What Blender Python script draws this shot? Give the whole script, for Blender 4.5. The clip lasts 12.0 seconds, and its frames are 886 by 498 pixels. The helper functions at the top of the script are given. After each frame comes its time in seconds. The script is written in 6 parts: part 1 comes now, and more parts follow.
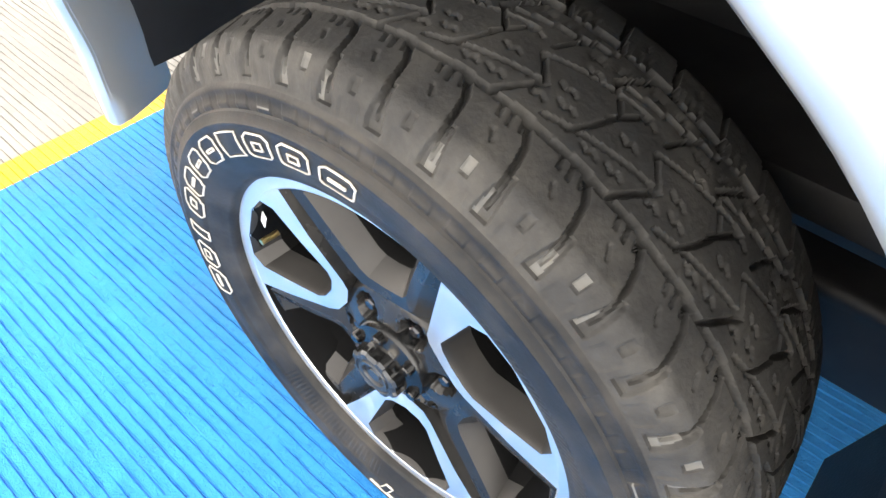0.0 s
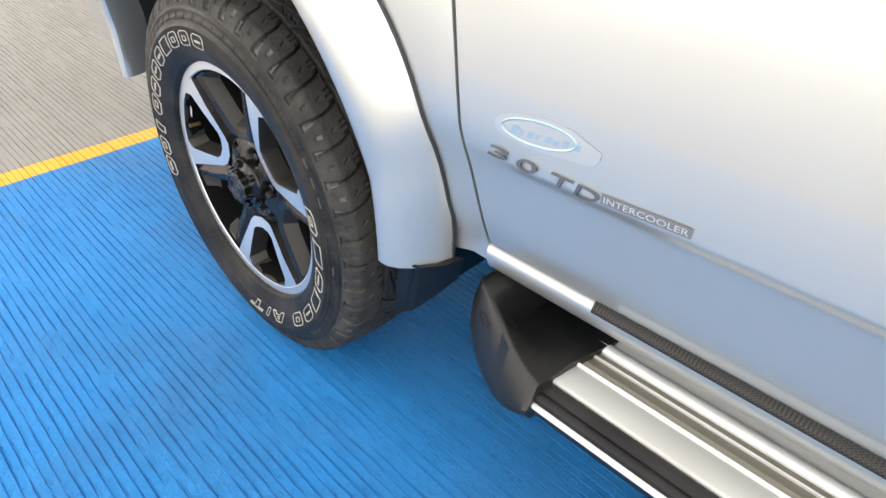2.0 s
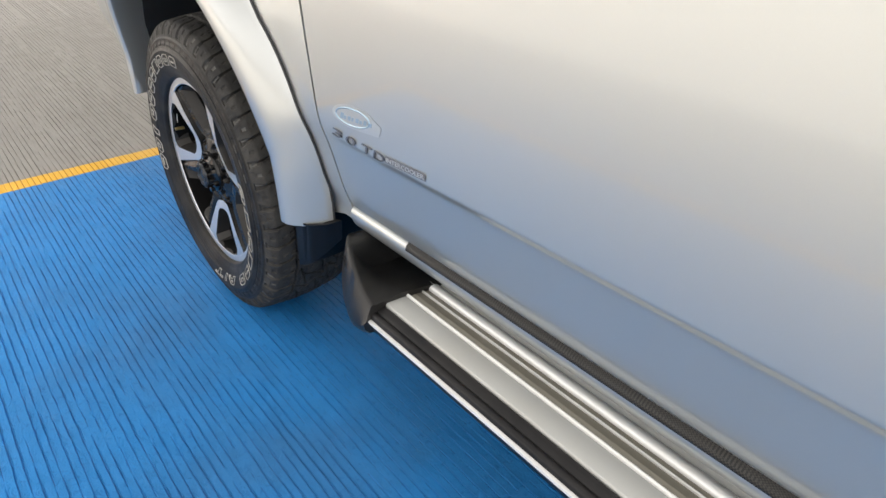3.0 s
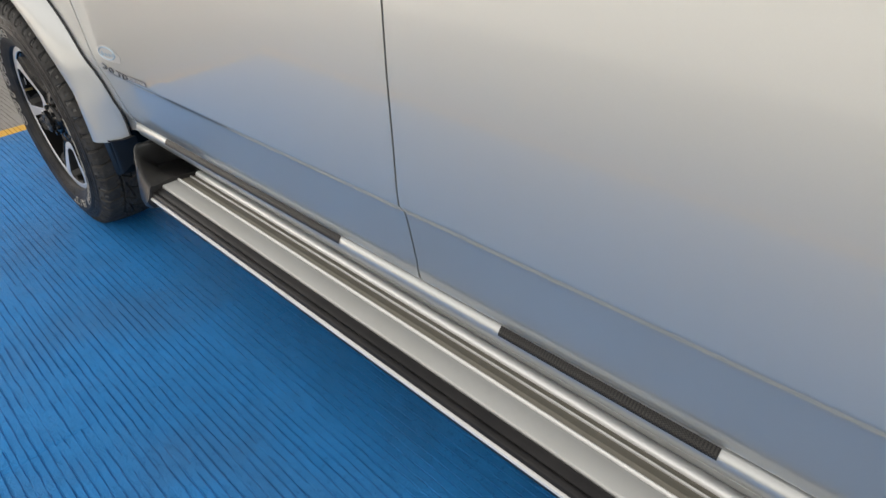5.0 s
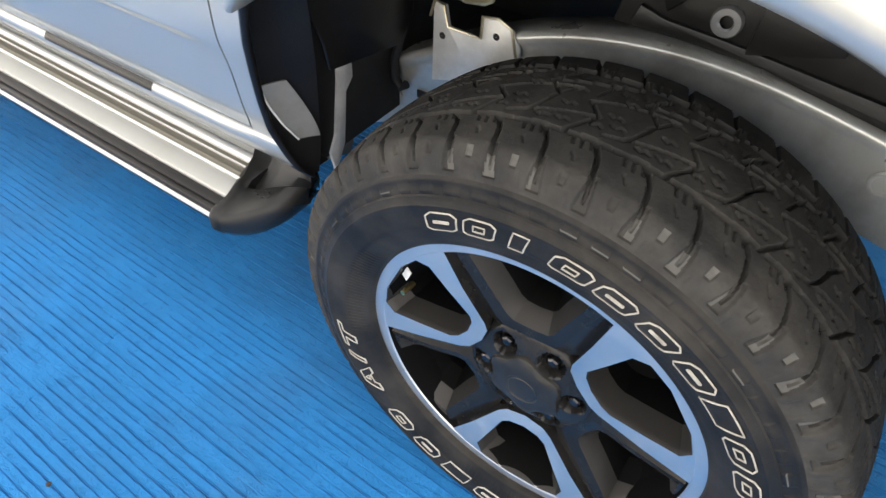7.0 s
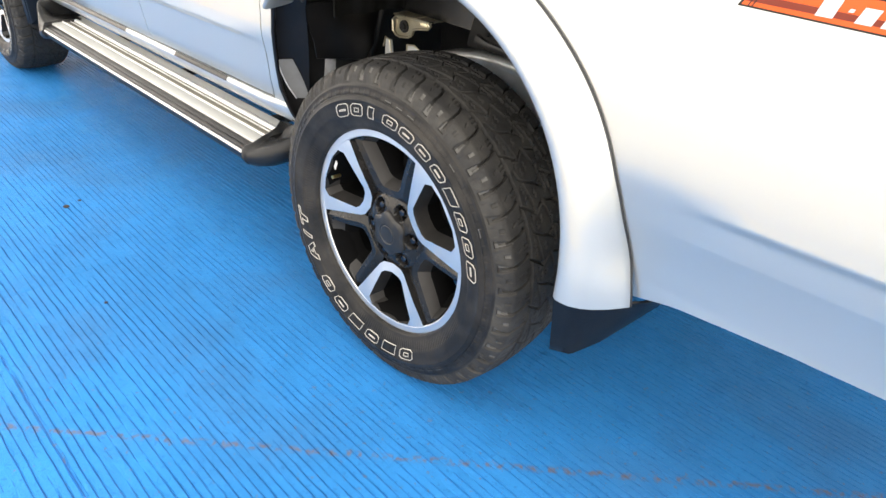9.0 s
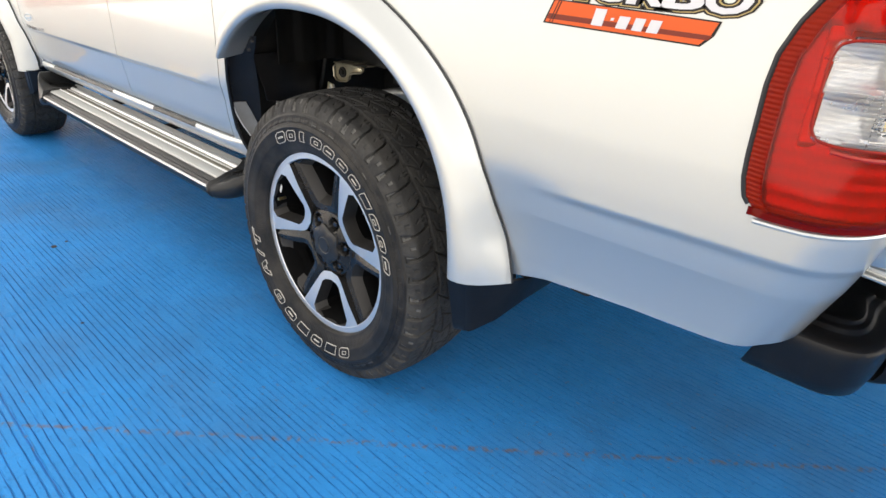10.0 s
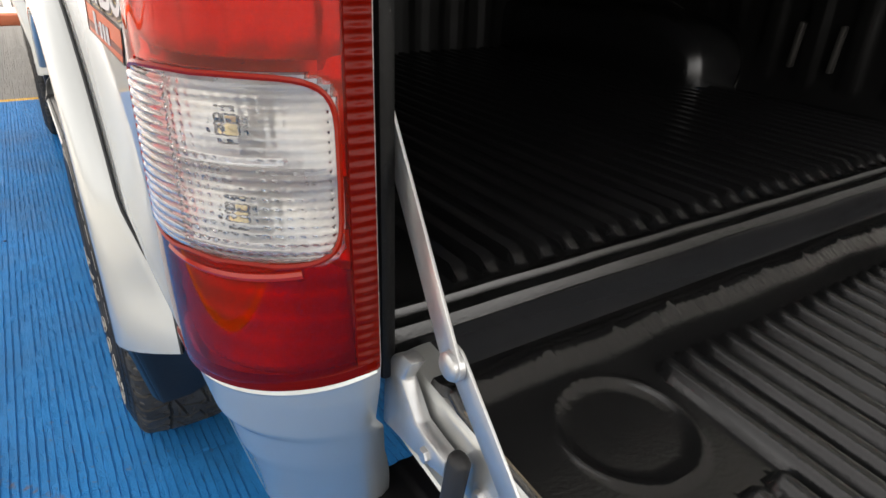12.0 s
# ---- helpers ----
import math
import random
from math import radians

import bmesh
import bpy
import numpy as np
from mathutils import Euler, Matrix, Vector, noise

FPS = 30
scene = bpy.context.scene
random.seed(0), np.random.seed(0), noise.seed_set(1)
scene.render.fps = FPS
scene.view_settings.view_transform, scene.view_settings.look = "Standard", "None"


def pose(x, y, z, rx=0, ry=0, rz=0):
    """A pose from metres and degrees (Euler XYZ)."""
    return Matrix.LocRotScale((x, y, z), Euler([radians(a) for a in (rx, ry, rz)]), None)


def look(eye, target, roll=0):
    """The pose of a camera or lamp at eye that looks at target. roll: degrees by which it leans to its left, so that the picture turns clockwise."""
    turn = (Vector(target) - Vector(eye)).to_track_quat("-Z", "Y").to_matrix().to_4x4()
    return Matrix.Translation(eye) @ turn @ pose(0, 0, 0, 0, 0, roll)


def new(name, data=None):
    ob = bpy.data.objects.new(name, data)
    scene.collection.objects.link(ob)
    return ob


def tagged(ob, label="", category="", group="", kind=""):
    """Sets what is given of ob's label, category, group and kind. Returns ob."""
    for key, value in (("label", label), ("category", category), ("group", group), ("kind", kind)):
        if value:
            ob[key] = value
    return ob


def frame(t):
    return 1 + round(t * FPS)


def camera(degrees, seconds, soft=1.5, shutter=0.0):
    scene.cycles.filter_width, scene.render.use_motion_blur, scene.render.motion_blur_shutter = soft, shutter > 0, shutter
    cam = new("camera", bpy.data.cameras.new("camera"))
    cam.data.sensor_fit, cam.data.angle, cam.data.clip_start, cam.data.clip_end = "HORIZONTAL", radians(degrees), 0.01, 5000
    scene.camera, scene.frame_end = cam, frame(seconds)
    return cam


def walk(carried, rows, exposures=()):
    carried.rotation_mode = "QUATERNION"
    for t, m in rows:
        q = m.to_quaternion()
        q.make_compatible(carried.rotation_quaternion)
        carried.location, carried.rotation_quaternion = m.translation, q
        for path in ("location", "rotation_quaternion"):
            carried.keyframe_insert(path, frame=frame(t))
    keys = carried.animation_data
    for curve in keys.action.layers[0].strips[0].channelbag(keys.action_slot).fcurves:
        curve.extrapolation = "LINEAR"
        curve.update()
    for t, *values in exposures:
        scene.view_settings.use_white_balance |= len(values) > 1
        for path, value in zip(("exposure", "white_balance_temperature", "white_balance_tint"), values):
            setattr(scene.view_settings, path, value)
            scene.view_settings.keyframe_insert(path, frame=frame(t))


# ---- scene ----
cam = camera(70.2, 12.0)
PATH = [
    (0, (0.273, -0.221, 1.001), (-0.547, 0.81, -0.504), 2.8),
    (0.5, (0.473, -0.256, 0.982), (-0.579, 0.672, -0.443), 2.3),
    (1, (0.644, -0.326, 1.002), (-0.456, 0.63, -0.369), 2.0),
    (1.5, (0.838, -0.4, 1.007), (-0.298, 0.649, -0.262), 1.7),
    (2, (1.049, -0.463, 1.037), (-0.08, 0.681, -0.153), 1.2),
    (2.5, (1.333, -0.455, 1.065), (0.086, 0.669, -0.021), 1.8),
    (2.7, (1.422, -0.462, 1.079), (0.123, 0.621, 0.01), 1.3),
    (4.3, (1.996, -0.442, 1.159), (0.827, 0.742, 0.05), -1.5),
    (4.5, (2.106, -0.426, 1.156), (0.959, 0.762, 0.028), -0.7),
    (5, (2.346, -0.451, 1.173), (1.162, 0.693, 0.037), -2.9),
    (5.5, (2.6, -0.521, 1.164), (1.521, 0.688, -0.008), -1.4),
    (6, (2.814, -0.517, 1.174), (1.953, 0.786, -0.076), 0.4),
    (6.5, (3.044, -0.427, 1.151), (2.3, 0.835, -0.211), 3.7),
    (7, (3.224, -0.424, 1.154), (2.447, 0.734, -0.28), 1.7),
    (7.5, (3.41, -0.501, 1.184), (2.534, 0.638, -0.207), 0.3),
    (7.7, (3.481, -0.545, 1.21), (2.595, 0.635, -0.141), 1.4),
    (9.3, (4.111, -0.856, 1.169), (2.875, 0.396, 0.218), 3.8),
    (9.5, (4.167, -0.862, 1.163), (2.883, 0.398, 0.29), 2.6),
    (10, (4.344, -0.872, 1.158), (3.123, 0.44, 0.27), 2.6),
    (10.5, (4.454, -0.757, 1.164), (3.228, 0.57, 0.305), 0.1),
    (11, (4.617, -0.505, 1.202), (3.243, 0.702, 0.391), 0.1),
    (11.5, (4.65, -0.294, 1.193), (3.179, 0.803, 0.398), -1.2),
    (12, (4.637, -0.039, 1.143), (3.132, 0.959, 0.282), 2.0),
]
EXPOSURES = [(t, stops, kelvin, 11) for t, stops, kelvin in (
    (0.0, 3.85, 7000), (0.5, 3.8, 7000), (1.0, 3.45, 6860), (1.5, 3.0, 6860), (2.0, 2.7, 6860), (2.5, 2.35, 6860), (4.5, 1.82, 6860), (5.5, 1.65, 6850), (6.0, 1.62, 6750), (6.5, 1.75, 6700), (7.0, 2.65, 6950),
    (7.5, 3.35, 7250), (9.5, 2.7, 7000), (10.5, 2.08, 6860), (11.5, 1.8, 6860), (12.0, 1.95, 6860))]
walk(cam, [(t, look(eye, target, roll)) for t, eye, target, roll in PATH], EXPOSURES)

# ---- light ----
world = bpy.data.worlds.new("daylight")
scene.world = world
world.use_nodes = True
wn = world.node_tree
sky = wn.nodes.new("ShaderNodeTexSky")
sky.sky_type = "NISHITA"
sky.sun_disc = False
sky.sun_elevation, sky.sun_rotation = radians(53), radians(36)
sky.air_density, sky.dust_density, sky.ozone_density = 0.7, 4.0, 0.6
haze = wn.nodes.new("ShaderNodeHueSaturation")
haze.inputs["Saturation"].default_value = 0.04
wn.links.new(sky.outputs[0], haze.inputs["Color"])
wn.links.new(haze.outputs[0], wn.nodes["Background"].inputs[0])
wn.nodes["Background"].inputs[1].default_value = 0.15
sun = new("sun", bpy.data.lights.new("sun", "SUN"))
sun.data.energy, sun.data.angle, sun.data.color = 4.6, radians(2), (1.0, 0.955, 0.885)
sun.matrix_world = look((4.0, 5.5, 9.0), (0.0, 0.0, 0.0))


# ---- materials ----
def mat(name, color, rough=0.5, metal=0.0, coat=0.0, coat_rough=0.03, spec=0.5, vary=0.0, scale=20.0, bump=0.0, bump_scale=60.0,
        dirt=None, dirt_amount=0.0, dirt_scale=3.0, trans=0.0, ior=1.45):
    """A surface with fine grain, larger stains and relief."""
    m = bpy.data.materials.new(name)
    m.use_nodes = True
    t = m.node_tree
    b = t.nodes["Principled BSDF"]
    b.inputs["Roughness"].default_value, b.inputs["Metallic"].default_value = rough, metal
    b.inputs["Coat Weight"].default_value, b.inputs["Coat Roughness"].default_value = coat, coat_rough
    b.inputs["Specular IOR Level"].default_value, b.inputs["IOR"].default_value = spec, ior
    b.inputs["Transmission Weight"].default_value = trans
    co = t.nodes.new("ShaderNodeTexCoord").outputs["Object"]

    def cloud(size, detail=4.0, rough_n=0.6):
        n = t.nodes.new("ShaderNodeTexNoise")
        n.inputs["Scale"].default_value, n.inputs["Detail"].default_value, n.inputs["Roughness"].default_value = size, detail, rough_n
        t.links.new(co, n.inputs["Vector"])
        return n.outputs["Fac"]

    def blend(fac, a, c):
        n = t.nodes.new("ShaderNodeMix")
        n.data_type = "RGBA"
        t.links.new(fac, n.inputs[0])
        for s, v in ((6, a), (7, c)):
            if hasattr(v, "links"):
                t.links.new(v, n.inputs[s])
            else:
                n.inputs[s].default_value = (*v, 1)
        return n.outputs[2]

    def ramp(fac, lo, hi, top=1.0):
        n = t.nodes.new("ShaderNodeMapRange")
        n.inputs[1].default_value, n.inputs[2].default_value, n.inputs[4].default_value = lo, hi, top
        t.links.new(fac, n.inputs[0])
        return n.outputs[0]

    if vary or dirt:
        out = blend(cloud(scale), tuple(max(0, v * (1 - vary)) for v in color), tuple(min(1, v * (1 + vary)) for v in color))
        if dirt:
            out = blend(ramp(cloud(dirt_scale, 6.0, 0.65), 0.42, 0.72, dirt_amount), out, dirt)
        t.links.new(out, b.inputs["Base Color"])
        r = ramp(cloud(scale * 0.7), 0.3, 0.7)
        n = t.nodes.new("ShaderNodeMapRange")
        n.inputs[3].default_value, n.inputs[4].default_value = rough * 0.88, min(1, rough * 1.12)
        t.links.new(r, n.inputs[0])
        t.links.new(n.outputs[0], b.inputs["Roughness"])
    else:
        b.inputs["Base Color"].default_value = (*color, 1)
    if bump:
        n = t.nodes.new("ShaderNodeBump")
        n.inputs["Strength"].default_value, n.inputs["Distance"].default_value = 1.0, bump
        t.links.new(cloud(bump_scale), n.inputs["Height"])
        t.links.new(n.outputs[0], b.inputs["Normal"])
    return m


PAINT = mat("silver_paint", (0.510, 0.520, 0.505), 0.38, 0.69, 1.0, 0.03, vary=0.02, scale=900)
SEAL = mat("dark_grey_seal_rubber", (0.024, 0.0245, 0.026), 0.5)
# Black for rubber parts, and for shade put into gaps, wells and holes.
SEAM = mat("black_rubber_and_shade", (0.015, 0.015, 0.016), 0.6)
PLASTIC = mat("black_moulded_plastic", (0.010, 0.010, 0.010), 0.36, vary=0.2, scale=14, bump=0.0004, bump_scale=500, dirt=(0.055, 0.05, 0.044), dirt_amount=0.22, dirt_scale=9)
FLAP = mat("black_mudflap_plastic", (0.007, 0.007, 0.008), 0.34, spec=0.3, vary=0.25, scale=10, bump=0.0003, bump_scale=240, dirt=(0.035, 0.032, 0.028), dirt_amount=0.2, dirt_scale=8)
LINER = mat("black_bed_liner", (0.0085, 0.0086, 0.0090), 0.23, spec=0.75, vary=0.25, scale=25, bump=0.00025, bump_scale=260, dirt=(0.014, 0.0135, 0.013), dirt_amount=0.2, dirt_scale=9)
COVER = mat("smooth_dark_strip", (0.026, 0.027, 0.030), 0.24, spec=0.6, vary=0.2, scale=12)
LINERWALL = mat("dull_black_liner_wall", (0.0065, 0.0065, 0.0065), 0.45, spec=0.2, vary=0.25, scale=25, bump=0.0006, bump_scale=200)
UNDER = mat("black_underbody", (0.012, 0.012, 0.013), 0.6, vary=0.3, scale=9, dirt=(0.06, 0.055, 0.05), dirt_amount=0.4, dirt_scale=5)
PADGREY = mat("dull_grey_pad", (0.18, 0.184, 0.184), 0.45, vary=0.15, scale=25, dirt=(0.1, 0.09, 0.08), dirt_amount=0.4, dirt_scale=20)
STAYGREY = mat("pale_grey_stay", (0.68, 0.685, 0.69), 0.4, vary=0.15, scale=25, dirt=(0.16, 0.14, 0.12), dirt_amount=0.4, dirt_scale=20)
PLUG = (3.33, 0.676)
RAIL = mat("grey_chassis_steel", (0.68, 0.68, 0.64), 0.30, 0.45, vary=0.15, scale=18, dirt=(0.16, 0.13, 0.09), dirt_amount=0.55, dirt_scale=7)
PALESTEEL = mat("pale_grey_steel", (0.80, 0.80, 0.77), 0.36, 0.3, vary=0.12, scale=25, dirt=(0.25, 0.21, 0.15), dirt_amount=0.35, dirt_scale=14)
ZINC = mat("zinc_plated_steel", (0.66, 0.60, 0.44), 0.30, 0.75, vary=0.15, scale=30, dirt=(0.2, 0.15, 0.08), dirt_amount=0.4, dirt_scale=20)
STEEL = mat("galvanised_strap_steel", (0.55, 0.56, 0.57), 0.34, 0.8, vary=0.06, scale=40, dirt=(0.4, 0.36, 0.3), dirt_amount=0.3, dirt_scale=14)
TREAD = mat("dusty_tyre_rubber", (0.031, 0.0302, 0.029), 0.64, spec=0.2, vary=0.4, scale=60, bump=0.0006, bump_scale=170, dirt=(0.086, 0.080, 0.070), dirt_amount=0.55, dirt_scale=16)
LETTER = mat("white_tyre_lettering", (0.50, 0.47, 0.41), 0.6, vary=0.15, scale=90, dirt=(0.12, 0.1, 0.08), dirt_amount=0.5, dirt_scale=60)
MACHINED = mat("machined_alloy", (0.70, 0.70, 0.70), 0.47, 1.0, 0.25, 0.08, vary=0.03, scale=60)
ALLOY = mat("black_painted_alloy", (0.013, 0.0125, 0.012), 0.26, 0.1, 0.12, 0.06, spec=0.35, vary=0.15, scale=30, dirt=(0.07, 0.062, 0.052), dirt_amount=0.2, dirt_scale=16)
SATIN = mat("satin_grey_alloy", (0.045, 0.043, 0.041), 0.42, 0.5, spec=0.25, vary=0.12, scale=30, dirt=(0.06, 0.055, 0.05), dirt_amount=0.3, dirt_scale=20)
DASH = mat("worn_grey_rubber", (0.085, 0.082, 0.075), 0.65, vary=0.4, scale=70)
# Near-black that puts the shade of the wheel's recesses into the colour.
VOID = mat("near_black_shade", (0.004, 0.004, 0.004), 0.7, spec=0.05, vary=0.3, scale=15)
GLOSSBLACK = mat("gloss_black_hub", (0.006, 0.006, 0.006), 0.16, vary=0.2, scale=40)
NUT = mat("dark_chrome_nut", (0.07, 0.07, 0.075), 0.25, 0.9)
CAST = mat("cast_iron_brake", (0.05, 0.048, 0.045), 0.6, 0.5, vary=0.3, scale=20)
CAPBLACK = mat("satin_black_cap", (0.016, 0.0155, 0.015), 0.34, spec=0.45, vary=0.2, scale=40, dirt=(0.07, 0.062, 0.05), dirt_amount=0.25, dirt_scale=30)
DIAL = mat("dark_cast_dial", (0.05, 0.052, 0.055), 0.34, 0.6, vary=0.15, scale=60)
WORN = mat("worn_tan_edge", (0.16, 0.13, 0.09), 0.6, vary=0.5, scale=200)
BRASS = mat("brass_valve", (0.6, 0.45, 0.2), 0.35, 1.0)
WHITE = mat("white_sticker", (0.75, 0.75, 0.74), 0.4)
ALU = mat("anodised_aluminium", (0.78, 0.775, 0.75), 0.40, 0.5, vary=0.05, scale=30, dirt=(0.4, 0.38, 0.33), dirt_amount=0.25, dirt_scale=6)
BRIGHT = mat("bright_aluminium_rib", (0.88, 0.875, 0.85), 0.34, 0.35, vary=0.04, scale=40)
DECK = mat("matt_aluminium_tread", (0.48, 0.485, 0.465), 0.5, 0.35, vary=0.06, scale=40, dirt=(0.36, 0.34, 0.29), dirt_amount=0.35, dirt_scale=5)
DECKDARK = mat("ribbed_aluminium_band", (0.27, 0.25, 0.205), 0.45, 0.35, vary=0.08, scale=40)
GRIP = mat("black_rubber_grip", (0.010, 0.0095, 0.010), 0.36, spec=0.3, vary=0.2, scale=20, dirt=(0.06, 0.055, 0.05), dirt_amount=0.25, dirt_scale=7)
DARKTEXT = mat("dark_grey_badge", (0.15, 0.15, 0.16), 0.35, 0.5)
BADGEGREY = mat("mid_grey_badge", (0.23, 0.23, 0.24), 0.36, 0.5)
GREYTEXT = mat("light_grey_badge", (0.55, 0.56, 0.57), 0.4, 0.4)
BLUEINK = mat("pale_blue_ink", (0.34, 0.46, 0.56), 0.42, 0.6, vary=0.12, scale=120)
FILM = mat("worn_clear_film", (0.54, 0.553, 0.545), 0.38, 0.69, vary=0.04, scale=60)
ORANGE = mat("orange_print", (0.60, 0.085, 0.012), 0.4, coat=0.05, spec=0.3)
ORANGEDARK = mat("dark_orange_print", (0.16, 0.020, 0.008), 0.4, coat=0.05, spec=0.3)
BLACKINK = mat("black_print", (0.016, 0.013, 0.012), 0.4, coat=0.05, spec=0.25)
GOLD = mat("gold_print", (0.38, 0.28, 0.11), 0.4, coat=0.05, spec=0.3)
SILVERINK = mat("silver_print", (0.50, 0.50, 0.53), 0.36, 0.4, coat=0.1)
RED = mat("clear_red_lamp_plastic", (0.82, 0.032, 0.002), 0.04, spec=0.2, trans=0.97, ior=1.30)
REDSOLID = mat("solid_red_plastic", (0.22, 0.008, 0.001), 0.2, spec=0.3)
REDGLOSS = mat("glossy_red_plastic", (0.30, 0.012, 0.002), 0.06, spec=0.6)
REDDARK = mat("dark_red_lamp_rim", (0.11, 0.003, 0.0006), 0.12, spec=0.14)
REDFLUTE = mat("fluted_red_lamp_plastic", (0.20, 0.009, 0.001), 0.3, spec=0.12)
BACKING = mat("faceted_lamp_backing", (0.42, 0.40, 0.38), 0.26, 0.75)
MIRRORBOWL = mat("lamp_reflector", (0.52, 0.52, 0.51), 0.30, 0.85, vary=0.14, scale=60, bump=0.0010, bump_scale=40)
BULB = mat("bulb_glass", (0.8, 0.62, 0.25), 0.1, 0.1, coat=1.0)
GLASSDARK = mat("tinted_window_glass", (0.02, 0.022, 0.024), 0.04, 0.0, 1.0)
KERB = mat("brick_red_kerb_paint", (0.36, 0.10, 0.045), 0.7, vary=0.2, scale=8, bump=0.002, bump_scale=40)
WALLPAINT = mat("pale_wall_paint", (0.66, 0.66, 0.655), 0.7, vary=0.05, scale=3, bump=0.001, bump_scale=30)
DARKDOOR = mat("dark_brown_joinery", (0.07, 0.05, 0.055), 0.4, vary=0.2, scale=5)


CLEAR = mat("clear_ribbed_lamp_lens", (0.95, 0.95, 0.95), 0.03, trans=0.95, ior=1.45)


def carbon():
    """Woven carbon-look film."""
    m = mat("carbon_weave_film", (0.06, 0.06, 0.058), 0.4, spec=0.3, coat=0.1)
    t = m.node_tree
    b = t.nodes["Principled BSDF"]
    n = t.nodes.new("ShaderNodeTexChecker")
    n.inputs["Scale"].default_value = 430
    n.inputs[1].default_value, n.inputs[2].default_value = (0.006, 0.006, 0.006, 1), (0.036, 0.033, 0.029, 1)
    t.links.new(t.nodes.new("ShaderNodeTexCoord").outputs["Object"], n.inputs["Vector"])
    t.links.new(n.outputs[0], b.inputs["Base Color"])
    return m


CARBON = carbon()


def slab(name, color, stain, rough, wear, wear_amount, spec=0.4, bump=0.0012):
    """Cast concrete, bare or painted: mottling, stains, worn patches and a pitted face."""
    m = mat(name, color, rough, spec=spec, vary=0.10, scale=14, dirt=stain, dirt_amount=0.5, dirt_scale=1.3)
    t = m.node_tree
    b = t.nodes["Principled BSDF"]
    co = t.nodes.new("ShaderNodeTexCoord").outputs["Object"]

    def cloud(size, detail=5.0):
        n = t.nodes.new("ShaderNodeTexNoise")
        n.inputs["Scale"].default_value, n.inputs["Detail"].default_value, n.inputs["Roughness"].default_value = size, detail, 0.7
        t.links.new(co, n.inputs["Vector"])
        return n.outputs["Fac"]

    old = b.inputs["Base Color"].links[0].from_socket
    n = t.nodes.new("ShaderNodeMapRange")
    n.inputs[1].default_value, n.inputs[2].default_value, n.inputs[4].default_value = 0.60, 0.72, wear_amount
    t.links.new(cloud(38, 8.0), n.inputs[0])
    x = t.nodes.new("ShaderNodeMix")
    x.data_type = "RGBA"
    t.links.new(n.outputs[0], x.inputs[0])
    t.links.new(old, x.inputs[6])
    x.inputs[7].default_value = (*wear, 1)
    t.links.new(x.outputs[2], b.inputs["Base Color"])
    h = t.nodes.new("ShaderNodeMath")
    h.operation = "ADD"
    t.links.new(cloud(45), h.inputs[0])
    t.links.new(cloud(170), h.inputs[1])
    u = t.nodes.new("ShaderNodeBump")
    u.inputs["Strength"].default_value, u.inputs["Distance"].default_value = 1.0, bump
    t.links.new(h.outputs[0], u.inputs["Height"])
    t.links.new(u.outputs[0], b.inputs["Normal"])
    return m


CONCRETE = slab("tined_concrete", (0.268, 0.260, 0.245), (0.214, 0.206, 0.192), 0.85, (0.20, 0.18, 0.155), 0.5)
BLUE = slab("blue_floor_paint", (0.023, 0.237, 0.605), (0.0185, 0.153, 0.385), 0.55, (0.05, 0.28, 0.56), 0.5, spec=0.14, bump=0.0040)
# Groove floors in the bay: its blue darkened for the shade in the cuts.
GROOVE = slab("groove_shade_blue", (0.010, 0.112, 0.34), (0.025, 0.08, 0.20), 0.7, (0.08, 0.09, 0.12), 0.4)
GROOVEC = slab("dark_concrete_groove", (0.2, 0.18, 0.155), (0.14, 0.125, 0.105), 0.9, (0.1, 0.09, 0.08), 0.4)


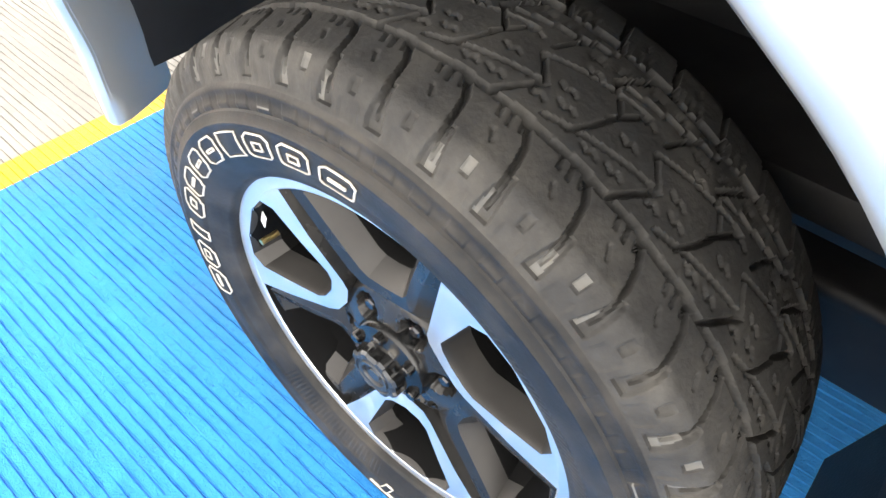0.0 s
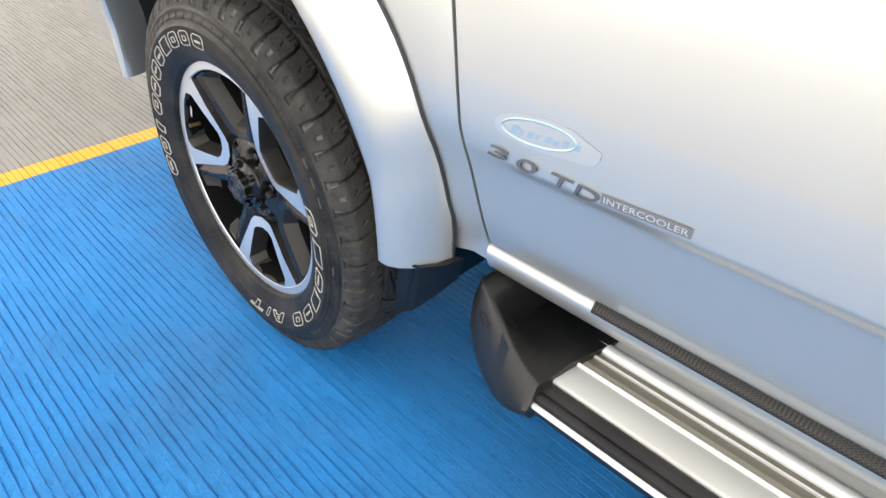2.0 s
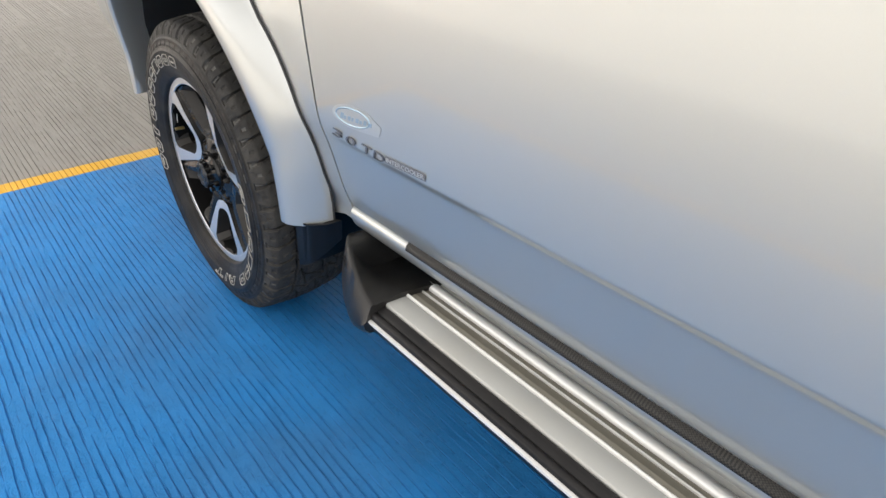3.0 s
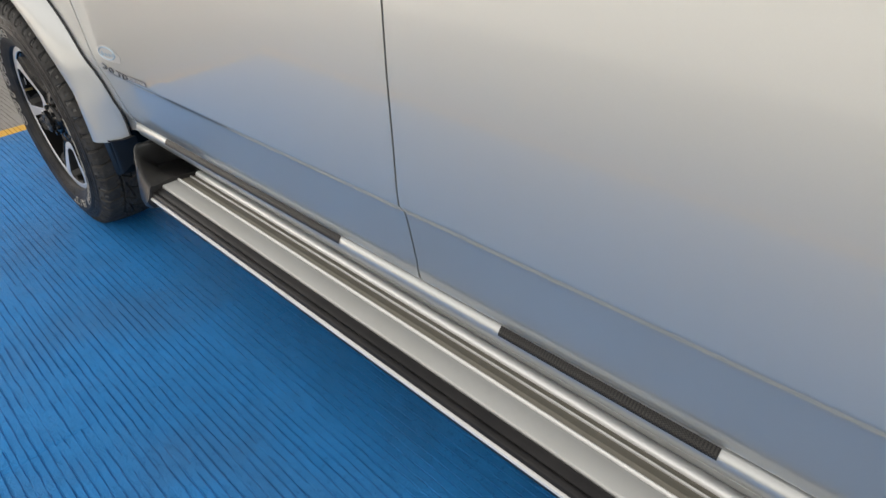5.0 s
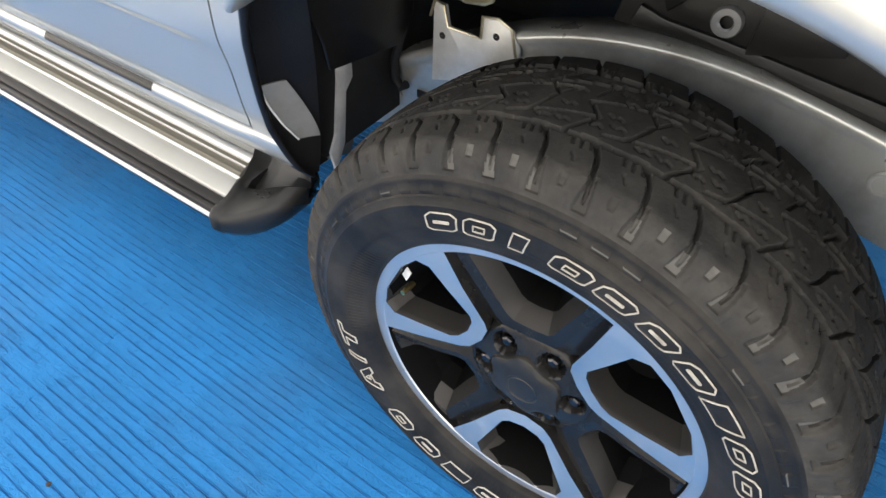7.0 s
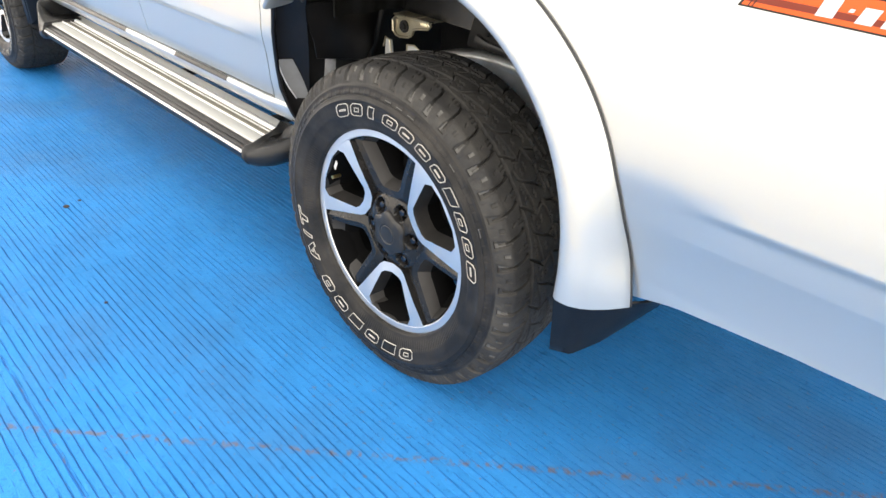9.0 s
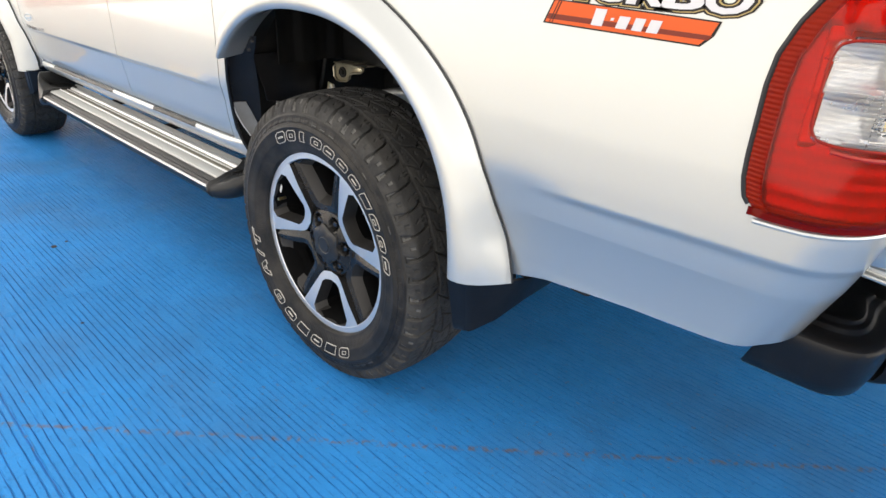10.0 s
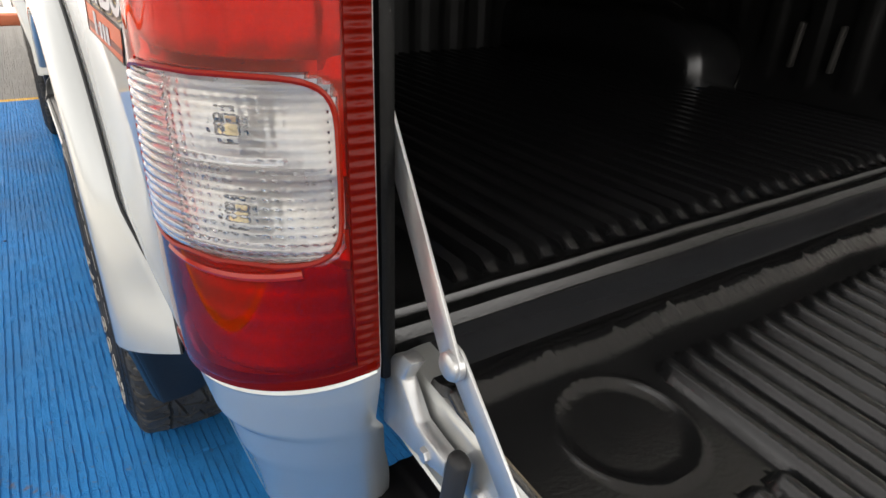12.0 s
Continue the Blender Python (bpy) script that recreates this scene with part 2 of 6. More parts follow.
def soil(m):
    """A broken trail of rusty drips across the bay, and greyer trodden patches."""
    t = m.node_tree
    b = t.nodes["Principled BSDF"]
    co = t.nodes.new("ShaderNodeTexCoord").outputs["Object"]

    def node(kind, **values):
        n = t.nodes.new(kind)
        for k, v in values.items():
            if k == "op":
                n.operation = v
            else:
                n.inputs[int(k[1:])].default_value = v
        return n

    def noise(size, detail):
        n = t.nodes.new("ShaderNodeTexNoise")
        n.inputs["Scale"].default_value, n.inputs["Detail"].default_value = size, detail
        t.links.new(co, n.inputs["Vector"])
        return n.outputs["Fac"]

    def over(fac, color):
        x = t.nodes.new("ShaderNodeMix")
        x.data_type = "RGBA"
        t.links.new(fac, x.inputs[0])
        t.links.new(b.inputs["Base Color"].links[0].from_socket, x.inputs[6])
        x.inputs[7].default_value = (*color, 1)
        t.links.new(x.outputs[2], b.inputs["Base Color"])

    def ramp(fac, lo, hi, a, z):
        n = node("ShaderNodeMapRange", i1=lo, i2=hi, i3=a, i4=z)
        t.links.new(fac, n.inputs[0])
        return n.outputs[0]

    def times(p, q):
        n = node("ShaderNodeMath", op="MULTIPLY")
        t.links.new(p, n.inputs[0])
        t.links.new(q, n.inputs[1])
        return n.outputs[0]

    over(ramp(noise(2.2, 8.0), 0.50, 0.68, 0.0, 0.30), (0.06, 0.13, 0.24))
    over(ramp(noise(75.0, 3.0), 0.60, 0.70, 0.0, 0.35), (0.006, 0.09, 0.30))
    dot = node("ShaderNodeVectorMath", op="DOT_PRODUCT")
    t.links.new(co, dot.inputs[0])
    dot.inputs[1].default_value = (-0.673, 0.739, 0.0)
    away = node("ShaderNodeMath", op="ADD")
    t.links.new(dot.outputs["Value"], away.inputs[0])
    away.inputs[1].default_value = 2.36
    size = node("ShaderNodeMath", op="ABSOLUTE")
    t.links.new(away.outputs[0], size.inputs[0])
    over(times(ramp(size.outputs[0], 0.003, 0.013, 1.0, 0.0), ramp(noise(55.0, 4.0), 0.46, 0.60, 0.0, 0.7)), (0.17, 0.12, 0.10))
    over(times(ramp(size.outputs[0], 0.0, 0.6, 1.0, 0.0), ramp(noise(55.0, 2.0), 0.66, 0.72, 0.0, 0.5)), (0.17, 0.13, 0.11))


soil(BLUE)
soil(GROOVE)
YELLOW = slab("yellow_line_paint", (0.72, 0.39, 0.010), (0.58, 0.31, 0.015), 0.5, (0.45, 0.36, 0.15), 0.3)


# ---- building helpers ----
def link(name, verts, faces, mats, parent=None, label="", angle=38, idx=None, fix=True, smooth=True):
    me = bpy.data.meshes.new(name)
    me.from_pydata([tuple(map(float, v)) for v in verts], [], [tuple(int(i) for i in f) for f in faces])
    for m in mats if isinstance(mats, (list, tuple)) else [mats]:
        me.materials.append(m)
    if idx is not None:
        me.polygons.foreach_set("material_index", list(idx))
    if fix:
        bm = bmesh.new()
        bm.from_mesh(me)
        bmesh.ops.recalc_face_normals(bm, faces=bm.faces)
        bm.to_mesh(me)
        bm.free()
    if smooth:
        me.polygons.foreach_set("use_smooth", [True] * len(me.polygons))
        me.set_sharp_from_angle(angle=radians(angle))
    me.update()
    ob = new(name, me)
    if parent:
        ob.parent = parent
    if label:
        ob["label"] = label
    return ob


def part(name, bm, material, parent, label="", angle=38):
    """Links a bmesh as one mesh object under a thing or a part."""
    bmesh.ops.recalc_face_normals(bm, faces=bm.faces)
    me = bpy.data.meshes.new(name)
    bm.to_mesh(me)
    bm.free()
    for m in material if isinstance(material, (list, tuple)) else [material]:
        me.materials.append(m)
    me.polygons.foreach_set("use_smooth", [True] * len(me.polygons))
    me.set_sharp_from_angle(angle=radians(angle))
    ob = new(name, me)
    if parent:
        ob.parent = parent
    if label:
        ob["label"] = label
    return ob


def grid_faces(nu, nv, base=0, wrap=False, skip=None):
    out = []
    for i in range(nu if wrap else nu - 1):
        for j in range(nv - 1):
            if skip and skip(i, j):
                continue
            a, b = base + i * nv + j, base + ((i + 1) % nu) * nv + j
            out.append((a, b, b + 1, a + 1))
    return out


def sheet(name, P, off, mats, parent, label="", skip=None, wrap=False, angle=38):
    """A curved panel with thickness: P is a grid of points, off the way to its back."""
    P = np.asarray(P, float)
    nu, nv = P.shape[:2]
    back = P + np.asarray(off, float)
    n = nu * nv
    front = grid_faces(nu, nv, 0, wrap, skip)
    faces = front + [tuple(reversed([i + n for i in f])) for f in front]
    edges = {}
    for f in front:
        for a, b in zip(f, f[1:] + f[:1]):
            edges[(a, b)] = 1
    for a, b in list(edges):
        if (b, a) not in edges:
            faces.append((b, a, a + n, b + n))
    V = np.concatenate([P.reshape(-1, 3), back.reshape(-1, 3)])
    used = sorted({i for f in faces for i in f})
    new_id = {o: k for k, o in enumerate(used)}
    return link(name, V[used], [[new_id[i] for i in f] for f in faces], mats, parent, label, angle)


def tube(path, r, n=8, closed=False):
    """A round bar along a path, as vertices and faces."""
    path = [Vector(p) for p in path]
    V, F = [], []
    for k, p in enumerate(path):
        d = (path[(k + 1) % len(path)] if closed or k + 1 < len(path) else p) - (path[k - 1] if closed or k else p)
        d.normalize()
        a = d.orthogonal().normalized() if k == 0 else (a - d * a.dot(d)).normalized()
        b = d.cross(a)
        for i in range(n):
            q = 2 * math.pi * i / n
            V.append(p + r * (math.cos(q) * a + math.sin(q) * b))
    m = len(path)
    for k in range(m if closed else m - 1):
        for i in range(n):
            F.append((k * n + i, k * n + (i + 1) % n, ((k + 1) % m) * n + (i + 1) % n, ((k + 1) % m) * n + i))
    if not closed:
        F += [tuple(range(n - 1, -1, -1)), tuple((m - 1) * n + i for i in range(n))]
    return V, F


def lathe(profile, n, closed=False):
    """Rings of (radius, y) about the y axis."""
    V = [(r * math.cos(2 * math.pi * k / n), y, r * math.sin(2 * math.pi * k / n)) for k in range(n) for r, y in profile]
    F = grid_faces(n, len(profile), 0, True)
    if closed:
        m = len(profile)
        F += [(k * m + m - 1, ((k + 1) % n) * m + m - 1, ((k + 1) % n) * m, k * m) for k in range(n)]
    return V, F


def rbox(bm, size, m=None, bevel=0.004, seg=2):
    """A box with rounded edges, at the pose m."""
    made = bmesh.ops.create_cube(bm, size=1.0)["verts"]
    bmesh.ops.scale(bm, vec=size, verts=made)
    edges = list({e for v in made for e in v.link_edges})
    if bevel:
        r = bmesh.ops.bevel(bm, geom=edges, offset=bevel, segments=seg, profile=0.5, affect="EDGES")
        made = list({v for f in r["faces"] for v in f.verts} | {v for v in made if v.is_valid})
    if m is not None:
        bmesh.ops.transform(bm, matrix=m, verts=made)
    return made


def prism(bm, poly, way, bevel=0.0, m=None):
    """A flat outline given depth."""
    vs = [bm.verts.new(p) for p in poly]
    f = bm.faces.new(vs)
    ex = bmesh.ops.extrude_face_region(bm, geom=[f])["geom"]
    top = [g for g in ex if isinstance(g, bmesh.types.BMVert)]
    bmesh.ops.translate(bm, vec=way, verts=top)
    if m is not None:
        bmesh.ops.transform(bm, matrix=m, verts=vs + top)
    if bevel:
        bmesh.ops.bevel(bm, geom=list({e for v in vs + top for e in v.link_edges}), offset=bevel, segments=2, profile=0.5, affect="EDGES")
    return vs + top


def words(text, height, depth=0.0, outline=0.0, width=1.0, shear=0.0, swell=0.0):
    """The letters of a text as a mesh in the x-y plane, starting at the origin."""
    c = bpy.data.curves.new("text", "FONT")
    c.body, c.size, c.shear, c.extrude = text, height / 0.7, shear, depth
    c.resolution_u, c.offset = 3, swell
    if outline:
        c.fill_mode, c.bevel_depth, c.bevel_resolution = "NONE", outline, 0
    ob = bpy.data.objects.new("text", c)
    me = bpy.data.meshes.new_from_object(ob)
    bpy.data.objects.remove(ob)
    V = [Vector((v.co.x * width, v.co.y, v.co.z)) for v in me.vertices]
    F = [tuple(p.vertices) for p in me.polygons]
    bpy.data.meshes.remove(me)
    return V, F


# ---- the ground ----
GX0, GX1, GY0, GY1, PITCH = -4.2, 6.2, -1.9, 1.1, 0.0190
LINE_X0, LINE_X1, BAY_Y = -1.20, -1.115, -1.32


def build_ground():
    """One slab with raked grooves, whose edges are chipped and whose cuts the paint has filled here and there."""
    rng = np.random.default_rng(3)
    joints = [1.0, 2.165, 3.33]
    xs = np.concatenate([[-60.0], np.arange(GX0, LINE_X0 - 0.02, 0.03), [LINE_X0], [LINE_X1], np.arange(LINE_X1 + 0.016, 5.0, 0.0155), np.arange(5.02, GX1, 0.05), [70.0]])
    xs = np.array(sorted([x for x in xs if min(abs(x - j) for j in joints) > 0.009] + [j + d for j in joints for d in (-0.005, -0.0016, 0.0016, 0.005)]))
    count = int((GY1 - GY0) / PITCH)
    lanes = []
    for k in range(count):
        y = GY0 + k * PITCH + rng.normal(0, 0.0004)
        w = 0.0038 if abs(y + 0.705) < PITCH / 2 else 0.0016
        lanes += [(y - w, 0.0), (y - w * 0.35, -1.0), (y + w * 0.35, -1.0), (y + w, 1.0), (y + w + 0.0020, 0.0)]
    lanes = [(-70.0, 0.0), (GY0 - 0.3, 0.0)] + lanes + [(GY1 + 0.3, 0.0), (70.0, 0.0)]
    ys, zs = np.array(lanes).T
    nx, ny = len(xs), len(ys)
    V = np.zeros((nx, ny, 3))
    V[:, :, 0], V[:, :, 1] = xs[:, None], ys[None]
    inner, rows = slice(2, ny - 2), slice(1, nx - 1)
    groove = np.arange(ny - 4) // 5

    def smooth(a, width):
        kern = np.exp(-0.5 * (np.arange(-3 * width, 3 * width + 1) / width) ** 2)
        return np.stack([np.convolve(np.pad(a[:, c], 3 * width, mode="edge"), kern / np.sqrt((kern ** 2).sum()), mode="valid") for c in range(a.shape[1])], 1)

    # each cut weaves a little by itself, chips along its edges, and closes in places
    weave = 0.0004 * smooth(rng.normal(0, 1, (nx - 2, count)), 14) + 0.00045 * smooth(rng.normal(0, 1, (nx - 2, count)), 1)
    V[rows, inner, 1] += np.clip(weave, -0.0024, 0.0024)[:, groove] + rng.normal(0, 0.00028, (nx - 2, ny - 4))
    cut = np.clip(0.90 + 0.30 * smooth(rng.normal(0, 1, (nx - 2, count)), 4) + 0.40 * smooth(rng.normal(0, 1, (nx - 2, count)), 1), 0.0, 1.25)[:, groove]
    shape = zs[None, inner]
    V[rows, inner, 2] = np.where(shape < 0, -0.0032 * cut, 0.0013 * shape * cut) + rng.normal(0, 0.00030, (nx - 2, ny - 4))
    broken = np.convolve(rng.normal(0, 1, ny), np.ones(25) / 25, mode="same") > -0.05
    for j in joints:
        V[np.abs(xs - j) < 0.002, 2:-2, 2] -= 0.0012 * broken[2:-2]
    I, J = np.meshgrid(np.arange(nx - 1), np.arange(ny - 1), indexing="ij")
    a = I * ny + J
    faces = np.stack([a, a + ny, a + ny + 1, a + 1], -1).reshape(-1, 4)
    x, y = ((xs[:-1] + xs[1:]) / 2)[:, None], ((ys[:-1] + ys[1:]) / 2)[None]
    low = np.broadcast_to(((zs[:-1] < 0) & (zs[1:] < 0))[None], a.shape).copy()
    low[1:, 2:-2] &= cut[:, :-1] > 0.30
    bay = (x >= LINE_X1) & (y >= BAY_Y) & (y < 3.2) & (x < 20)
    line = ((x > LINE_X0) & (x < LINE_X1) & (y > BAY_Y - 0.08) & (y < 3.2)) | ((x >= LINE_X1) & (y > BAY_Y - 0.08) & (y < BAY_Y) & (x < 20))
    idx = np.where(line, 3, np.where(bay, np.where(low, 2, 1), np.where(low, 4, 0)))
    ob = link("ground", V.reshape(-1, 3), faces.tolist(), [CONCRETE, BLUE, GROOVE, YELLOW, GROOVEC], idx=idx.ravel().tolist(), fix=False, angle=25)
    tagged(ob, "tined concrete slab with a worn blue parking bay edged in yellow", "ground", kind="structure")


build_ground()

# ---- the truck ----
truck = tagged(new("pickup_truck"), "silver double-cab pickup truck with open tailgate on a blue bay", "pickup truck")
MID = 0.93
HUB_Z, TYRE_R = 0.387, 0.392


def rake(x):
    return 0.024 * (x - 1.0)


PZ = [0.40, 0.44, 0.47, 0.50, 0.515, 0.53, 0.545, 0.56, 0.575, 0.60, 0.64, 0.655, 0.664, 0.670, 0.682, 0.685, 0.70, 0.72, 0.80, 0.90, 1.00, 1.10, 1.20, 1.35]
PY = [0.19, 0.15, 0.125, 0.110, 0.1045, 0.0985, 0.0930, 0.0892, 0.0866, 0.0830, 0.0764, 0.0738, 0.0720, 0.0701, 0.0618, 0.0612, 0.0609, 0.0604, 0.0592, 0.0580, 0.0572, 0.0572, 0.0585, 0.062]
FINE = np.linspace(0.40, 1.35, 951)


def softened(width):
    kern = np.exp(-0.5 * (np.arange(-60, 61) / width) ** 2)
    return np.convolve(np.pad(np.interp(FINE, PZ, PY), 60, mode="edge"), kern / kern.sum(), mode="valid")


SOFTY, PLAINY = softened(1.5), softened(20.0)
# behind the rear wheel the lower band stands upright again towards its foot
REARY = np.interp(FINE, [0.40, 0.44, 0.47, 0.50, 0.53, 0.55, 0.57, 0.60, 0.64, 0.655], [0.118, 0.100, 0.0950, 0.0935, 0.0925, 0.0912, 0.0892, 0.0850, 0.0766, 0.0738])
REARY = np.where(FINE < 0.655, REARY - SOFTY, 0.0)


def skin(x, z):
    """The depth of the body's side at a place along the truck and a height."""
    x = np.asarray(x)
    u = np.asarray(z) - rake(x)
    swell = 0.024 * np.clip((0.545 - x) / 0.12, 0, 1) * np.clip((u - 0.60) / 0.26, 0, 1)
    swell = swell + np.where(x > 2.6, 0.0165 * np.clip((u - 0.50) / 0.12, 0, 1), 0.0)
    keen = np.where(x > 2.6, np.clip((x - 3.70) / 0.10, 0, 1), np.minimum(np.clip((2.50 - x) / 0.12, 0, 1), np.clip((x - 0.57) / 0.11, 0, 1)))
    low = np.interp(u, FINE, REARY) * np.clip((x - 3.3) / 0.2, 0, 1)
    return low + np.interp(u, FINE, SOFTY) * keen + np.interp(u, FINE, PLAINY) * (1 - keen) - swell


def on_skin(x, z, out=0.0):
    x, z = np.broadcast_arrays(np.asarray(x, float), np.asarray(z, float))
    return np.stack([x, skin(x, z) - out, z], -1)


def arch(cx, z0, a, b, n, bow, ang):
    """A point on a wheel arch's outline; bow: how far its rear leg is drawn in above its foot."""
    c, s = math.cos(ang), math.sin(ang)
    x, h = a * math.copysign(abs(c) ** (2 / n), c), b * math.copysign(abs(s) ** (2 / n), s)
    if c > 0 and 0 < h < 0.52:
        x += -bow * math.sin(math.pi * h / 0.26) if h < 0.26 else 0.7 * bow * math.sin(math.pi * (h - 0.26) / 0.26)
    return cx + x, z0 + h


FRONT = dict(cx=-0.0225, z0=0.442, lip=(0.452, 0.53, 2.3, 0.0), seam=(0.5425, 0.595, 2.5, 0.0), lip_y=0.018, edge=-9.0, swell=0.050, bead=0.0027)
REAR = dict(cx=3.045, z0=0.506, lip=(0.50, 0.487, 2.25, 0.0), seam=(0.612, 0.592, 1.88, 0.015), lip_y=-0.002, edge=2.636, swell=0.0, bead=0.0027)


def mirror(ob, name=None):
    """The same part on the far side of the truck."""
    o = bpy.data.objects.new(name or ob.name.split(".")[0], ob.data)
    scene.collection.objects.link(o)
    o.parent = ob.parent
    o.matrix_basis = Matrix.Translation((0, 2 * MID, 0)) @ Matrix.Diagonal((1, -1, 1, 1)) @ ob.matrix_basis
    return o


def build_flare(w, t0, t1, name, label):
    """A bulging arch flare with a turned-in lip, and the rubber seal along its outer edge."""
    ts = np.linspace(t0, t1, 72)
    P = []
    for t in ts:
        lx, lz = arch(w["cx"], w["z0"], *w["lip"], t)
        sx, sz = arch(w["cx"], w["z0"], *w["seam"], t)
        sx = max(sx, w["edge"])
        sy = float(skin(sx, max(sz, 0.53 + rake(sx)))) - 0.006
        ly = w["lip_y"] - w["swell"] * min(1.0, max(0.0, (lz - 0.58) / 0.32))
        row = [(lx + (sx - lx) * 0.30, ly + 0.10, lz + (sz - lz) * 0.30), (lx + (sx - lx) * 0.10, ly + 0.045, lz + (sz - lz) * 0.10), (lx + (sx - lx) * 0.02, ly + 0.02, lz + (sz - lz) * 0.02)]
        for s in (0.0, 0.03, 0.08, 0.18, 0.32, 0.48, 0.64, 0.8, 0.92, 1.0):
            y = sy + (ly - sy) * (1 - s ** 2.0) - 0.010 * math.sin(math.pi * s) + 0.004 * max(0, 1 - s / 0.06)
            row.append((lx + (sx - lx) * s, y, lz + (sz - lz) * s))
        P.append(row)
    fl = sheet(name, P, (0, 0.004, 0), PAINT, truck, label, angle=50)
    path = []
    for t in ts:
        sx, sz = arch(w["cx"], w["z0"], *w["seam"], t)
        sx = max(sx, w["edge"])
        path.append((sx, float(skin(sx, max(sz, 0.53 + rake(sx)))) - 0.003, sz))
    V, F = tube(path, w["bead"], 8)
    seal = link("flare_seal", V, F, SEAL, fl, "thin black rubber seal along the flare")
    return fl, seal


front_flare, s1 = build_flare(FRONT, 0.0, math.pi * 0.99, "front_wheel_flare", "bulging silver painted wheel arch flare")
rear_flare, s2 = build_flare(REAR, 0.0, math.pi * 0.785, "rear_wheel_flare", "bulging silver painted wheel arch flare")
for fl, se in ((front_flare, s1), (rear_flare, s2)):
    o = mirror(fl)
    se2 = bpy.data.objects.new("flare_seal", se.data)
    scene.collection.objects.link(se2)
    se2.parent = o


def around_arch(w, x0, x1, top, t0, t1, n=90, m=14, inset=0.96):
    """A grid of the body's side between a wheel arch and the straight edges round it."""
    cx, z0 = w["cx"], w["z0"]
    P = []
    for t in np.linspace(t0, t1, n):
        a, b, e, bow = w["seam"]
        ix, iz = arch(cx, z0, a * inset, b * inset, e, bow, t)
        ix = max(ix, x0 + 0.001)
        dx, dz = math.cos(t), math.sin(t)
        reach = min(((x1 if dx > 0 else x0) - cx) / dx if abs(dx) > 1e-6 else 99, (top - z0) / dz if dz > 1e-6 else 99)
        ox, oz = cx + dx * reach, z0 + dz * reach
        P.append([(ix + (ox - ix) * k / (m - 1), iz + (oz - iz) * k / (m - 1)) for k in range(m)])
    P = np.array(P)
    return on_skin(P[:, :, 0], P[:, :, 1])


DOOR_ROWS = np.concatenate([np.linspace(0, 0.19, 14, endpoint=False), np.linspace(0.19, 0.33, 46, endpoint=False), np.linspace(0.33, 1, 20)])


def strip(edge0, edge1, z0, z1, nu, nv, out=0.0):
    """A grid of the body's side between two upright edges x(z) and two heights z(x)."""
    rows = DOOR_ROWS if nv == len(DOOR_ROWS) else np.linspace(0, 1, nv)
    G = np.zeros((nu, nv, 3))
    for j in range(nv):
        v = rows[j]
        for i in range(nu):
            u = i / (nu - 1)
            z = z0(1.5) + (z1(1.5) - z0(1.5)) * v
            for _ in range(3):
                x = edge0(z) + (edge1(z) - edge0(z)) * u
                z = z0(x) + (z1(x) - z0(x)) * v
            G[i, j] = on_skin(x, z, out)
    return G


def hem(P, depth=0.022, r=0.004):
    """Rounds a panel's border back into the gap round it."""
    P = np.array(P)
    nu, nv = P.shape[:2]
    Q = np.zeros((nu + 4, nv + 4, 3))
    Q[2:-2, 2:-2] = P
    Q[1, 2:-2], Q[0, 2:-2], Q[-2, 2:-2], Q[-1, 2:-2] = P[0], P[0], P[-1], P[-1]
    Q[:, 1], Q[:, 0], Q[:, -2], Q[:, -1] = Q[:, 2], Q[:, 2], Q[:, -3], Q[:, -3]
    Q[0, :, 1] += depth
    Q[-1, :, 1] += depth
    Q[:, 0, 1] = np.maximum(Q[:, 0, 1], Q[:, 2, 1] + depth)
    Q[:, -1, 1] = np.maximum(Q[:, -1, 1], Q[:, -3, 1] + depth)
    for side in (1, -2):
        Q[side, :, 1] += r * 0.5
        Q[:, side, 1] += r * 0.5
    return Q


def seam1(z):
    return float(np.interp(z, [0.48, 0.54, 0.62, 0.70, 0.76, 0.84, 0.95, 1.2], [0.588, 0.583, 0.569, 0.557, 0.551, 0.544, 0.537, 0.525]))


def seam2(z):
    return float(np.interp(z, [0.50, 0.53, 0.56, 0.585, 0.64, 0.685, 0.72, 0.8, 0.9, 1.02, 1.2], [1.708, 1.714, 1.722, 1.727, 1.728, 1.728, 1.726, 1.729, 1.731, 1.737, 1.75]))


def seam3(z):
    return float(np.interp(z, [0.5, 0.544, 0.56, 0.58, 0.65, 0.78, 0.87, 0.95, 1.02, 1.2], [2.46, 2.484, 2.492, 2.499, 2.507, 2.521, 2.527, 2.531, 2.536, 2.555]))


def door_foot(x):
    return 0.512 + 0.021 * (x - 0.58)


GAP = 0.0038
BELT = 1.14
GAPF = lambda f, d: (lambda z: f(z) + d)  # noqa: E731


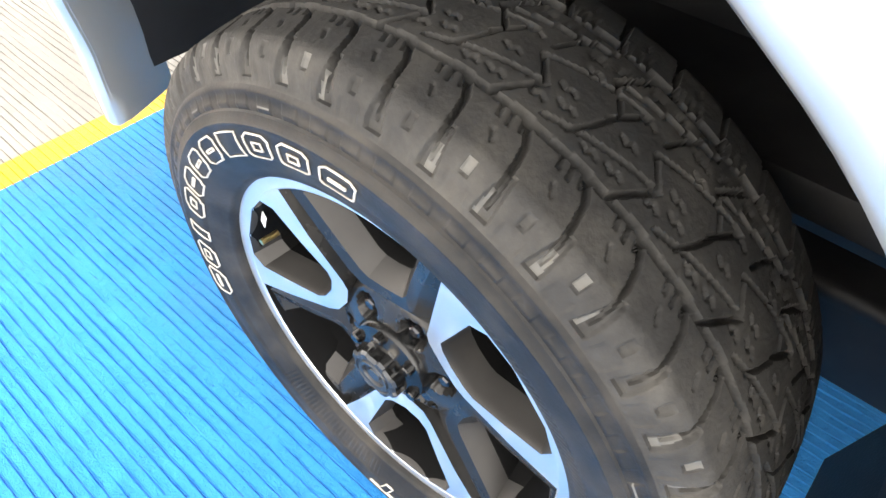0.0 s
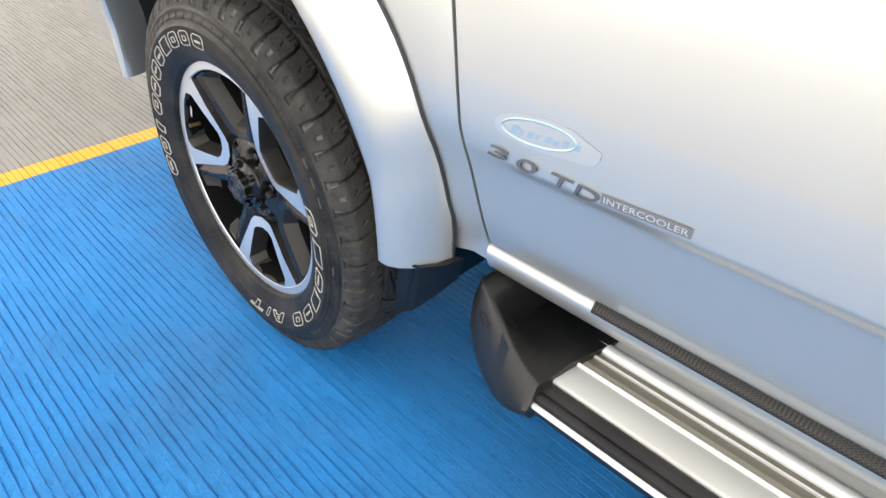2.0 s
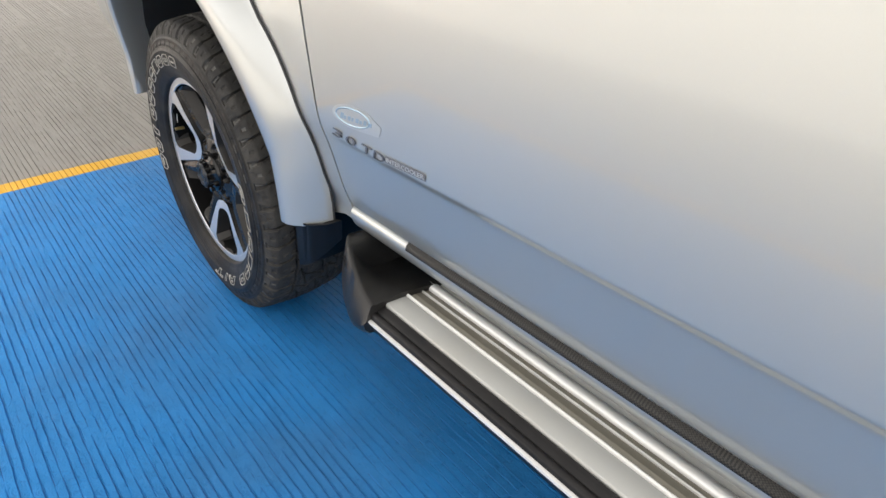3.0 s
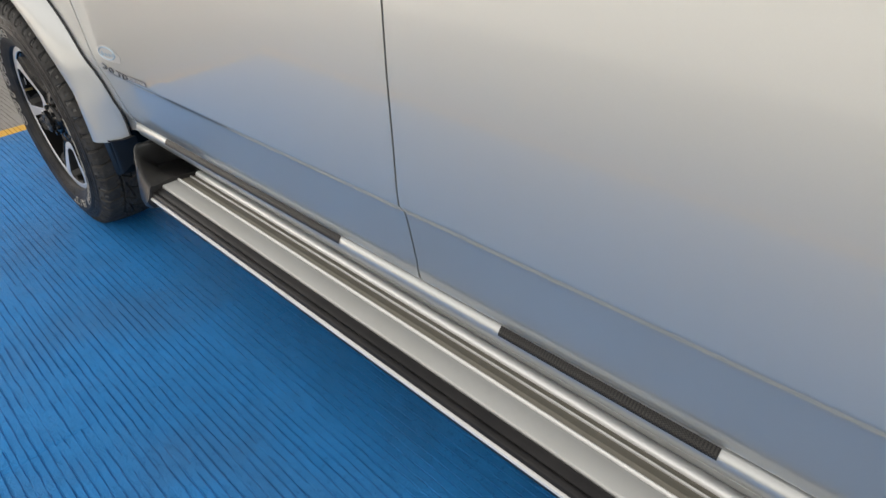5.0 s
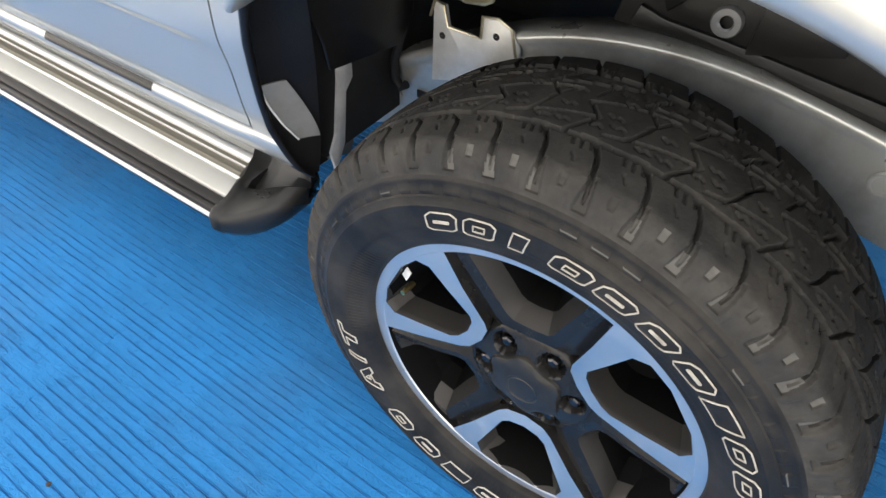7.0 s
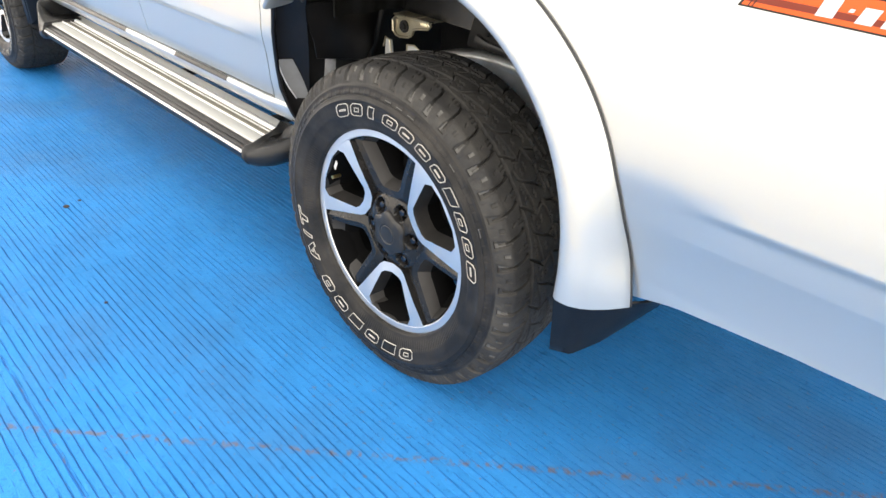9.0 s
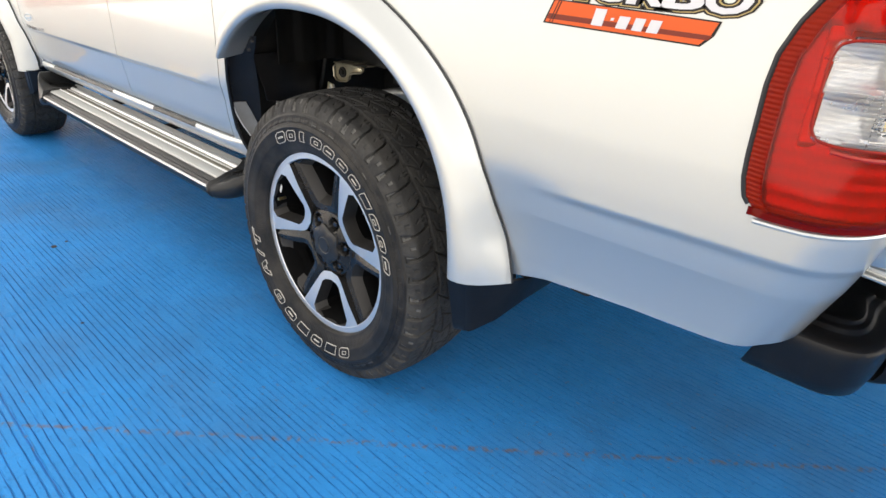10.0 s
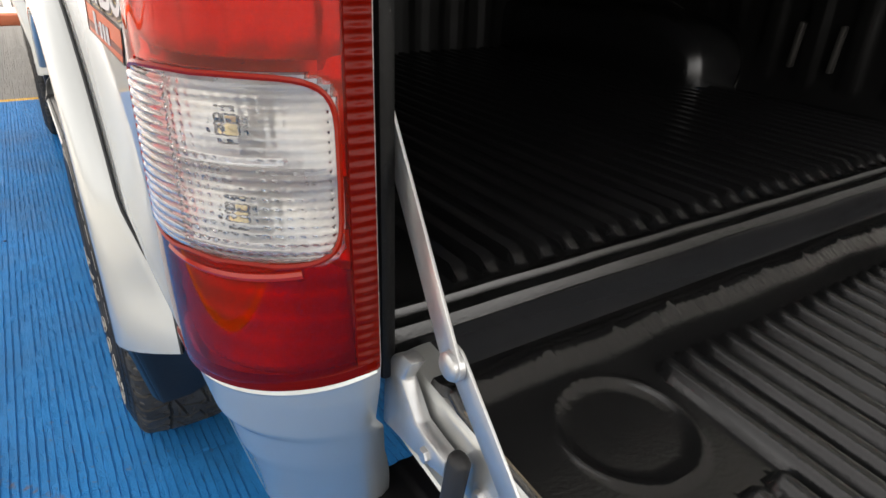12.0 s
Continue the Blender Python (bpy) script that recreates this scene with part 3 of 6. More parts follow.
def build_sides():
    fender = around_arch(FRONT, -0.82, 0.60, 1.02, 0.0, math.pi * 0.99)
    lim = np.vectorize(seam1)(fender[:, :, 2]) - GAP
    fender[:, :, 0] = np.minimum(fender[:, :, 0], lim)
    fender[:, :, 2] = np.maximum(fender[:, :, 2], 0.442 + 0.035 * np.clip((fender[:, :, 0] - 0.45) / 0.10, 0, 1))
    fender[:, :, 1] = skin(fender[:, :, 0], np.maximum(fender[:, :, 2], 0.515 + rake(fender[:, :, 0])))
    obs = [sheet("front_fender", fender, (0, 0.012, 0), PAINT, truck, "silver front wing panel")]
    for name, a, b in (("front_door", seam1, seam2), ("rear_door", seam2, seam3)):
        P = strip(GAPF(a, GAP * 0.5), GAPF(b, -GAP * 0.5), door_foot, lambda x: BELT + 0.02 * (x - 1.0), 40, len(DOOR_ROWS))
        obs.append(sheet(name, hem(P), (0, 0.004, 0), PAINT, truck, "silver metallic door panel with a low crease", angle=60))
    P = strip(GAPF(seam3, GAP * 0.5), lambda z: float(np.interp(z, [0.45, 0.62, 0.74, 0.9, 1.2], [2.582, 2.570, 2.573, 2.596, 2.60])), lambda x: 0.50 + 0.021 * (x - 0.58), lambda x: BELT + 0.03, 8, 50)
    obs.append(sheet("cab_rear_pillar", hem(P, 0.02), (0, 0.004, 0), PAINT, truck))
    return obs


sides = build_sides()
# Dark sheet added behind the panels, which gives the gaps their shade.
P = [[on_skin(x, z, -0.013) for z in np.linspace(0.532, 1.14, 40)] for x in np.linspace(0.535, 2.60, 12)]
sheet("gap_backing", np.array(P), (0, 0.004, 0), SEAM, truck, "dark sheet added behind the door gaps for their shade")


# the rear quarter and its rounded corner
CORNER, RC = 4.150, 0.105
LEAN_IN = lambda z: float(np.interp(z, [0.50, 0.56, 0.60, 0.66, 0.70, 0.75, 0.80, 0.83], [0.112, 0.092, 0.074, 0.050, 0.034, 0.017, 0.004, 0.0]))  # noqa: E731


def quarter(s, z, out=0.0):
    a = min(max((s - CORNER) / RC, 0.0), math.pi / 2)
    x, y = (s, 0.0) if a == 0 else (CORNER + RC * math.sin(a), RC * (1 - math.cos(a)))
    y += float(skin(min(s, CORNER), z))
    x -= LEAN_IN(z) * min(1.0, max(0.0, (s - 3.95) / (CORNER + 0.08 - 3.95)))
    return (x + out * math.sin(a), y - out * math.cos(a), z)


S_END = CORNER + RC * math.pi / 2


def lamp_front(z):
    return float(np.interp(z, [0.82, 0.83, 0.845, 0.87, 0.9, 1.0, 1.04, 1.08, 1.12, 1.17, 1.22, 1.27], [4.112, 4.092, 4.079, 4.073, 4.071, 4.071, 4.076, 4.092, 4.117, 4.160, 4.188, 4.202]))


def lamp_foot(s):
    return 0.818 + 0.022 * max(0.0, (s - 4.10) / 0.22) ** 2


BED_TOP = 1.29


def build_quarter():
    foot = lambda s: float(np.interp(s, [3.60, 3.64, 3.73, 3.81, 3.93, 4.1, 4.2, 4.35], [0.508, 0.518, 0.541, 0.550, 0.561, 0.568, 0.576, 0.598]))  # noqa: E731
    side = around_arch(REAR, 2.627, 3.70, BED_TOP, 0.0, math.pi * 0.79, 140, 14)
    side[:, :, 2] = np.where(side[:, :, 0] > 3.4, np.maximum(side[:, :, 2], np.vectorize(foot)(side[:, :, 0])), side[:, :, 2])
    side = on_skin(side[:, :, 0], side[:, :, 2])
    obs = [sheet("bed_side_panel", side, (0, 0.014, 0), PAINT, truck, "silver bed side panel with a faint crease")]
    ss = np.concatenate([np.linspace(3.699, 4.05, 30), np.linspace(4.06, S_END, 36)])
    zs = np.concatenate([np.linspace(0, 0.17, 14, endpoint=False), np.linspace(0.17, 0.34, 56, endpoint=False), np.linspace(0.34, 1, 50)])
    P = []
    for s in ss:
        row = []
        for v in zs:
            z = foot(s) + (BED_TOP - foot(s)) * v
            row.append(quarter(s, z))
        P.append(row)
    P = np.array(P)

    def hole(i, j):
        s, z = (ss[i] + ss[min(i + 1, len(ss) - 1)]) / 2, P[i, j, 2]
        return 4.10 < s < S_END - 0.02 and lamp_foot(s) + 0.05 < z < 1.22 and s > lamp_front(z) + 0.03

    obs.append(sheet("rear_quarter_panel", P, (-0.006, 0.012, 0), PAINT, truck, "silver rear corner panel round the tail lamp", skip=hole))
    return obs


quarters = build_quarter()


def build_lamp():
    """The tail lamp: red shell, fluted edge, clear window over a bright bowl with two bulbs."""
    W0, W1, Z0, Z1 = 4.139, 4.292, 0.942, 1.069
    top = 1.275
    end = S_END + 0.002

    def surf(s, z, out):
        fs, edge = lamp_front(z), min(s - lamp_front(z), end + 0.004 - s, z - lamp_foot(s))
        return quarter(s, z, out * min(1.0, max(0.0, edge) / 0.012) ** 0.5 + 0.002 + 0.004 * math.sin(math.pi * min(1, max(0, (s - fs) / (end - fs)))))

    us, zs = np.linspace(0, 1, 70), np.linspace(0, 1, 120)
    P = []
    for u in us:
        row = []
        for v in zs:
            z = 0.82 + (top - 0.82) * v
            s = lamp_front(z) + (end - lamp_front(z)) * u
            z = max(z, lamp_foot(s))
            row.append(surf(s, z, 0.012 + 0.0007 * math.sin(2 * math.pi * s / 0.031) * min(1.0, max(0.0, (z - 1.085) / 0.02))))
        P.append(row)
    P = np.array(P)

    def param(i, j):
        z = 0.82 + (top - 0.82) * zs[j]
        return lamp_front(z) + (end - lamp_front(z)) * us[i], z

    def corner_in(s, z, grow=0.0):
        hs, hz, r = (W1 - W0) / 2 + grow, (Z1 - Z0) / 2 + grow, 0.022
        dx, dz = abs(s - (W0 + W1) / 2) - hs + r, abs(z - (Z0 + Z1) / 2) - hz + r
        return math.hypot(max(dx, 0), max(dz, 0)) < r

    lamp = sheet("tail_lamp", P, (-0.003, 0.004, 0), RED, truck, "large red and clear tail lamp", skip=lambda i, j: corner_in(*param(i, j)) or param(i, j)[0] < lamp_front(param(i, j)[1]) + 0.024)
    lamp.visible_shadow = False
    K = []
    for u in np.linspace(0.10, 0.97, 80):
        row = []
        for v in np.linspace(0.02, 0.98, 60):
            z = 0.83 + (top - 0.83) * v
            s = lamp_front(z) + (end - lamp_front(z)) * u
            upper = min(1.0, max(0.0, (z - 1.075) / 0.01))
            row.append(quarter(s, max(z, lamp_foot(s) + 0.004), 0.003 + 0.0065 * abs(math.sin(math.pi * s / 0.030)) * upper + 0.0015 * math.sin(2 * math.pi * z / 0.02) * (1 - upper)))
        K.append(row)
    ks, kz = np.linspace(0.10, 0.97, 80), np.linspace(0.02, 0.98, 60)

    def window(i, j):
        z = 0.83 + (top - 0.83) * kz[j]
        return corner_in(lamp_front(z) + (end - lamp_front(z)) * ks[i], z, 0.004)

    sheet("faceted_backing", np.array(K), (-0.002, 0.002, 0), BACKING, lamp, "faceted bright backing behind the red plastic", skip=window)
    # fluted leading edge
    rows = np.linspace(0.832, 1.26, 560)
    E = [[quarter(lamp_front(z) + k, max(z, lamp_foot(lamp_front(z) + k)), 0.003 + 0.0105 * (k / 0.0265) ** 0.5 + 0.0006 * math.sin(2 * math.pi * z / 0.0068) * (k > 0.001) * (k < 0.026)) for k in (0.0, 0.003, 0.010, 0.018, 0.0265)] for z in rows]
    sheet("fluted_edge", np.array(E), (0, 0.003, 0), REDFLUTE, lamp, "finely fluted dark red edge")
    V, F = tube([quarter(lamp_front(z) - 0.002, z, 0.002) for z in np.linspace(0.835, 1.27, 50)], 0.0048, 6)
    link("lamp_gasket", V, F, SEAM, lamp)
    # clear window with moulded ribs
    C = []
    for s in np.linspace(W0 - 0.002, W1 + 0.002, 100):
        row = []
        for z in np.linspace(Z0 - 0.002, Z1 + 0.002, 170):
            e = min(s - W0, W1 - s, z - Z0, Z1 - z)
            side = 1.0 if s < 4.197 or s > 4.247 else 0.55
            rib = (0.0016 * abs(math.sin(math.pi * z / 0.0066)) if s < 4.197 else 0.0010 * (math.sin(2 * math.pi * z / 0.0066) + 0.6 * math.sin(2 * math.pi * s / 0.0066))) * side + 0.00010 * math.sin(2 * math.pi * z / 0.021)
            row.append(quarter(s, z, 0.0165 + 0.004 * min(1, max(0, e) / 0.01) + (rib if e > 0.003 else 0)))
        C.append(row)
    gs, gz = np.linspace(W0 - 0.002, W1 + 0.002, 100), np.linspace(Z0 - 0.002, Z1 + 0.002, 170)
    win = sheet("clear_lens", np.array(C), (-0.0015, 0.002, 0), CLEAR, lamp, "clear ribbed reversing lamp window", skip=lambda i, j: not corner_in(gs[i], gz[j], 0.003))
    win.visible_shadow = False
    B = []
    for s in np.linspace(W0 - 0.012, W1 + 0.012, 40):
        row = []
        for z in np.linspace(Z0 - 0.012, Z1 + 0.012, 50):
            us_, vs_ = (s - (W0 + W1) / 2) / (W1 - W0) * 2, ((z - Z0) / (Z1 - Z0) * 2) % 1.0 * 2 - 1
            d = 0.030 * max(0.0, 1 - us_ * us_ * 0.85) * max(0.0, 1 - 0.6 * vs_ * vs_)
            row.append(quarter(s, z, 0.006 - d + 0.002 * (vs_ > 0.75)))
        B.append(row)
    sheet("reflector", np.array(B), (-0.002, 0.002, 0), MIRRORBOWL, lamp, "bright mirrored lamp bowl")
    for z in (0.968, 1.031):
        bm = bmesh.new()
        bmesh.ops.create_uvsphere(bm, u_segments=14, v_segments=9, radius=0.0060, matrix=Matrix.Translation(quarter(4.222, z, -0.004)) @ Matrix.Diagonal((1.2, 1, 0.9, 1)))
        part("bulb", bm, BULB, lamp, "amber-tinted lamp bulb")
        V, F = tube([tuple(Vector(quarter(4.217 + 0.011 * math.cos(q), z + 0.008 * math.sin(q), -0.007))) for q in np.linspace(0, 2 * math.pi, 20, endpoint=False)], 0.0030, 6, closed=True)
        link("bulb_holder", V, F, NUT, lamp, "dark ring round the bulb")
        V, F = tube([quarter(s, z - 0.0165 - 0.002 * math.sin((s - 4.19) * 40), 0.009) for s in np.linspace(4.190, 4.262, 14)], 0.0016, 6)
        link("bright_ledge", V, F, BRIGHT, lamp, "bright ledge below the bulb")
    V, F = tube([quarter(s, 0.9300 + 0.004 * abs((s - 4.215) / 0.05) ** 2, 0.0150) for s in np.linspace(4.165, 4.268, 30)], 0.0040, 8)
    link("lens_ridge", V, F, REDGLOSS, lamp, "glossy red ridge under the clear window")
    # fluted strip down the rear edge, and the bright body edge under the lamp
    rows = np.linspace(0.84, 1.25, 330)
    D = [[quarter(s, max(z, lamp_foot(s) + 0.004), 0.0163 + 0.0008 * math.sin(2 * math.pi * z / 0.0080) * (0 < k < 4)) for k, s in enumerate(np.linspace(S_END - 0.016, S_END + 0.001, 5))] for z in rows]
    sheet("fluted_rear_edge", np.array(D), (-0.006, 0.0, 0), REDDARK, lamp, "dark red fluted rear edge")
    ring = []
    for k in range(48):
        q = 2 * math.pi * k / 48
        cs, cz = math.copysign(abs(math.cos(q)) ** 0.35, math.cos(q)), math.copysign(abs(math.sin(q)) ** 0.35, math.sin(q))
        ring.append(quarter((W0 + W1) / 2 + ((W1 - W0) / 2 + 0.001) * cs, (Z0 + Z1) / 2 + ((Z1 - Z0) / 2 + 0.001) * cz, 0.0185))
    V, F = tube(ring, 0.0022, 6, closed=True)
    link("lens_rim", V, F, REDSOLID, lamp)
    D = [[quarter(s, lamp_foot(s) + dz, o) for dz, o in ((0.003, 0.010), (0.004, 0.010 + 0.0062 * min(1.0, (s - 4.088) / 0.03)), (0.013, 0.010 + 0.0072 * min(1.0, (s - 4.088) / 0.03)), (0.016, 0.012))] for s in np.linspace(4.09, S_END - 0.003, 40)]
    sheet("foot_band", np.array(D), (-0.002, 0.002, 0), REDDARK, lamp, "darker red band along the lamp foot")
    V, F = tube([quarter(s, lamp_foot(s) - 0.0045, 0.0075) for s in np.linspace(4.10, S_END, 30)], 0.0042, 8)
    link("lamp_sill", V, F, PAINT, lamp, "bright silver body edge under the lamp")
    return lamp


tail_lamp = build_lamp()


# ---- the sill, the carbon strips and the side step ----
def sill_z(x):
    return 0.505 + 0.019 * (x - 0.58)


def build_sill():
    xs = np.linspace(0.582, 2.575, 90)
    prof = [(0.1165, 0.004), (0.1075, 0.002), (0.1015, -0.004), (0.0990, -0.012), (0.1000, -0.021), (0.1035, -0.031), (0.1085, -0.041), (0.117, -0.050), (0.132, -0.058), (0.16, -0.064), (0.20, -0.067)]
    plain = [0.1100, 0.1050, 0.1035, 0.1035, 0.1045, 0.1070, 0.1110, 0.119, 0.134, 0.16, 0.20]

    def fade(x):
        return min(1.0, max(0.0, (x - 2.42) / 0.10))

    P = np.array([[(x, y + (q - y) * fade(x), sill_z(x) + dz) for (y, dz), q in zip(prof, plain)] for x in xs])
    sill = sheet("sill", P, (0, 0.02, 0.004), PAINT, truck, "rounded silver sill below the doors", angle=70)
    for a, b in ((0.762, 1.494), (1.888, 2.228)):
        Q = []
        for x in np.linspace(a, b, 40):
            Q.append([(x, y - 0.0012, sill_z(x) + dz + 0.0006) for y, dz in ((0.1075, 0.002), (0.1045, -0.001), (0.1015, -0.004), (0.0998, -0.008), (0.0991, -0.0105), (0.0990, -0.0125))])
        sheet("carbon_strip", np.array(Q), (0, 0.0006, -0.0003), CARBON, sill, "black carbon-weave protector film")
    return sill


sill = build_sill()


def step_z(x):
    return 0.397 + 0.010 * (x - 1.5)


STEP_X0, STEP_X1 = 0.728, 2.426


def build_step():
    st = None

    def run(name, prof, material, label="", x0=STEP_X0, x1=STEP_X1):
        P = np.array([[(x, y, step_z(x) + dz) for y, dz in prof] for x in np.linspace(x0, x1, 24)])
        return sheet(name, P, (0, 0.001 if name == "outer_trim" else 0, -0.003 if name == "outer_trim" else -0.012), material, truck if st is None else st, label, angle=45)

    st = run("side_step", [(0.045, -0.060), (0.034, -0.045), (0.031, -0.032), (0.034, -0.029), (0.05, -0.024), (0.195, -0.018), (0.205, -0.05)], GRIP, "long aluminium running board under the doors")
    run("outer_trim", [(0.034, -0.036), (0.0262, -0.0345), (0.0235, -0.0315), (0.0245, -0.0285), (0.0275, -0.0272), (0.0315, -0.0272)], ALU, "bright rounded aluminium edge")
    run("rubber_grip", [(0.0295, -0.0275), (0.0305, -0.020), (0.0345, -0.0155), (0.040, -0.0145), (0.043, -0.0165), (0.046, -0.0125), (0.053, -0.0105), (0.059, -0.0085), (0.061, -0.012)], GRIP, "black rubber tread strip")
    run("tread_plate", [(0.061, -0.012), (0.0625, -0.0045), (0.0645, -0.003), (0.1015, 0.0), (0.103, -0.003)], DECK, "flat matt aluminium tread")
    run("bright_rib", [(0.1025, -0.003), (0.1035, 0.003), (0.106, 0.0045), (0.1085, 0.003), (0.110, -0.003)], BRIGHT)
    run("ribbed_band", [(0.1095, -0.004), (0.111, -0.0025), (0.1190, -0.0020), (0.1200, -0.0010), (0.1215, -0.0010), (0.1225, -0.0022), (0.1345, -0.0022), (0.1355, -0.004)], DECKDARK, "dull ribbed band")
    run("thin_rib", [(0.1348, -0.004), (0.1355, 0.0006), (0.1372, 0.0016), (0.1389, 0.0006), (0.1396, -0.004)], ALU, "slim pale rib")
    run("ribbed_band", [(0.1390, -0.004), (0.140, -0.0022), (0.149, -0.0022), (0.150, -0.004)], DECKDARK, "dull ribbed band")
    run("bright_rib", [(0.1495, -0.004), (0.1505, 0.003), (0.154, 0.0070), (0.160, 0.0085), (0.166, 0.0070), (0.170, 0.003), (0.171, -0.002)], BRIGHT, "broad rounded bright rib")
    run("inner_slope", [(0.1705, -0.003), (0.172, 0.0005), (0.178, 0.004), (0.186, 0.010), (0.194, 0.012), (0.200, 0.004)], DECK, "sloping inner edge")

    def cap(front):
        """A moulded end cap: sections from the tip to where it laps the tread."""
        if front:
            secs = [  # along, outer side, inner side, heights of foot, crest and inner shelf
                (0.574, 0.100, 0.160, 0.402, 0.432, 0.428), (0.577, 0.080, 0.175, 0.380, 0.446, 0.440), (0.588, 0.064, 0.182, 0.352, 0.456, 0.448), (0.612, 0.048, 0.188, 0.328, 0.460, 0.450),
                (0.642, 0.033, 0.192, 0.314, 0.455, 0.446), (0.672, 0.022, 0.196, 0.306, 0.438, 0.434), (0.698, 0.016, 0.198, 0.306, 0.416, 0.422),
                (0.720, 0.014, 0.200, 0.314, 0.401, 0.411), (0.742, 0.014, 0.200, 0.326, 0.392, 0.406)]
        else:
            secs = [
                (2.380, 0.020, 0.204, 0.362, 0.4135, 0.426), (2.395, 0.015, 0.203, 0.350, 0.4135, 0.427), (2.418, 0.012, 0.200, 0.340, 0.4125, 0.430),
                (2.445, 0.020, 0.194, 0.336, 0.402, 0.434), (2.475, 0.034, 0.192, 0.338, 0.414, 0.444), (2.510, 0.056, 0.190, 0.348, 0.430, 0.448),
                (2.535, 0.082, 0.185, 0.370, 0.436, 0.446), (2.552, 0.116, 0.178, 0.395, 0.430, 0.438), (2.558, 0.138, 0.165, 0.412, 0.424, 0.428)]
        P = []
        secs = np.array(secs)
        u = np.linspace(0, len(secs) - 1, 8 * (len(secs) - 1) + 1)
        secs = np.stack([np.interp(u, np.arange(len(secs)), secs[:, c]) for c in range(6)], -1)
        kern = np.exp(-0.5 * (np.arange(-10, 11) / 4.0) ** 2)
        secs = np.stack([np.convolve(np.pad(secs[:, c], 10, mode="reflect", reflect_type="odd"), kern / kern.sum(), mode="valid") for c in range(6)], -1)
        for x, yo, yi, foot, crest, shelf in secs:
            lean = 0.020
            # a flat top at the tip, then a deep dish down to the tread
            dip = crest - 0.004 if x < 0.628 else max(0.398, crest - 0.004 - 0.060 * min(1.0, (x - 0.628) / 0.026))
            ring = [(yo + 0.035, foot), (yo + 0.012, foot + 0.005), (yo + 0.002, foot + 0.018), (yo, foot + 0.030), (yo + 0.005, (foot + crest) * 0.5), (yo + lean - 0.003, crest - 0.004), (yo + lean, crest - 0.001), (yo + lean + 0.004, crest),
                    (yo + lean + 0.009, crest - 0.002), (yo + (yi - yo) * 0.42, dip + 0.002), (yi - 0.05, dip), (yi - 0.02, dip), (yi, dip - 0.004), (yi, min(foot + 0.03, dip - 0.006)), (yi - 0.03, foot)]
            lap = max(0.0, (x - 0.69) / 0.05) if front else max(0.0, (2.43 - x) / 0.06)
            way = 0.036 if front else 0.0
            if not front:
                room = yi - yo
                ring = [(yo + 0.030, foot), (yo + 0.010, foot + 0.006), (yo, foot + 0.020), (yo + 0.002, crest - 0.026), (yo + 0.008, crest - 0.018), (yo + 0.014, crest - 0.015), (yo + 0.20 * room, crest - 0.010), (yo + 0.42 * room, crest),
                        (yo + 0.45 * room, crest - 0.001), (yo + 0.52 * room, max(0.4135 if x < 2.44 else 0, crest - 0.014)), (yo + 0.75 * room, max(0.4145, (crest + shelf) / 2 - 0.012)), (yi - 0.02, shelf), (yi, shelf - 0.006), (yi, foot + 0.03), (yi - 0.03, foot)]
            if not front:
                slide = max(0.0, (2.445 - x) / 0.065)
                P.append([(x + slide * float(np.interp(y, [0.014, 0.06, 0.114, 0.147, 0.18], [0.042, 0.050, 0.040, 0.022, 0.0])), y, z) for y, z in ring])
                continue
            P.append([(x + way * min(1.0, lap) * min(1.0, max(0.0, (y - yo - 0.02) / (yi - yo - 0.02))) ** 1.2, y, z) for y, z in ring])
        P = np.array(P)
        nu, nv = P.shape[:2]
        F = []
        for i in range(nu - 1):
            for j in range(nv):
                F.append((i * nv + j, (i + 1) * nv + j, (i + 1) * nv + (j + 1) % nv, i * nv + (j + 1) % nv))
        F += [tuple(range(nv)), tuple((nu - 1) * nv + j for j in range(nv))]
        c = link("end_cap", P.reshape(-1, 3), F, PLASTIC, st, "moulded black plastic end cap", angle=42)
        # raised emblem, a plain bow-tie outline
        bx, by, bz = (0.628, 0.050, 0.424) if front else (2.500, 0.088, 0.4265)
        pts = [(-0.018, 0.004), (-0.008, 0.004), (-0.006, 0.008), (0.008, 0.008), (0.008, 0.004), (0.018, 0.004), (0.016, -0.004), (0.006, -0.004), (0.004, -0.008), (-0.008, -0.008), (-0.008, -0.004), (-0.02, -0.004)]
        if front:
            path = [(bx + u * 0.7, 0.0502 - u * 0.36 + v * 0.20, bz + v) for u, v in pts]
        else:
            path = [(bx + u * 0.8, by + v * 1.2, bz + 0.0) for u, v in pts]
        V, F = tube(path, 0.0009, 5, closed=True)
        link("emblem", V, F, SEAM, c, "small moulded emblem outline")
        return c

    cap(True)
    cap(False)
    for x in (0.95, 1.55, 2.2):
        bm = bmesh.new()
        rbox(bm, (0.05, 0.32, 0.02), pose(x, 0.25, step_z(x) - 0.055), 0.004)
        part("bracket", bm, UNDER, st)
    return st


side_step = build_step()


# ---- wheels ----
def tyre_section():
    """Radius and depth up the tyre's flank, from the outer bead to the shoulder."""
    return [(0.2465, 0.034), (0.2480, 0.022), (0.2510, 0.0165), (0.2540, 0.0150), (0.2585, 0.0135), (0.2620, 0.0112), (0.2700, 0.0078), (0.2780, 0.0045), (0.2815, 0.0035), (0.2835, 0.0018), (0.2880, 0.0008), (0.3000, -0.0012), (0.3110, -0.0014),
            (0.3135, -0.0028), (0.3165, -0.0028), (0.3185, -0.0010), (0.3260, 0.0012), (0.3275, 0.0035), (0.3320, 0.0042), (0.3335, 0.0050), (0.3400, 0.0066), (0.3425, 0.0060), (0.3455, 0.0066), (0.3480, 0.0095)]


LUGS = 46


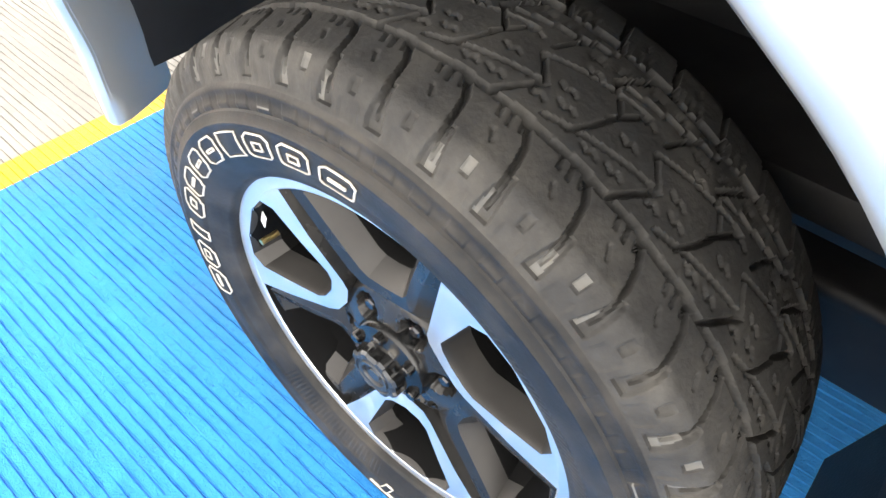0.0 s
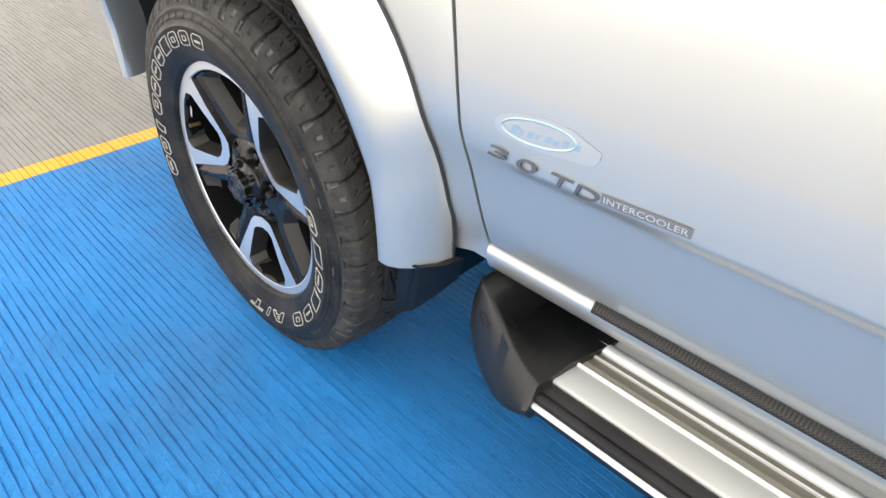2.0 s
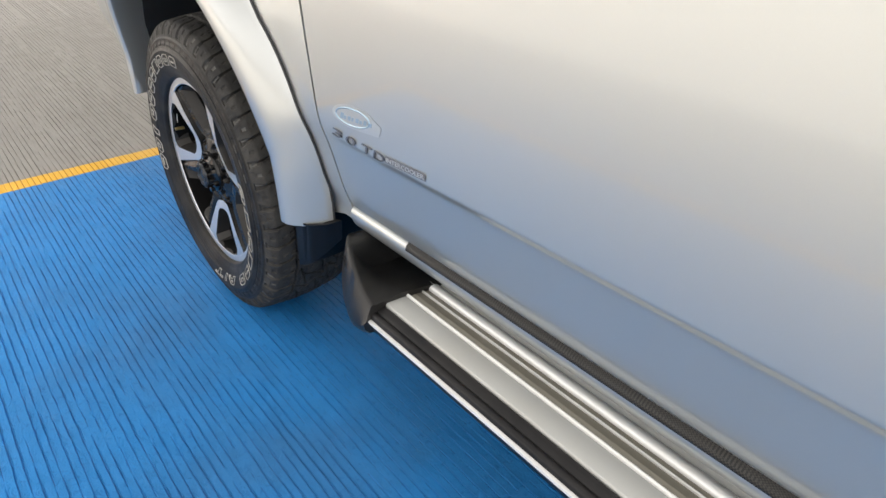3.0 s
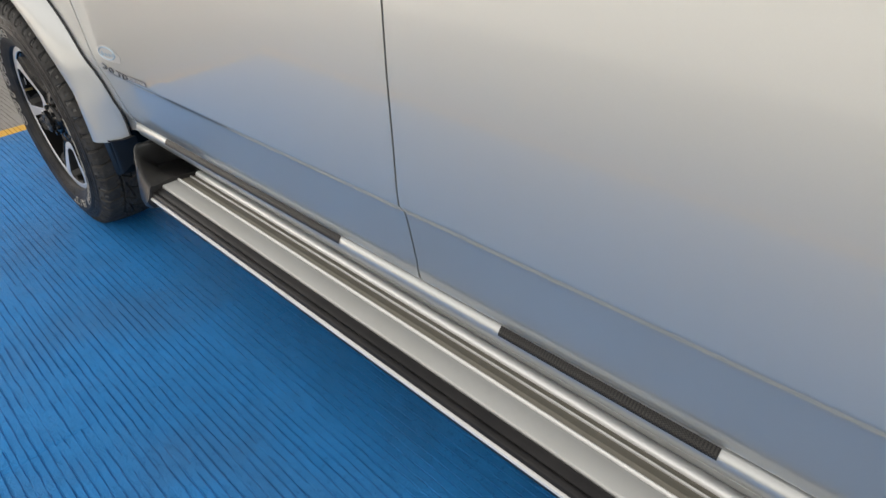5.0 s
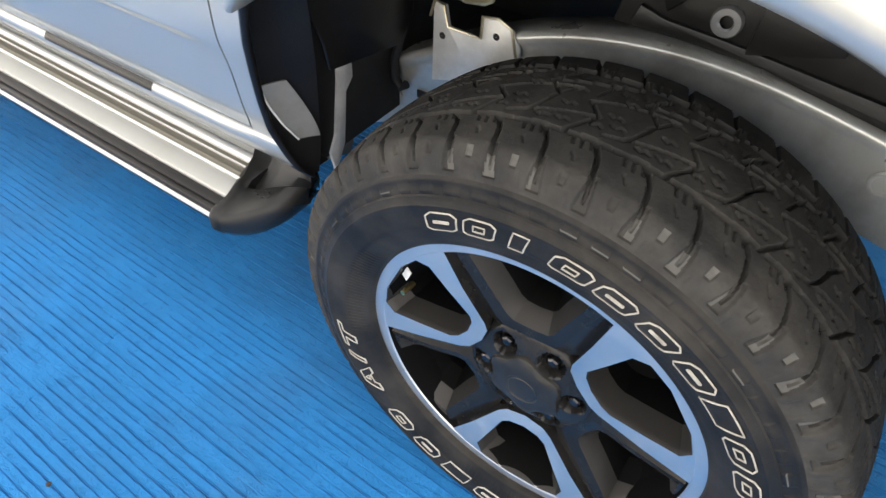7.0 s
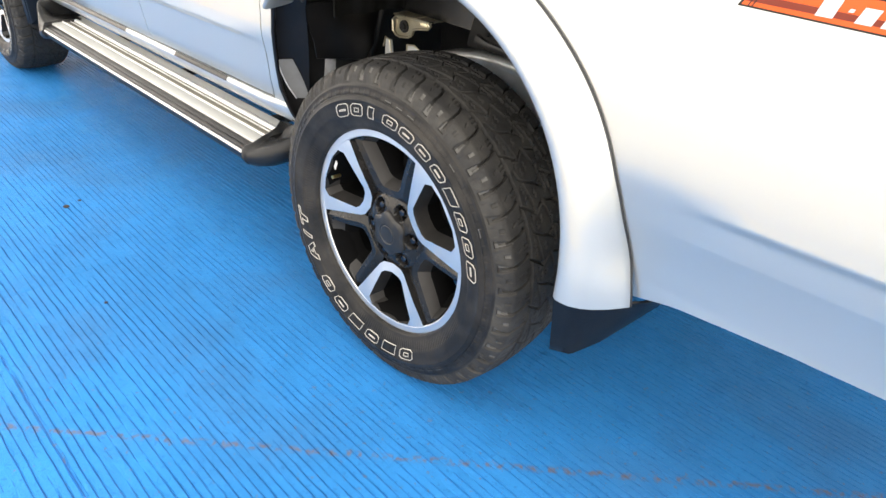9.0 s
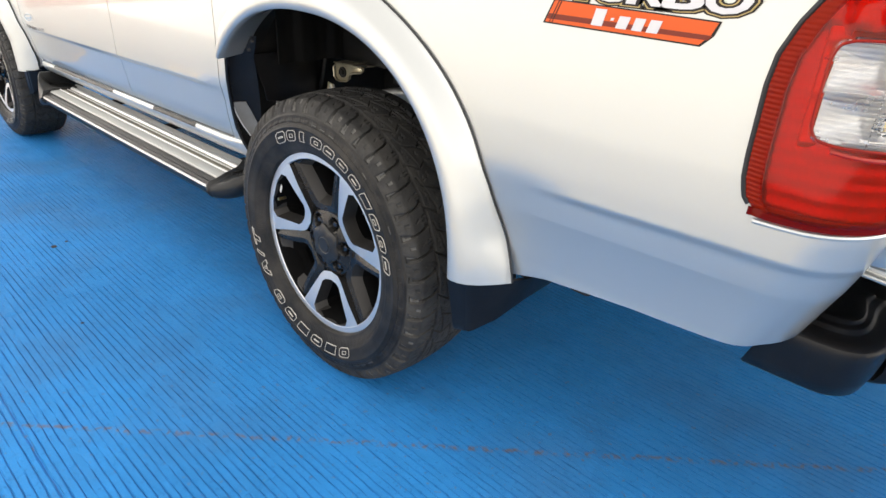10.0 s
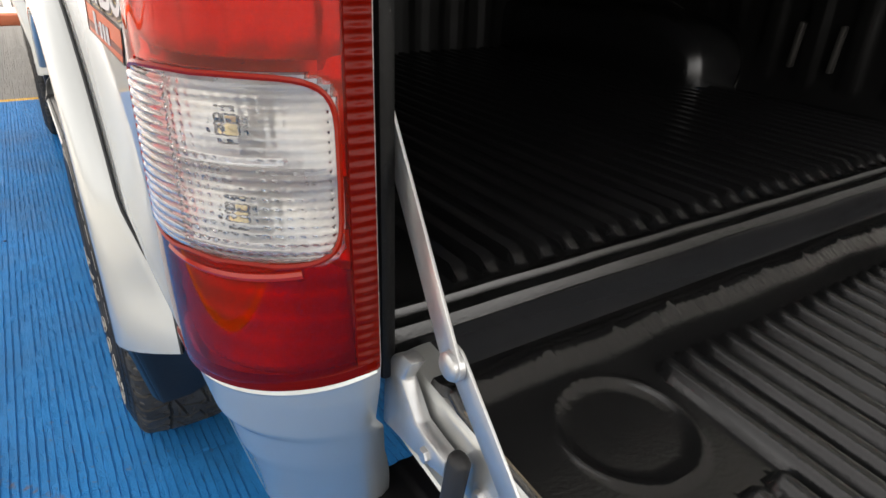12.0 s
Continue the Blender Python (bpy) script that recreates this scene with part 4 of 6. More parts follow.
def tread_cuts():
    """The cuts of one tread period, two lugs long: points (share of the period, metres across), half-width and depth."""
    cuts = []
    for side in (0, 1):
        def put(points, half, deep):
            cuts.append(([(p, y) if side == 0 else (0.31 - p, 0.2645 - y) for p, y in points], half, deep))

        put([(0.0, 0.0715), (0.25, 0.0745), (0.5, 0.0715), (0.75, 0.0745), (1.0, 0.0715)], 0.0022, 0.0090)
        for k in (0.0, 0.5):
            put([(k - 0.02, 0.016), (k + 0.03, 0.042), (k + 0.07, 0.056), (k + 0.16, 0.071)], 0.0016, 0.0075)
            for q, long in ((0.13, 0.008), (0.22, 0.011), (0.31, 0.009)):
                put([(k + q + 0.06, 0.070), (k + q + 0.03, 0.070 - long)], 0.0006, 0.0030)
            put([(k + 0.24, 0.042), (k + 0.29, 0.050)], 0.0005, 0.0020)
        put([(0.02, 0.0720), (-0.20, 0.108), (0.05, 0.1030), (0.36, 0.0950), (0.66, 0.0845)], 0.0015, 0.0070)
        put([(0.48, 0.0890), (0.40, 0.104), (0.34, 0.1215)], 0.0012, 0.0055)
        put([(-0.02, 0.1310), (-0.10, 0.1200), (-0.20, 0.108)], 0.0012, 0.0055)
        for p, y in ((0.02, 0.088), (0.22, 0.086), (0.52, 0.101), (0.72, 0.094), (0.60, 0.115), (0.08, 0.116)):
            put([(p, y), (p + 0.05, y + 0.004), (p + 0.08, y - 0.001), (p + 0.14, y + 0.003)], 0.0005, 0.0022)
    cuts.append(([(0.36, 0.1215), (0.18, 0.152), (0.40, 0.1480), (0.70, 0.1410), (0.98, 0.1310)], 0.0015, 0.0070))
    return cuts


def build_tyre(per, crown_near, crown_far):
    """A tyre with blocky shoulder lugs and a zigzag tread; per: steps round it in one tread period."""
    sect = np.array(tyre_section())
    wide, periods = 0.2645, LUGS // 2
    n, length = per * periods, 2 * math.pi * TYRE_R / periods
    q0 = np.linspace(0, 1, 16)[:-1]
    fr, fy = 0.3500 + 0.0335 * (1 - (1 - q0) ** 1.7), 0.0105 + 0.0235 * q0 ** 1.5
    yc = np.concatenate([np.linspace(0.034, 0.160, crown_near), np.linspace(0.163, wide - 0.034, crown_far)])
    q1 = 1 - np.abs(yc - wide / 2) / (wide / 2 - 0.034)
    rc = 0.3835 + (TYRE_R - 0.3835) * (1 - (1 - q1) ** 2)
    r0, y0 = np.concatenate([fr, rc, fr[::-1]]), np.concatenate([fy, yc, wide - fy[::-1]])
    p = (np.arange(per) + 0.5) / per
    D = np.zeros((per, len(y0)))
    for points, half, deep in tread_cuts():
        half = max(half, 0.0009)
        for (pa, ya), (pb, yb) in zip(points, points[1:]):
            cols = np.where((y0 > min(ya, yb) - 0.005) & (y0 < max(ya, yb) + 0.005))[0]
            for shift in (-1, 0, 1):
                ax, bx = (pa + shift) * length, (pb + shift) * length
                X, Y = (p * length)[:, None], y0[cols][None]
                k = np.clip(((X - ax) * (bx - ax) + (Y - ya) * (yb - ya)) / ((bx - ax) ** 2 + (yb - ya) ** 2), 0, 1)
                away = np.hypot(X - ax - k * (bx - ax), Y - ya - k * (yb - ya))
                D[:, cols] = np.maximum(D[:, cols], deep * np.clip(1 - (away - half) / 0.0011, 0, 1))
    # the shoulder's flank: tapering notches between the lugs, and a square pit in each lug
    pits = np.zeros_like(D)
    for c, q in list(enumerate(q0)) + [(len(y0) - 1 - c, q) for c, q in enumerate(q0)]:
        off = 0.0 if c < len(q0) else 0.33
        near = np.abs((p - off + 0.27) % 0.5 - 0.25) * length
        D[:, c] = np.maximum(D[:, c], 0.0042 * np.clip((0.0105 - 0.0070 * q - near) / 0.0022, 0, 1) * (q > 0.08))
        mid = np.abs((p - off + 0.02) % 0.5 - 0.25) * length
        pit = np.clip((0.0045 - mid) / 0.0012, 0, 1) * (0.42 < q < 0.72)
        D[:, c] = np.maximum(D[:, c], 0.0024 * pit)
        D[:, c] = np.maximum(D[:, c], 0.0014 * np.clip((0.011 - mid) / 0.0012, 0, 1) * (q < 0.30) * (q > 0.05))
        pits[:, c] = np.maximum(np.clip(pit, 0, 1), (near < 0.008 - 0.007 * q) * (0.1 < q < 0.6))
    rng = np.random.default_rng(5)
    d = np.tile(D, (periods, 1)) + rng.normal(0, 0.00010, (n, len(y0)))
    pits = np.tile(pits, (periods, 1))
    lean = np.concatenate([np.full(len(q0), 0.6), np.zeros(len(yc)), np.full(len(q0), -0.6)])
    R, Y = r0[None] - d * (1 - 0.35 * np.abs(lean)), y0[None] + d * lean
    back = sect[::-1][::4]
    R = np.concatenate([np.broadcast_to(sect[:, 0], (n, len(sect))), R, np.broadcast_to(back[:, 0], (n, len(back)))], 1)
    Y = np.concatenate([np.broadcast_to(sect[:, 1], (n, len(sect))), Y, np.broadcast_to(wide - back[:, 1], (n, len(back)))], 1).copy()
    th = np.arange(n) / n
    dash = ((th * 62) % 1.0 > 0.45)[:, None]
    Y[:, 18:20] -= 0.0014 * dash
    # fine radial ribs beside the bead, over two stretches of the flank
    rib = np.sin(2 * math.pi * th * 240)[:, None] * ((np.abs(th - 0.83) < 0.12) | (np.abs(th - 0.47) < 0.06))[:, None]
    Y[:, 5:9] += 0.0005 * rib
    m, a, ang = R.shape[1], len(sect), 2 * math.pi * th[:, None]
    P = np.stack([R * np.cos(ang), Y, R * np.sin(ang)], -1)
    I, J = np.meshgrid(np.arange(n), np.arange(m - 1), indexing="ij")
    I1 = (I + 1) % n
    F = np.stack([I * m + J + 1, I1 * m + J + 1, I1 * m + J, I * m + J], -1).reshape(-1, 4)
    idx = np.zeros((n, m - 1), int)
    idx[:, :a - 1], idx[:, m - len(back):] = 1, 1
    worn = rng.uniform(0, 1, LUGS + 1)[(th * LUGS).astype(int)]
    idx[:, a:a + pits.shape[1] - 1][(pits[:, :-1] > 0.5) & (worn > 0.55)[:, None]] = 2
    faded = rng.uniform(0, 1, 63)[(th * 62).astype(int)]
    idx[:, 18][dash[:, 0] & (faded > 0.6)] = 2
    me = bpy.data.meshes.new("tyre")
    me.from_pydata(P.reshape(-1, 3).tolist(), [], F.tolist())
    for m_ in (TREAD, WALL, DASH):
        me.materials.append(m_)
    me.polygons.foreach_set("material_index", idx.ravel().astype(np.int32))
    me.polygons.foreach_set("use_smooth", np.ones(len(F), bool))
    me.set_sharp_from_angle(angle=radians(40))
    return me


WALL = mat("black_tyre_sidewall", (0.013, 0.013, 0.0132), 0.45, spec=0.2, vary=0.3, scale=30, bump=0.0003, bump_scale=300, dirt=(0.075, 0.066, 0.055), dirt_amount=0.5, dirt_scale=9)
TYRE_MESH, FAR_TYRE_MESH = build_tyre(84, 72, 16), build_tyre(16, 20, 10)
RIM_Y = 0.022


def pol(u, v, turn):
    """A place in the wheel's plane from radial and sidewise distances on an axis turned so many degrees."""
    c, s = math.cos(radians(turn)), math.sin(radians(turn))
    return u * c - v * s, u * s + v * c


def mesh_of(V, F, material, angle=40, idx=None):
    ob = link("piece", V, F, material, None, "", angle, idx)
    me = ob.data
    bpy.data.objects.remove(ob)
    return me


def rim_depth(r):
    return RIM_Y + 0.0055 + 0.020 * max(0.0, (0.232 - r) / 0.15) ** 1.3


def on_rim(u, v, dy=0.0, turn=0.0):
    x, z = pol(u, v, turn)
    return (x, rim_depth(math.hypot(u, v)) + dy, z)


def ring_loops(rings):
    m = len(rings[0])
    fs = [(a * m + k, a * m + (k + 1) % m, (a + 1) * m + (k + 1) % m, (a + 1) * m + k) for a in range(len(rings) - 1) for k in range(m)]
    return [p for ring in rings for p in ring], fs


def build_barrel():
    """The polished lip and the barrel behind it, coloured near-black for its shade."""
    prof = [(0.2485, RIM_Y + 0.014), (0.2492, RIM_Y + 0.0062), (0.2485, RIM_Y + 0.0046), (0.2470, RIM_Y + 0.0043), (0.2440, RIM_Y + 0.0048), (0.2330, RIM_Y + 0.0050), (0.2305, RIM_Y + 0.007),
            (0.226, RIM_Y + 0.016), (0.214, RIM_Y + 0.06), (0.205, RIM_Y + 0.10), (0.205, 0.22), (0.235, 0.23), (0.2465, 0.236)]
    V, F = lathe(prof, 144)
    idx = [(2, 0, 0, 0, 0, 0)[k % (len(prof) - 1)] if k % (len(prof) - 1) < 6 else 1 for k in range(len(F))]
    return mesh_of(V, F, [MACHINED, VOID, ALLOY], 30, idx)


def build_frame():
    """One polished frame round its pocket, with dark walls; the deepest are coloured as shade."""
    V, F, I = [], [], []

    def add(vs, fs, i):
        b = len(V)
        V.extend(vs)
        F.extend(tuple(b + k for k in f) for f in fs)
        I.extend([i] * len(fs))

    arc = [(0.2385 * math.cos(radians(q)), 0.2385 * math.sin(radians(q))) for q in (32, 26, 17, 8, 0, -8, -17, -26, -32)]
    outer = [(0.150, 0.0835), (0.098, 0.043), (0.088, 0.030), (0.083, 0.0), (0.088, -0.030), (0.098, -0.043), (0.150, -0.0835)]
    pocket = [(0.2295, 0.033), (0.2190, 0.0675), (0.200, 0.0755), (0.118, 0.036), (0.110, 0.024), (0.106, 0.0), (0.110, -0.024), (0.118, -0.036), (0.200, -0.0755), (0.2190, -0.0675), (0.2295, -0.033)]
    O = [arc[2], arc[1], arc[0], outer[0], outer[1], outer[2], outer[3], outer[4], outer[5], outer[6], arc[8], arc[7], arc[6]]
    half = lambda p, q: ((p[0] + q[0]) / 2, (p[1] + q[1]) / 2)  # noqa: E731
    Pk = [pocket[0], pocket[1], pocket[2], half(pocket[2], pocket[3]), pocket[3], pocket[4], pocket[5], pocket[6], pocket[7], half(pocket[8], pocket[7]), pocket[8], pocket[9], pocket[10]]
    m = len(O)
    add([on_rim(*p) for p in O + Pk], [(a, a + 1, m + a + 1, m + a) for a in range(m - 1)], 0)
    add([on_rim(*p) for p in (arc[2], arc[3], arc[4], arc[5], arc[6], pocket[10], pocket[0])], [(0, 1, 2, 3, 4, 5, 6)], 0)

    def grow(q, dy):
        return [on_rim(0.165 + (u - 0.165) * q, v * q, dy) for u, v in Pk]

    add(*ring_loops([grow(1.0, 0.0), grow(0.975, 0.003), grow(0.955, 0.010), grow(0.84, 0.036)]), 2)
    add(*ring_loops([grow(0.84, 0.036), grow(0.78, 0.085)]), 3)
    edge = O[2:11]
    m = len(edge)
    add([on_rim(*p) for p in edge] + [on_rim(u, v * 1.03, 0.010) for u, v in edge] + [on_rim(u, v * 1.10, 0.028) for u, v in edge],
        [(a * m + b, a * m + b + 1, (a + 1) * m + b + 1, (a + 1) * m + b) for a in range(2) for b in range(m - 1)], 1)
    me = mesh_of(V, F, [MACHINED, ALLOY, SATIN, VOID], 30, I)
    return me


def build_twin_spoke():
    """The dark recessed spokes between two frames, round an open slot whose depth is coloured as shade."""
    L0 = [(0.2130, 0.114), (0.150, 0.086), (0.099, 0.068), (0.080, 0.052), (0.074, 0.0), (0.080, -0.052), (0.099, -0.068), (0.150, -0.086), (0.2130, -0.114), (0.2365, -0.05), (0.2415, 0.0), (0.2365, 0.05)]
    Lm = [(0.2110, 0.097), (0.151, 0.066), (0.108, 0.047), (0.094, 0.035), (0.090, 0.0), (0.094, -0.035), (0.108, -0.047), (0.151, -0.066), (0.2110, -0.097), (0.2290, -0.046), (0.2335, 0.0), (0.2290, 0.046)]
    L1 = [(0.2080, 0.079), (0.152, 0.050), (0.118, 0.034), (0.108, 0.025), (0.105, 0.0), (0.108, -0.025), (0.118, -0.034), (0.152, -0.050), (0.2080, -0.079), (0.2260, -0.042), (0.2305, 0.0), (0.2260, 0.042)]
    L2 = [(0.200, 0.060), (0.160, 0.038), (0.134, 0.026), (0.126, 0.018), (0.123, 0.0), (0.126, -0.018), (0.134, -0.026), (0.160, -0.038), (0.200, -0.060), (0.2190, -0.034), (0.2225, 0.0), (0.2190, 0.034)]
    L3 = [(0.165 + (u - 0.165) * 0.72, v * 0.68) for u, v in L2]
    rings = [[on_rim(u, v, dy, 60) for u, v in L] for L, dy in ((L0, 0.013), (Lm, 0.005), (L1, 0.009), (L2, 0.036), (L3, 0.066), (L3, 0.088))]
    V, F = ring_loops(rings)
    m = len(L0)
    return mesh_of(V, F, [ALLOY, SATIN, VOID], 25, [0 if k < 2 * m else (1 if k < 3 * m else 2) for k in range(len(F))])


def build_hub_plate():
    """The dark hub with six deep wells for the nuts."""
    n, rs = 144, np.array([0.100, 0.097, 0.093, 0.089, 0.086, 0.083, 0.080, 0.077, 0.074, 0.071, 0.068, 0.065, 0.062, 0.059, 0.056, 0.053, 0.050, 0.046, 0.044])
    V = []
    for k in range(n):
        q = 2 * math.pi * k / n
        for r in rs:
            near = min(math.hypot(r * math.cos(q) - 0.068 * math.cos(radians(60 * j + 30)), r * math.sin(q) - 0.068 * math.sin(radians(60 * j + 30))) for j in range(6))
            y = float(np.interp(r, [0.050, 0.066, 0.088, 0.094, 0.100], [0.020, 0.023, 0.030, 0.033, 0.045])) + 0.020 * min(1.0, max(0.0, (0.0185 - near) / 0.0035))
            V.append((r * math.cos(q), y + RIM_Y, r * math.sin(q)))
    return mesh_of(V, grid_faces(n, len(rs), 0, True), ALLOY, 35)


def build_well_shade():
    # A black ring round the nut, painted as the shade in its well.
    V, F = lathe([(0.0125, -0.0010), (0.0150, -0.0016), (0.0172, -0.0010)], 24)
    return mesh_of(V, F, SEAM)


def build_cap_rear():
    """A plain moulded cap with a rim that dips round each nut."""
    n, V = 144, []
    prof = [(0.0005, 0.010), (0.020, 0.0102), (0.0215, 0.0114), (0.0235, 0.0114), (0.0255, 0.0100), (0.040, 0.0120), (0.85, 0.0135), (0.95, 0.0165), (1.0, 0.024), (1.0, 0.040)]
    for k in range(n):
        q = 2 * math.pi * k / n
        edge = 0.0550 + 0.0040 * math.cos(6 * q)
        for r, y in prof:
            r = r if r < 0.1 else r * edge
            V.append((r * math.cos(q), y + RIM_Y, r * math.sin(q)))
    return mesh_of(V, grid_faces(n, len(prof), 0, True), CAPBLACK, 35)


def build_cap_front():
    """The front hub: a lobed grey dial that stands proud of a ring of black bolts."""
    n, V, F, I = 96, [], [], []
    prof = ((0.0005, 0.002), (0.009, 0.002), (0.0100, 0.0045), (0.0160, 0.0045), (0.0170, 0.001), (0.0215, 0.0), (0.0225, 0.003), (0.0255, 0.003), (0.0265, 0.0005), (0.0290, 0.0015), (0.0315, 0.005), (0.0325, 0.018), (0.040, 0.021), (0.052, 0.026), (0.055, 0.034), (0.056, 0.055))
    for k in range(n):
        q = 2 * math.pi * k / n
        lobe = 0.0040 * (math.cos(q * 8) > 0.3)
        for r, y in prof:
            r = r + lobe if 0.028 < r < 0.034 else r
            V.append((r * math.cos(q), y - 0.014 + RIM_Y, r * math.sin(q)))
    F = grid_faces(n, len(prof), 0, True)
    I = [1 if k % (len(prof) - 1) < 10 else 0 for k in range(len(F))]
    return mesh_of(V, F, [GLOSSBLACK, DIAL], 30, I)


def build_hub_bolt():
    V, F = lathe([(0.0005, 0.0), (0.0055, 0.0), (0.0072, 0.0015), (0.0075, 0.012)], 12)
    return mesh_of(V, F, GLOSSBLACK, 30)


def build_nut():
    V, F = lathe([(0.0005, 0.0), (0.0065, 0.0), (0.0085, 0.002), (0.0095, 0.006), (0.0095, 0.03)], 6)
    V2, F2 = lathe([(0.0125, 0.010), (0.0140, 0.006), (0.0165, 0.008), (0.0172, 0.016)], 24)
    return mesh_of(V + V2, F + [tuple(len(V) + i for i in f) for f in F2], NUT, 25)


RIM_MESH, FRAME_MESH, SPOKE_MESH, HUB_MESH, WELL_MESH = build_barrel(), build_frame(), build_twin_spoke(), build_hub_plate(), build_well_shade()
CAP_REAR, CAP_FRONT, NUT_MESH, HUB_BOLT = build_cap_rear(), build_cap_front(), build_nut(), build_hub_bolt()


def sidewall_y(r):
    rs, ys = zip(*[(a, b) for a, b in tyre_section()])
    return float(np.interp(r, rs, ys))


def bend(pts, start, r0, lift=0.0010):
    """Lays flat letter points (along, up, out) round the sidewall, clockwise from an angle in degrees."""
    out = []
    for x, y, z in pts:
        r = r0 + y
        a = radians(start) - x / 0.305
        out.append((r * math.cos(a), sidewall_y(r) - lift - z, r * math.sin(a)))
    return out


def block(width, height, slant, inner):
    """The outline of a slanted plain block, with a plain counter or bar in it."""
    def lean(p):
        return (p[0] + slant * p[1] / height, p[1], 0)

    w, h = width, height
    r = 0.18
    outer = [(w * r, 0), (w * (1 - r), 0), (w, h * r), (w, h * (1 - r)), (w * (1 - r), h), (w * r, h), (0, h * (1 - r)), (0, h * r)]
    rings = [outer if inner else [(0, 0), (w, 0), (w, h), (0, h)]]
    if inner == 1:
        rings = [outer, [(w * 0.32, h * 0.34), (w * 0.68, h * 0.34), (w * 0.68, h * 0.66), (w * 0.32, h * 0.66)]]
    elif inner == 2:
        rings = [outer, [(w * 0.25, h * 0.45), (w * 0.75, h * 0.45), (w * 0.75, h * 0.55), (w * 0.25, h * 0.55)]]
    V, F = [], []
    for ring in rings:
        fine = []
        for a, b in zip(ring, ring[1:] + ring[:1]):
            fine += [lean((a[0] + (b[0] - a[0]) * q / 3, a[1] + (b[1] - a[1]) * q / 3)) for q in range(3)]
        v, f = tube(fine, 0.00105, 5, closed=True)
        F += [tuple(len(V) + i for i in g) for g in f]
        V += v
    return V, F


def letter_meshes():
    made = []
    # eleven plain outlined blocks, then six, then the type in letters
    step = 10.1
    kinds = (2, 1, 0, 1, 2, 2, 2, 0, 1, 1, 2)
    for k in range(11):
        V, F = block(0.018 if k == 2 else 0.040 + 0.004 * (k in (0, 3)), 0.0265, 0.009, kinds[k])
        made.append((mesh_of(bend(V, 118 - k * step - (1.0 if k == 2 else 0.0), 0.2815), F, LETTER), "white-outlined raised block on the sidewall"))
    for k, kind in enumerate((1, 0, 2, 0, 2, 1)):
        V, F = block(0.048, 0.0265, 0.008, kind)
        made.append((mesh_of(bend(V, 299 - k * 12.6, 0.2815), F, LETTER), "white-outlined raised block on the sidewall"))
    strokes = {
        "A": [[(0.0, 0.0), (0.014, 0.028), (0.027, 0.028), (0.032, 0.0), (0.024, 0.0), (0.0225, 0.007), (0.0125, 0.007), (0.0095, 0.0)], [(0.0155, 0.0125), (0.0215, 0.0125), (0.0195, 0.022)]],
        "/": [[(0.038, 0.0), (0.0435, 0.0), (0.0545, 0.028), (0.049, 0.028)]],
        "T": [[(0.066, 0.0), (0.0745, 0.0), (0.081, 0.0205), (0.091, 0.0205), (0.0935, 0.028), (0.064, 0.028), (0.0615, 0.0205), (0.0725, 0.0205)]]}
    for ch in "A/T":
        V, F = [], []
        for ring in strokes[ch]:
            fine = []
            for p, q in zip(ring, ring[1:] + ring[:1]):
                fine += [((p[0] + (q[0] - p[0]) * k / 3) * 1.72, (p[1] + (q[1] - p[1]) * k / 3) * 0.88, 0) for k in range(3)]
            v, f = tube(fine, 0.00105, 5, closed=True)
            F += [tuple(len(V) + i for i in g) for g in f]
            V += v
        made.append((mesh_of(bend(V, 218, 0.2825), F, LETTER), "white-outlined raised letter"))
    return made


LETTERS = letter_meshes()


def child(name, me, parent, label="", m=None):
    o = new(name, me)
    o.parent = parent
    if m is not None:
        o.matrix_basis = m
    if label:
        o["label"] = label
    return o


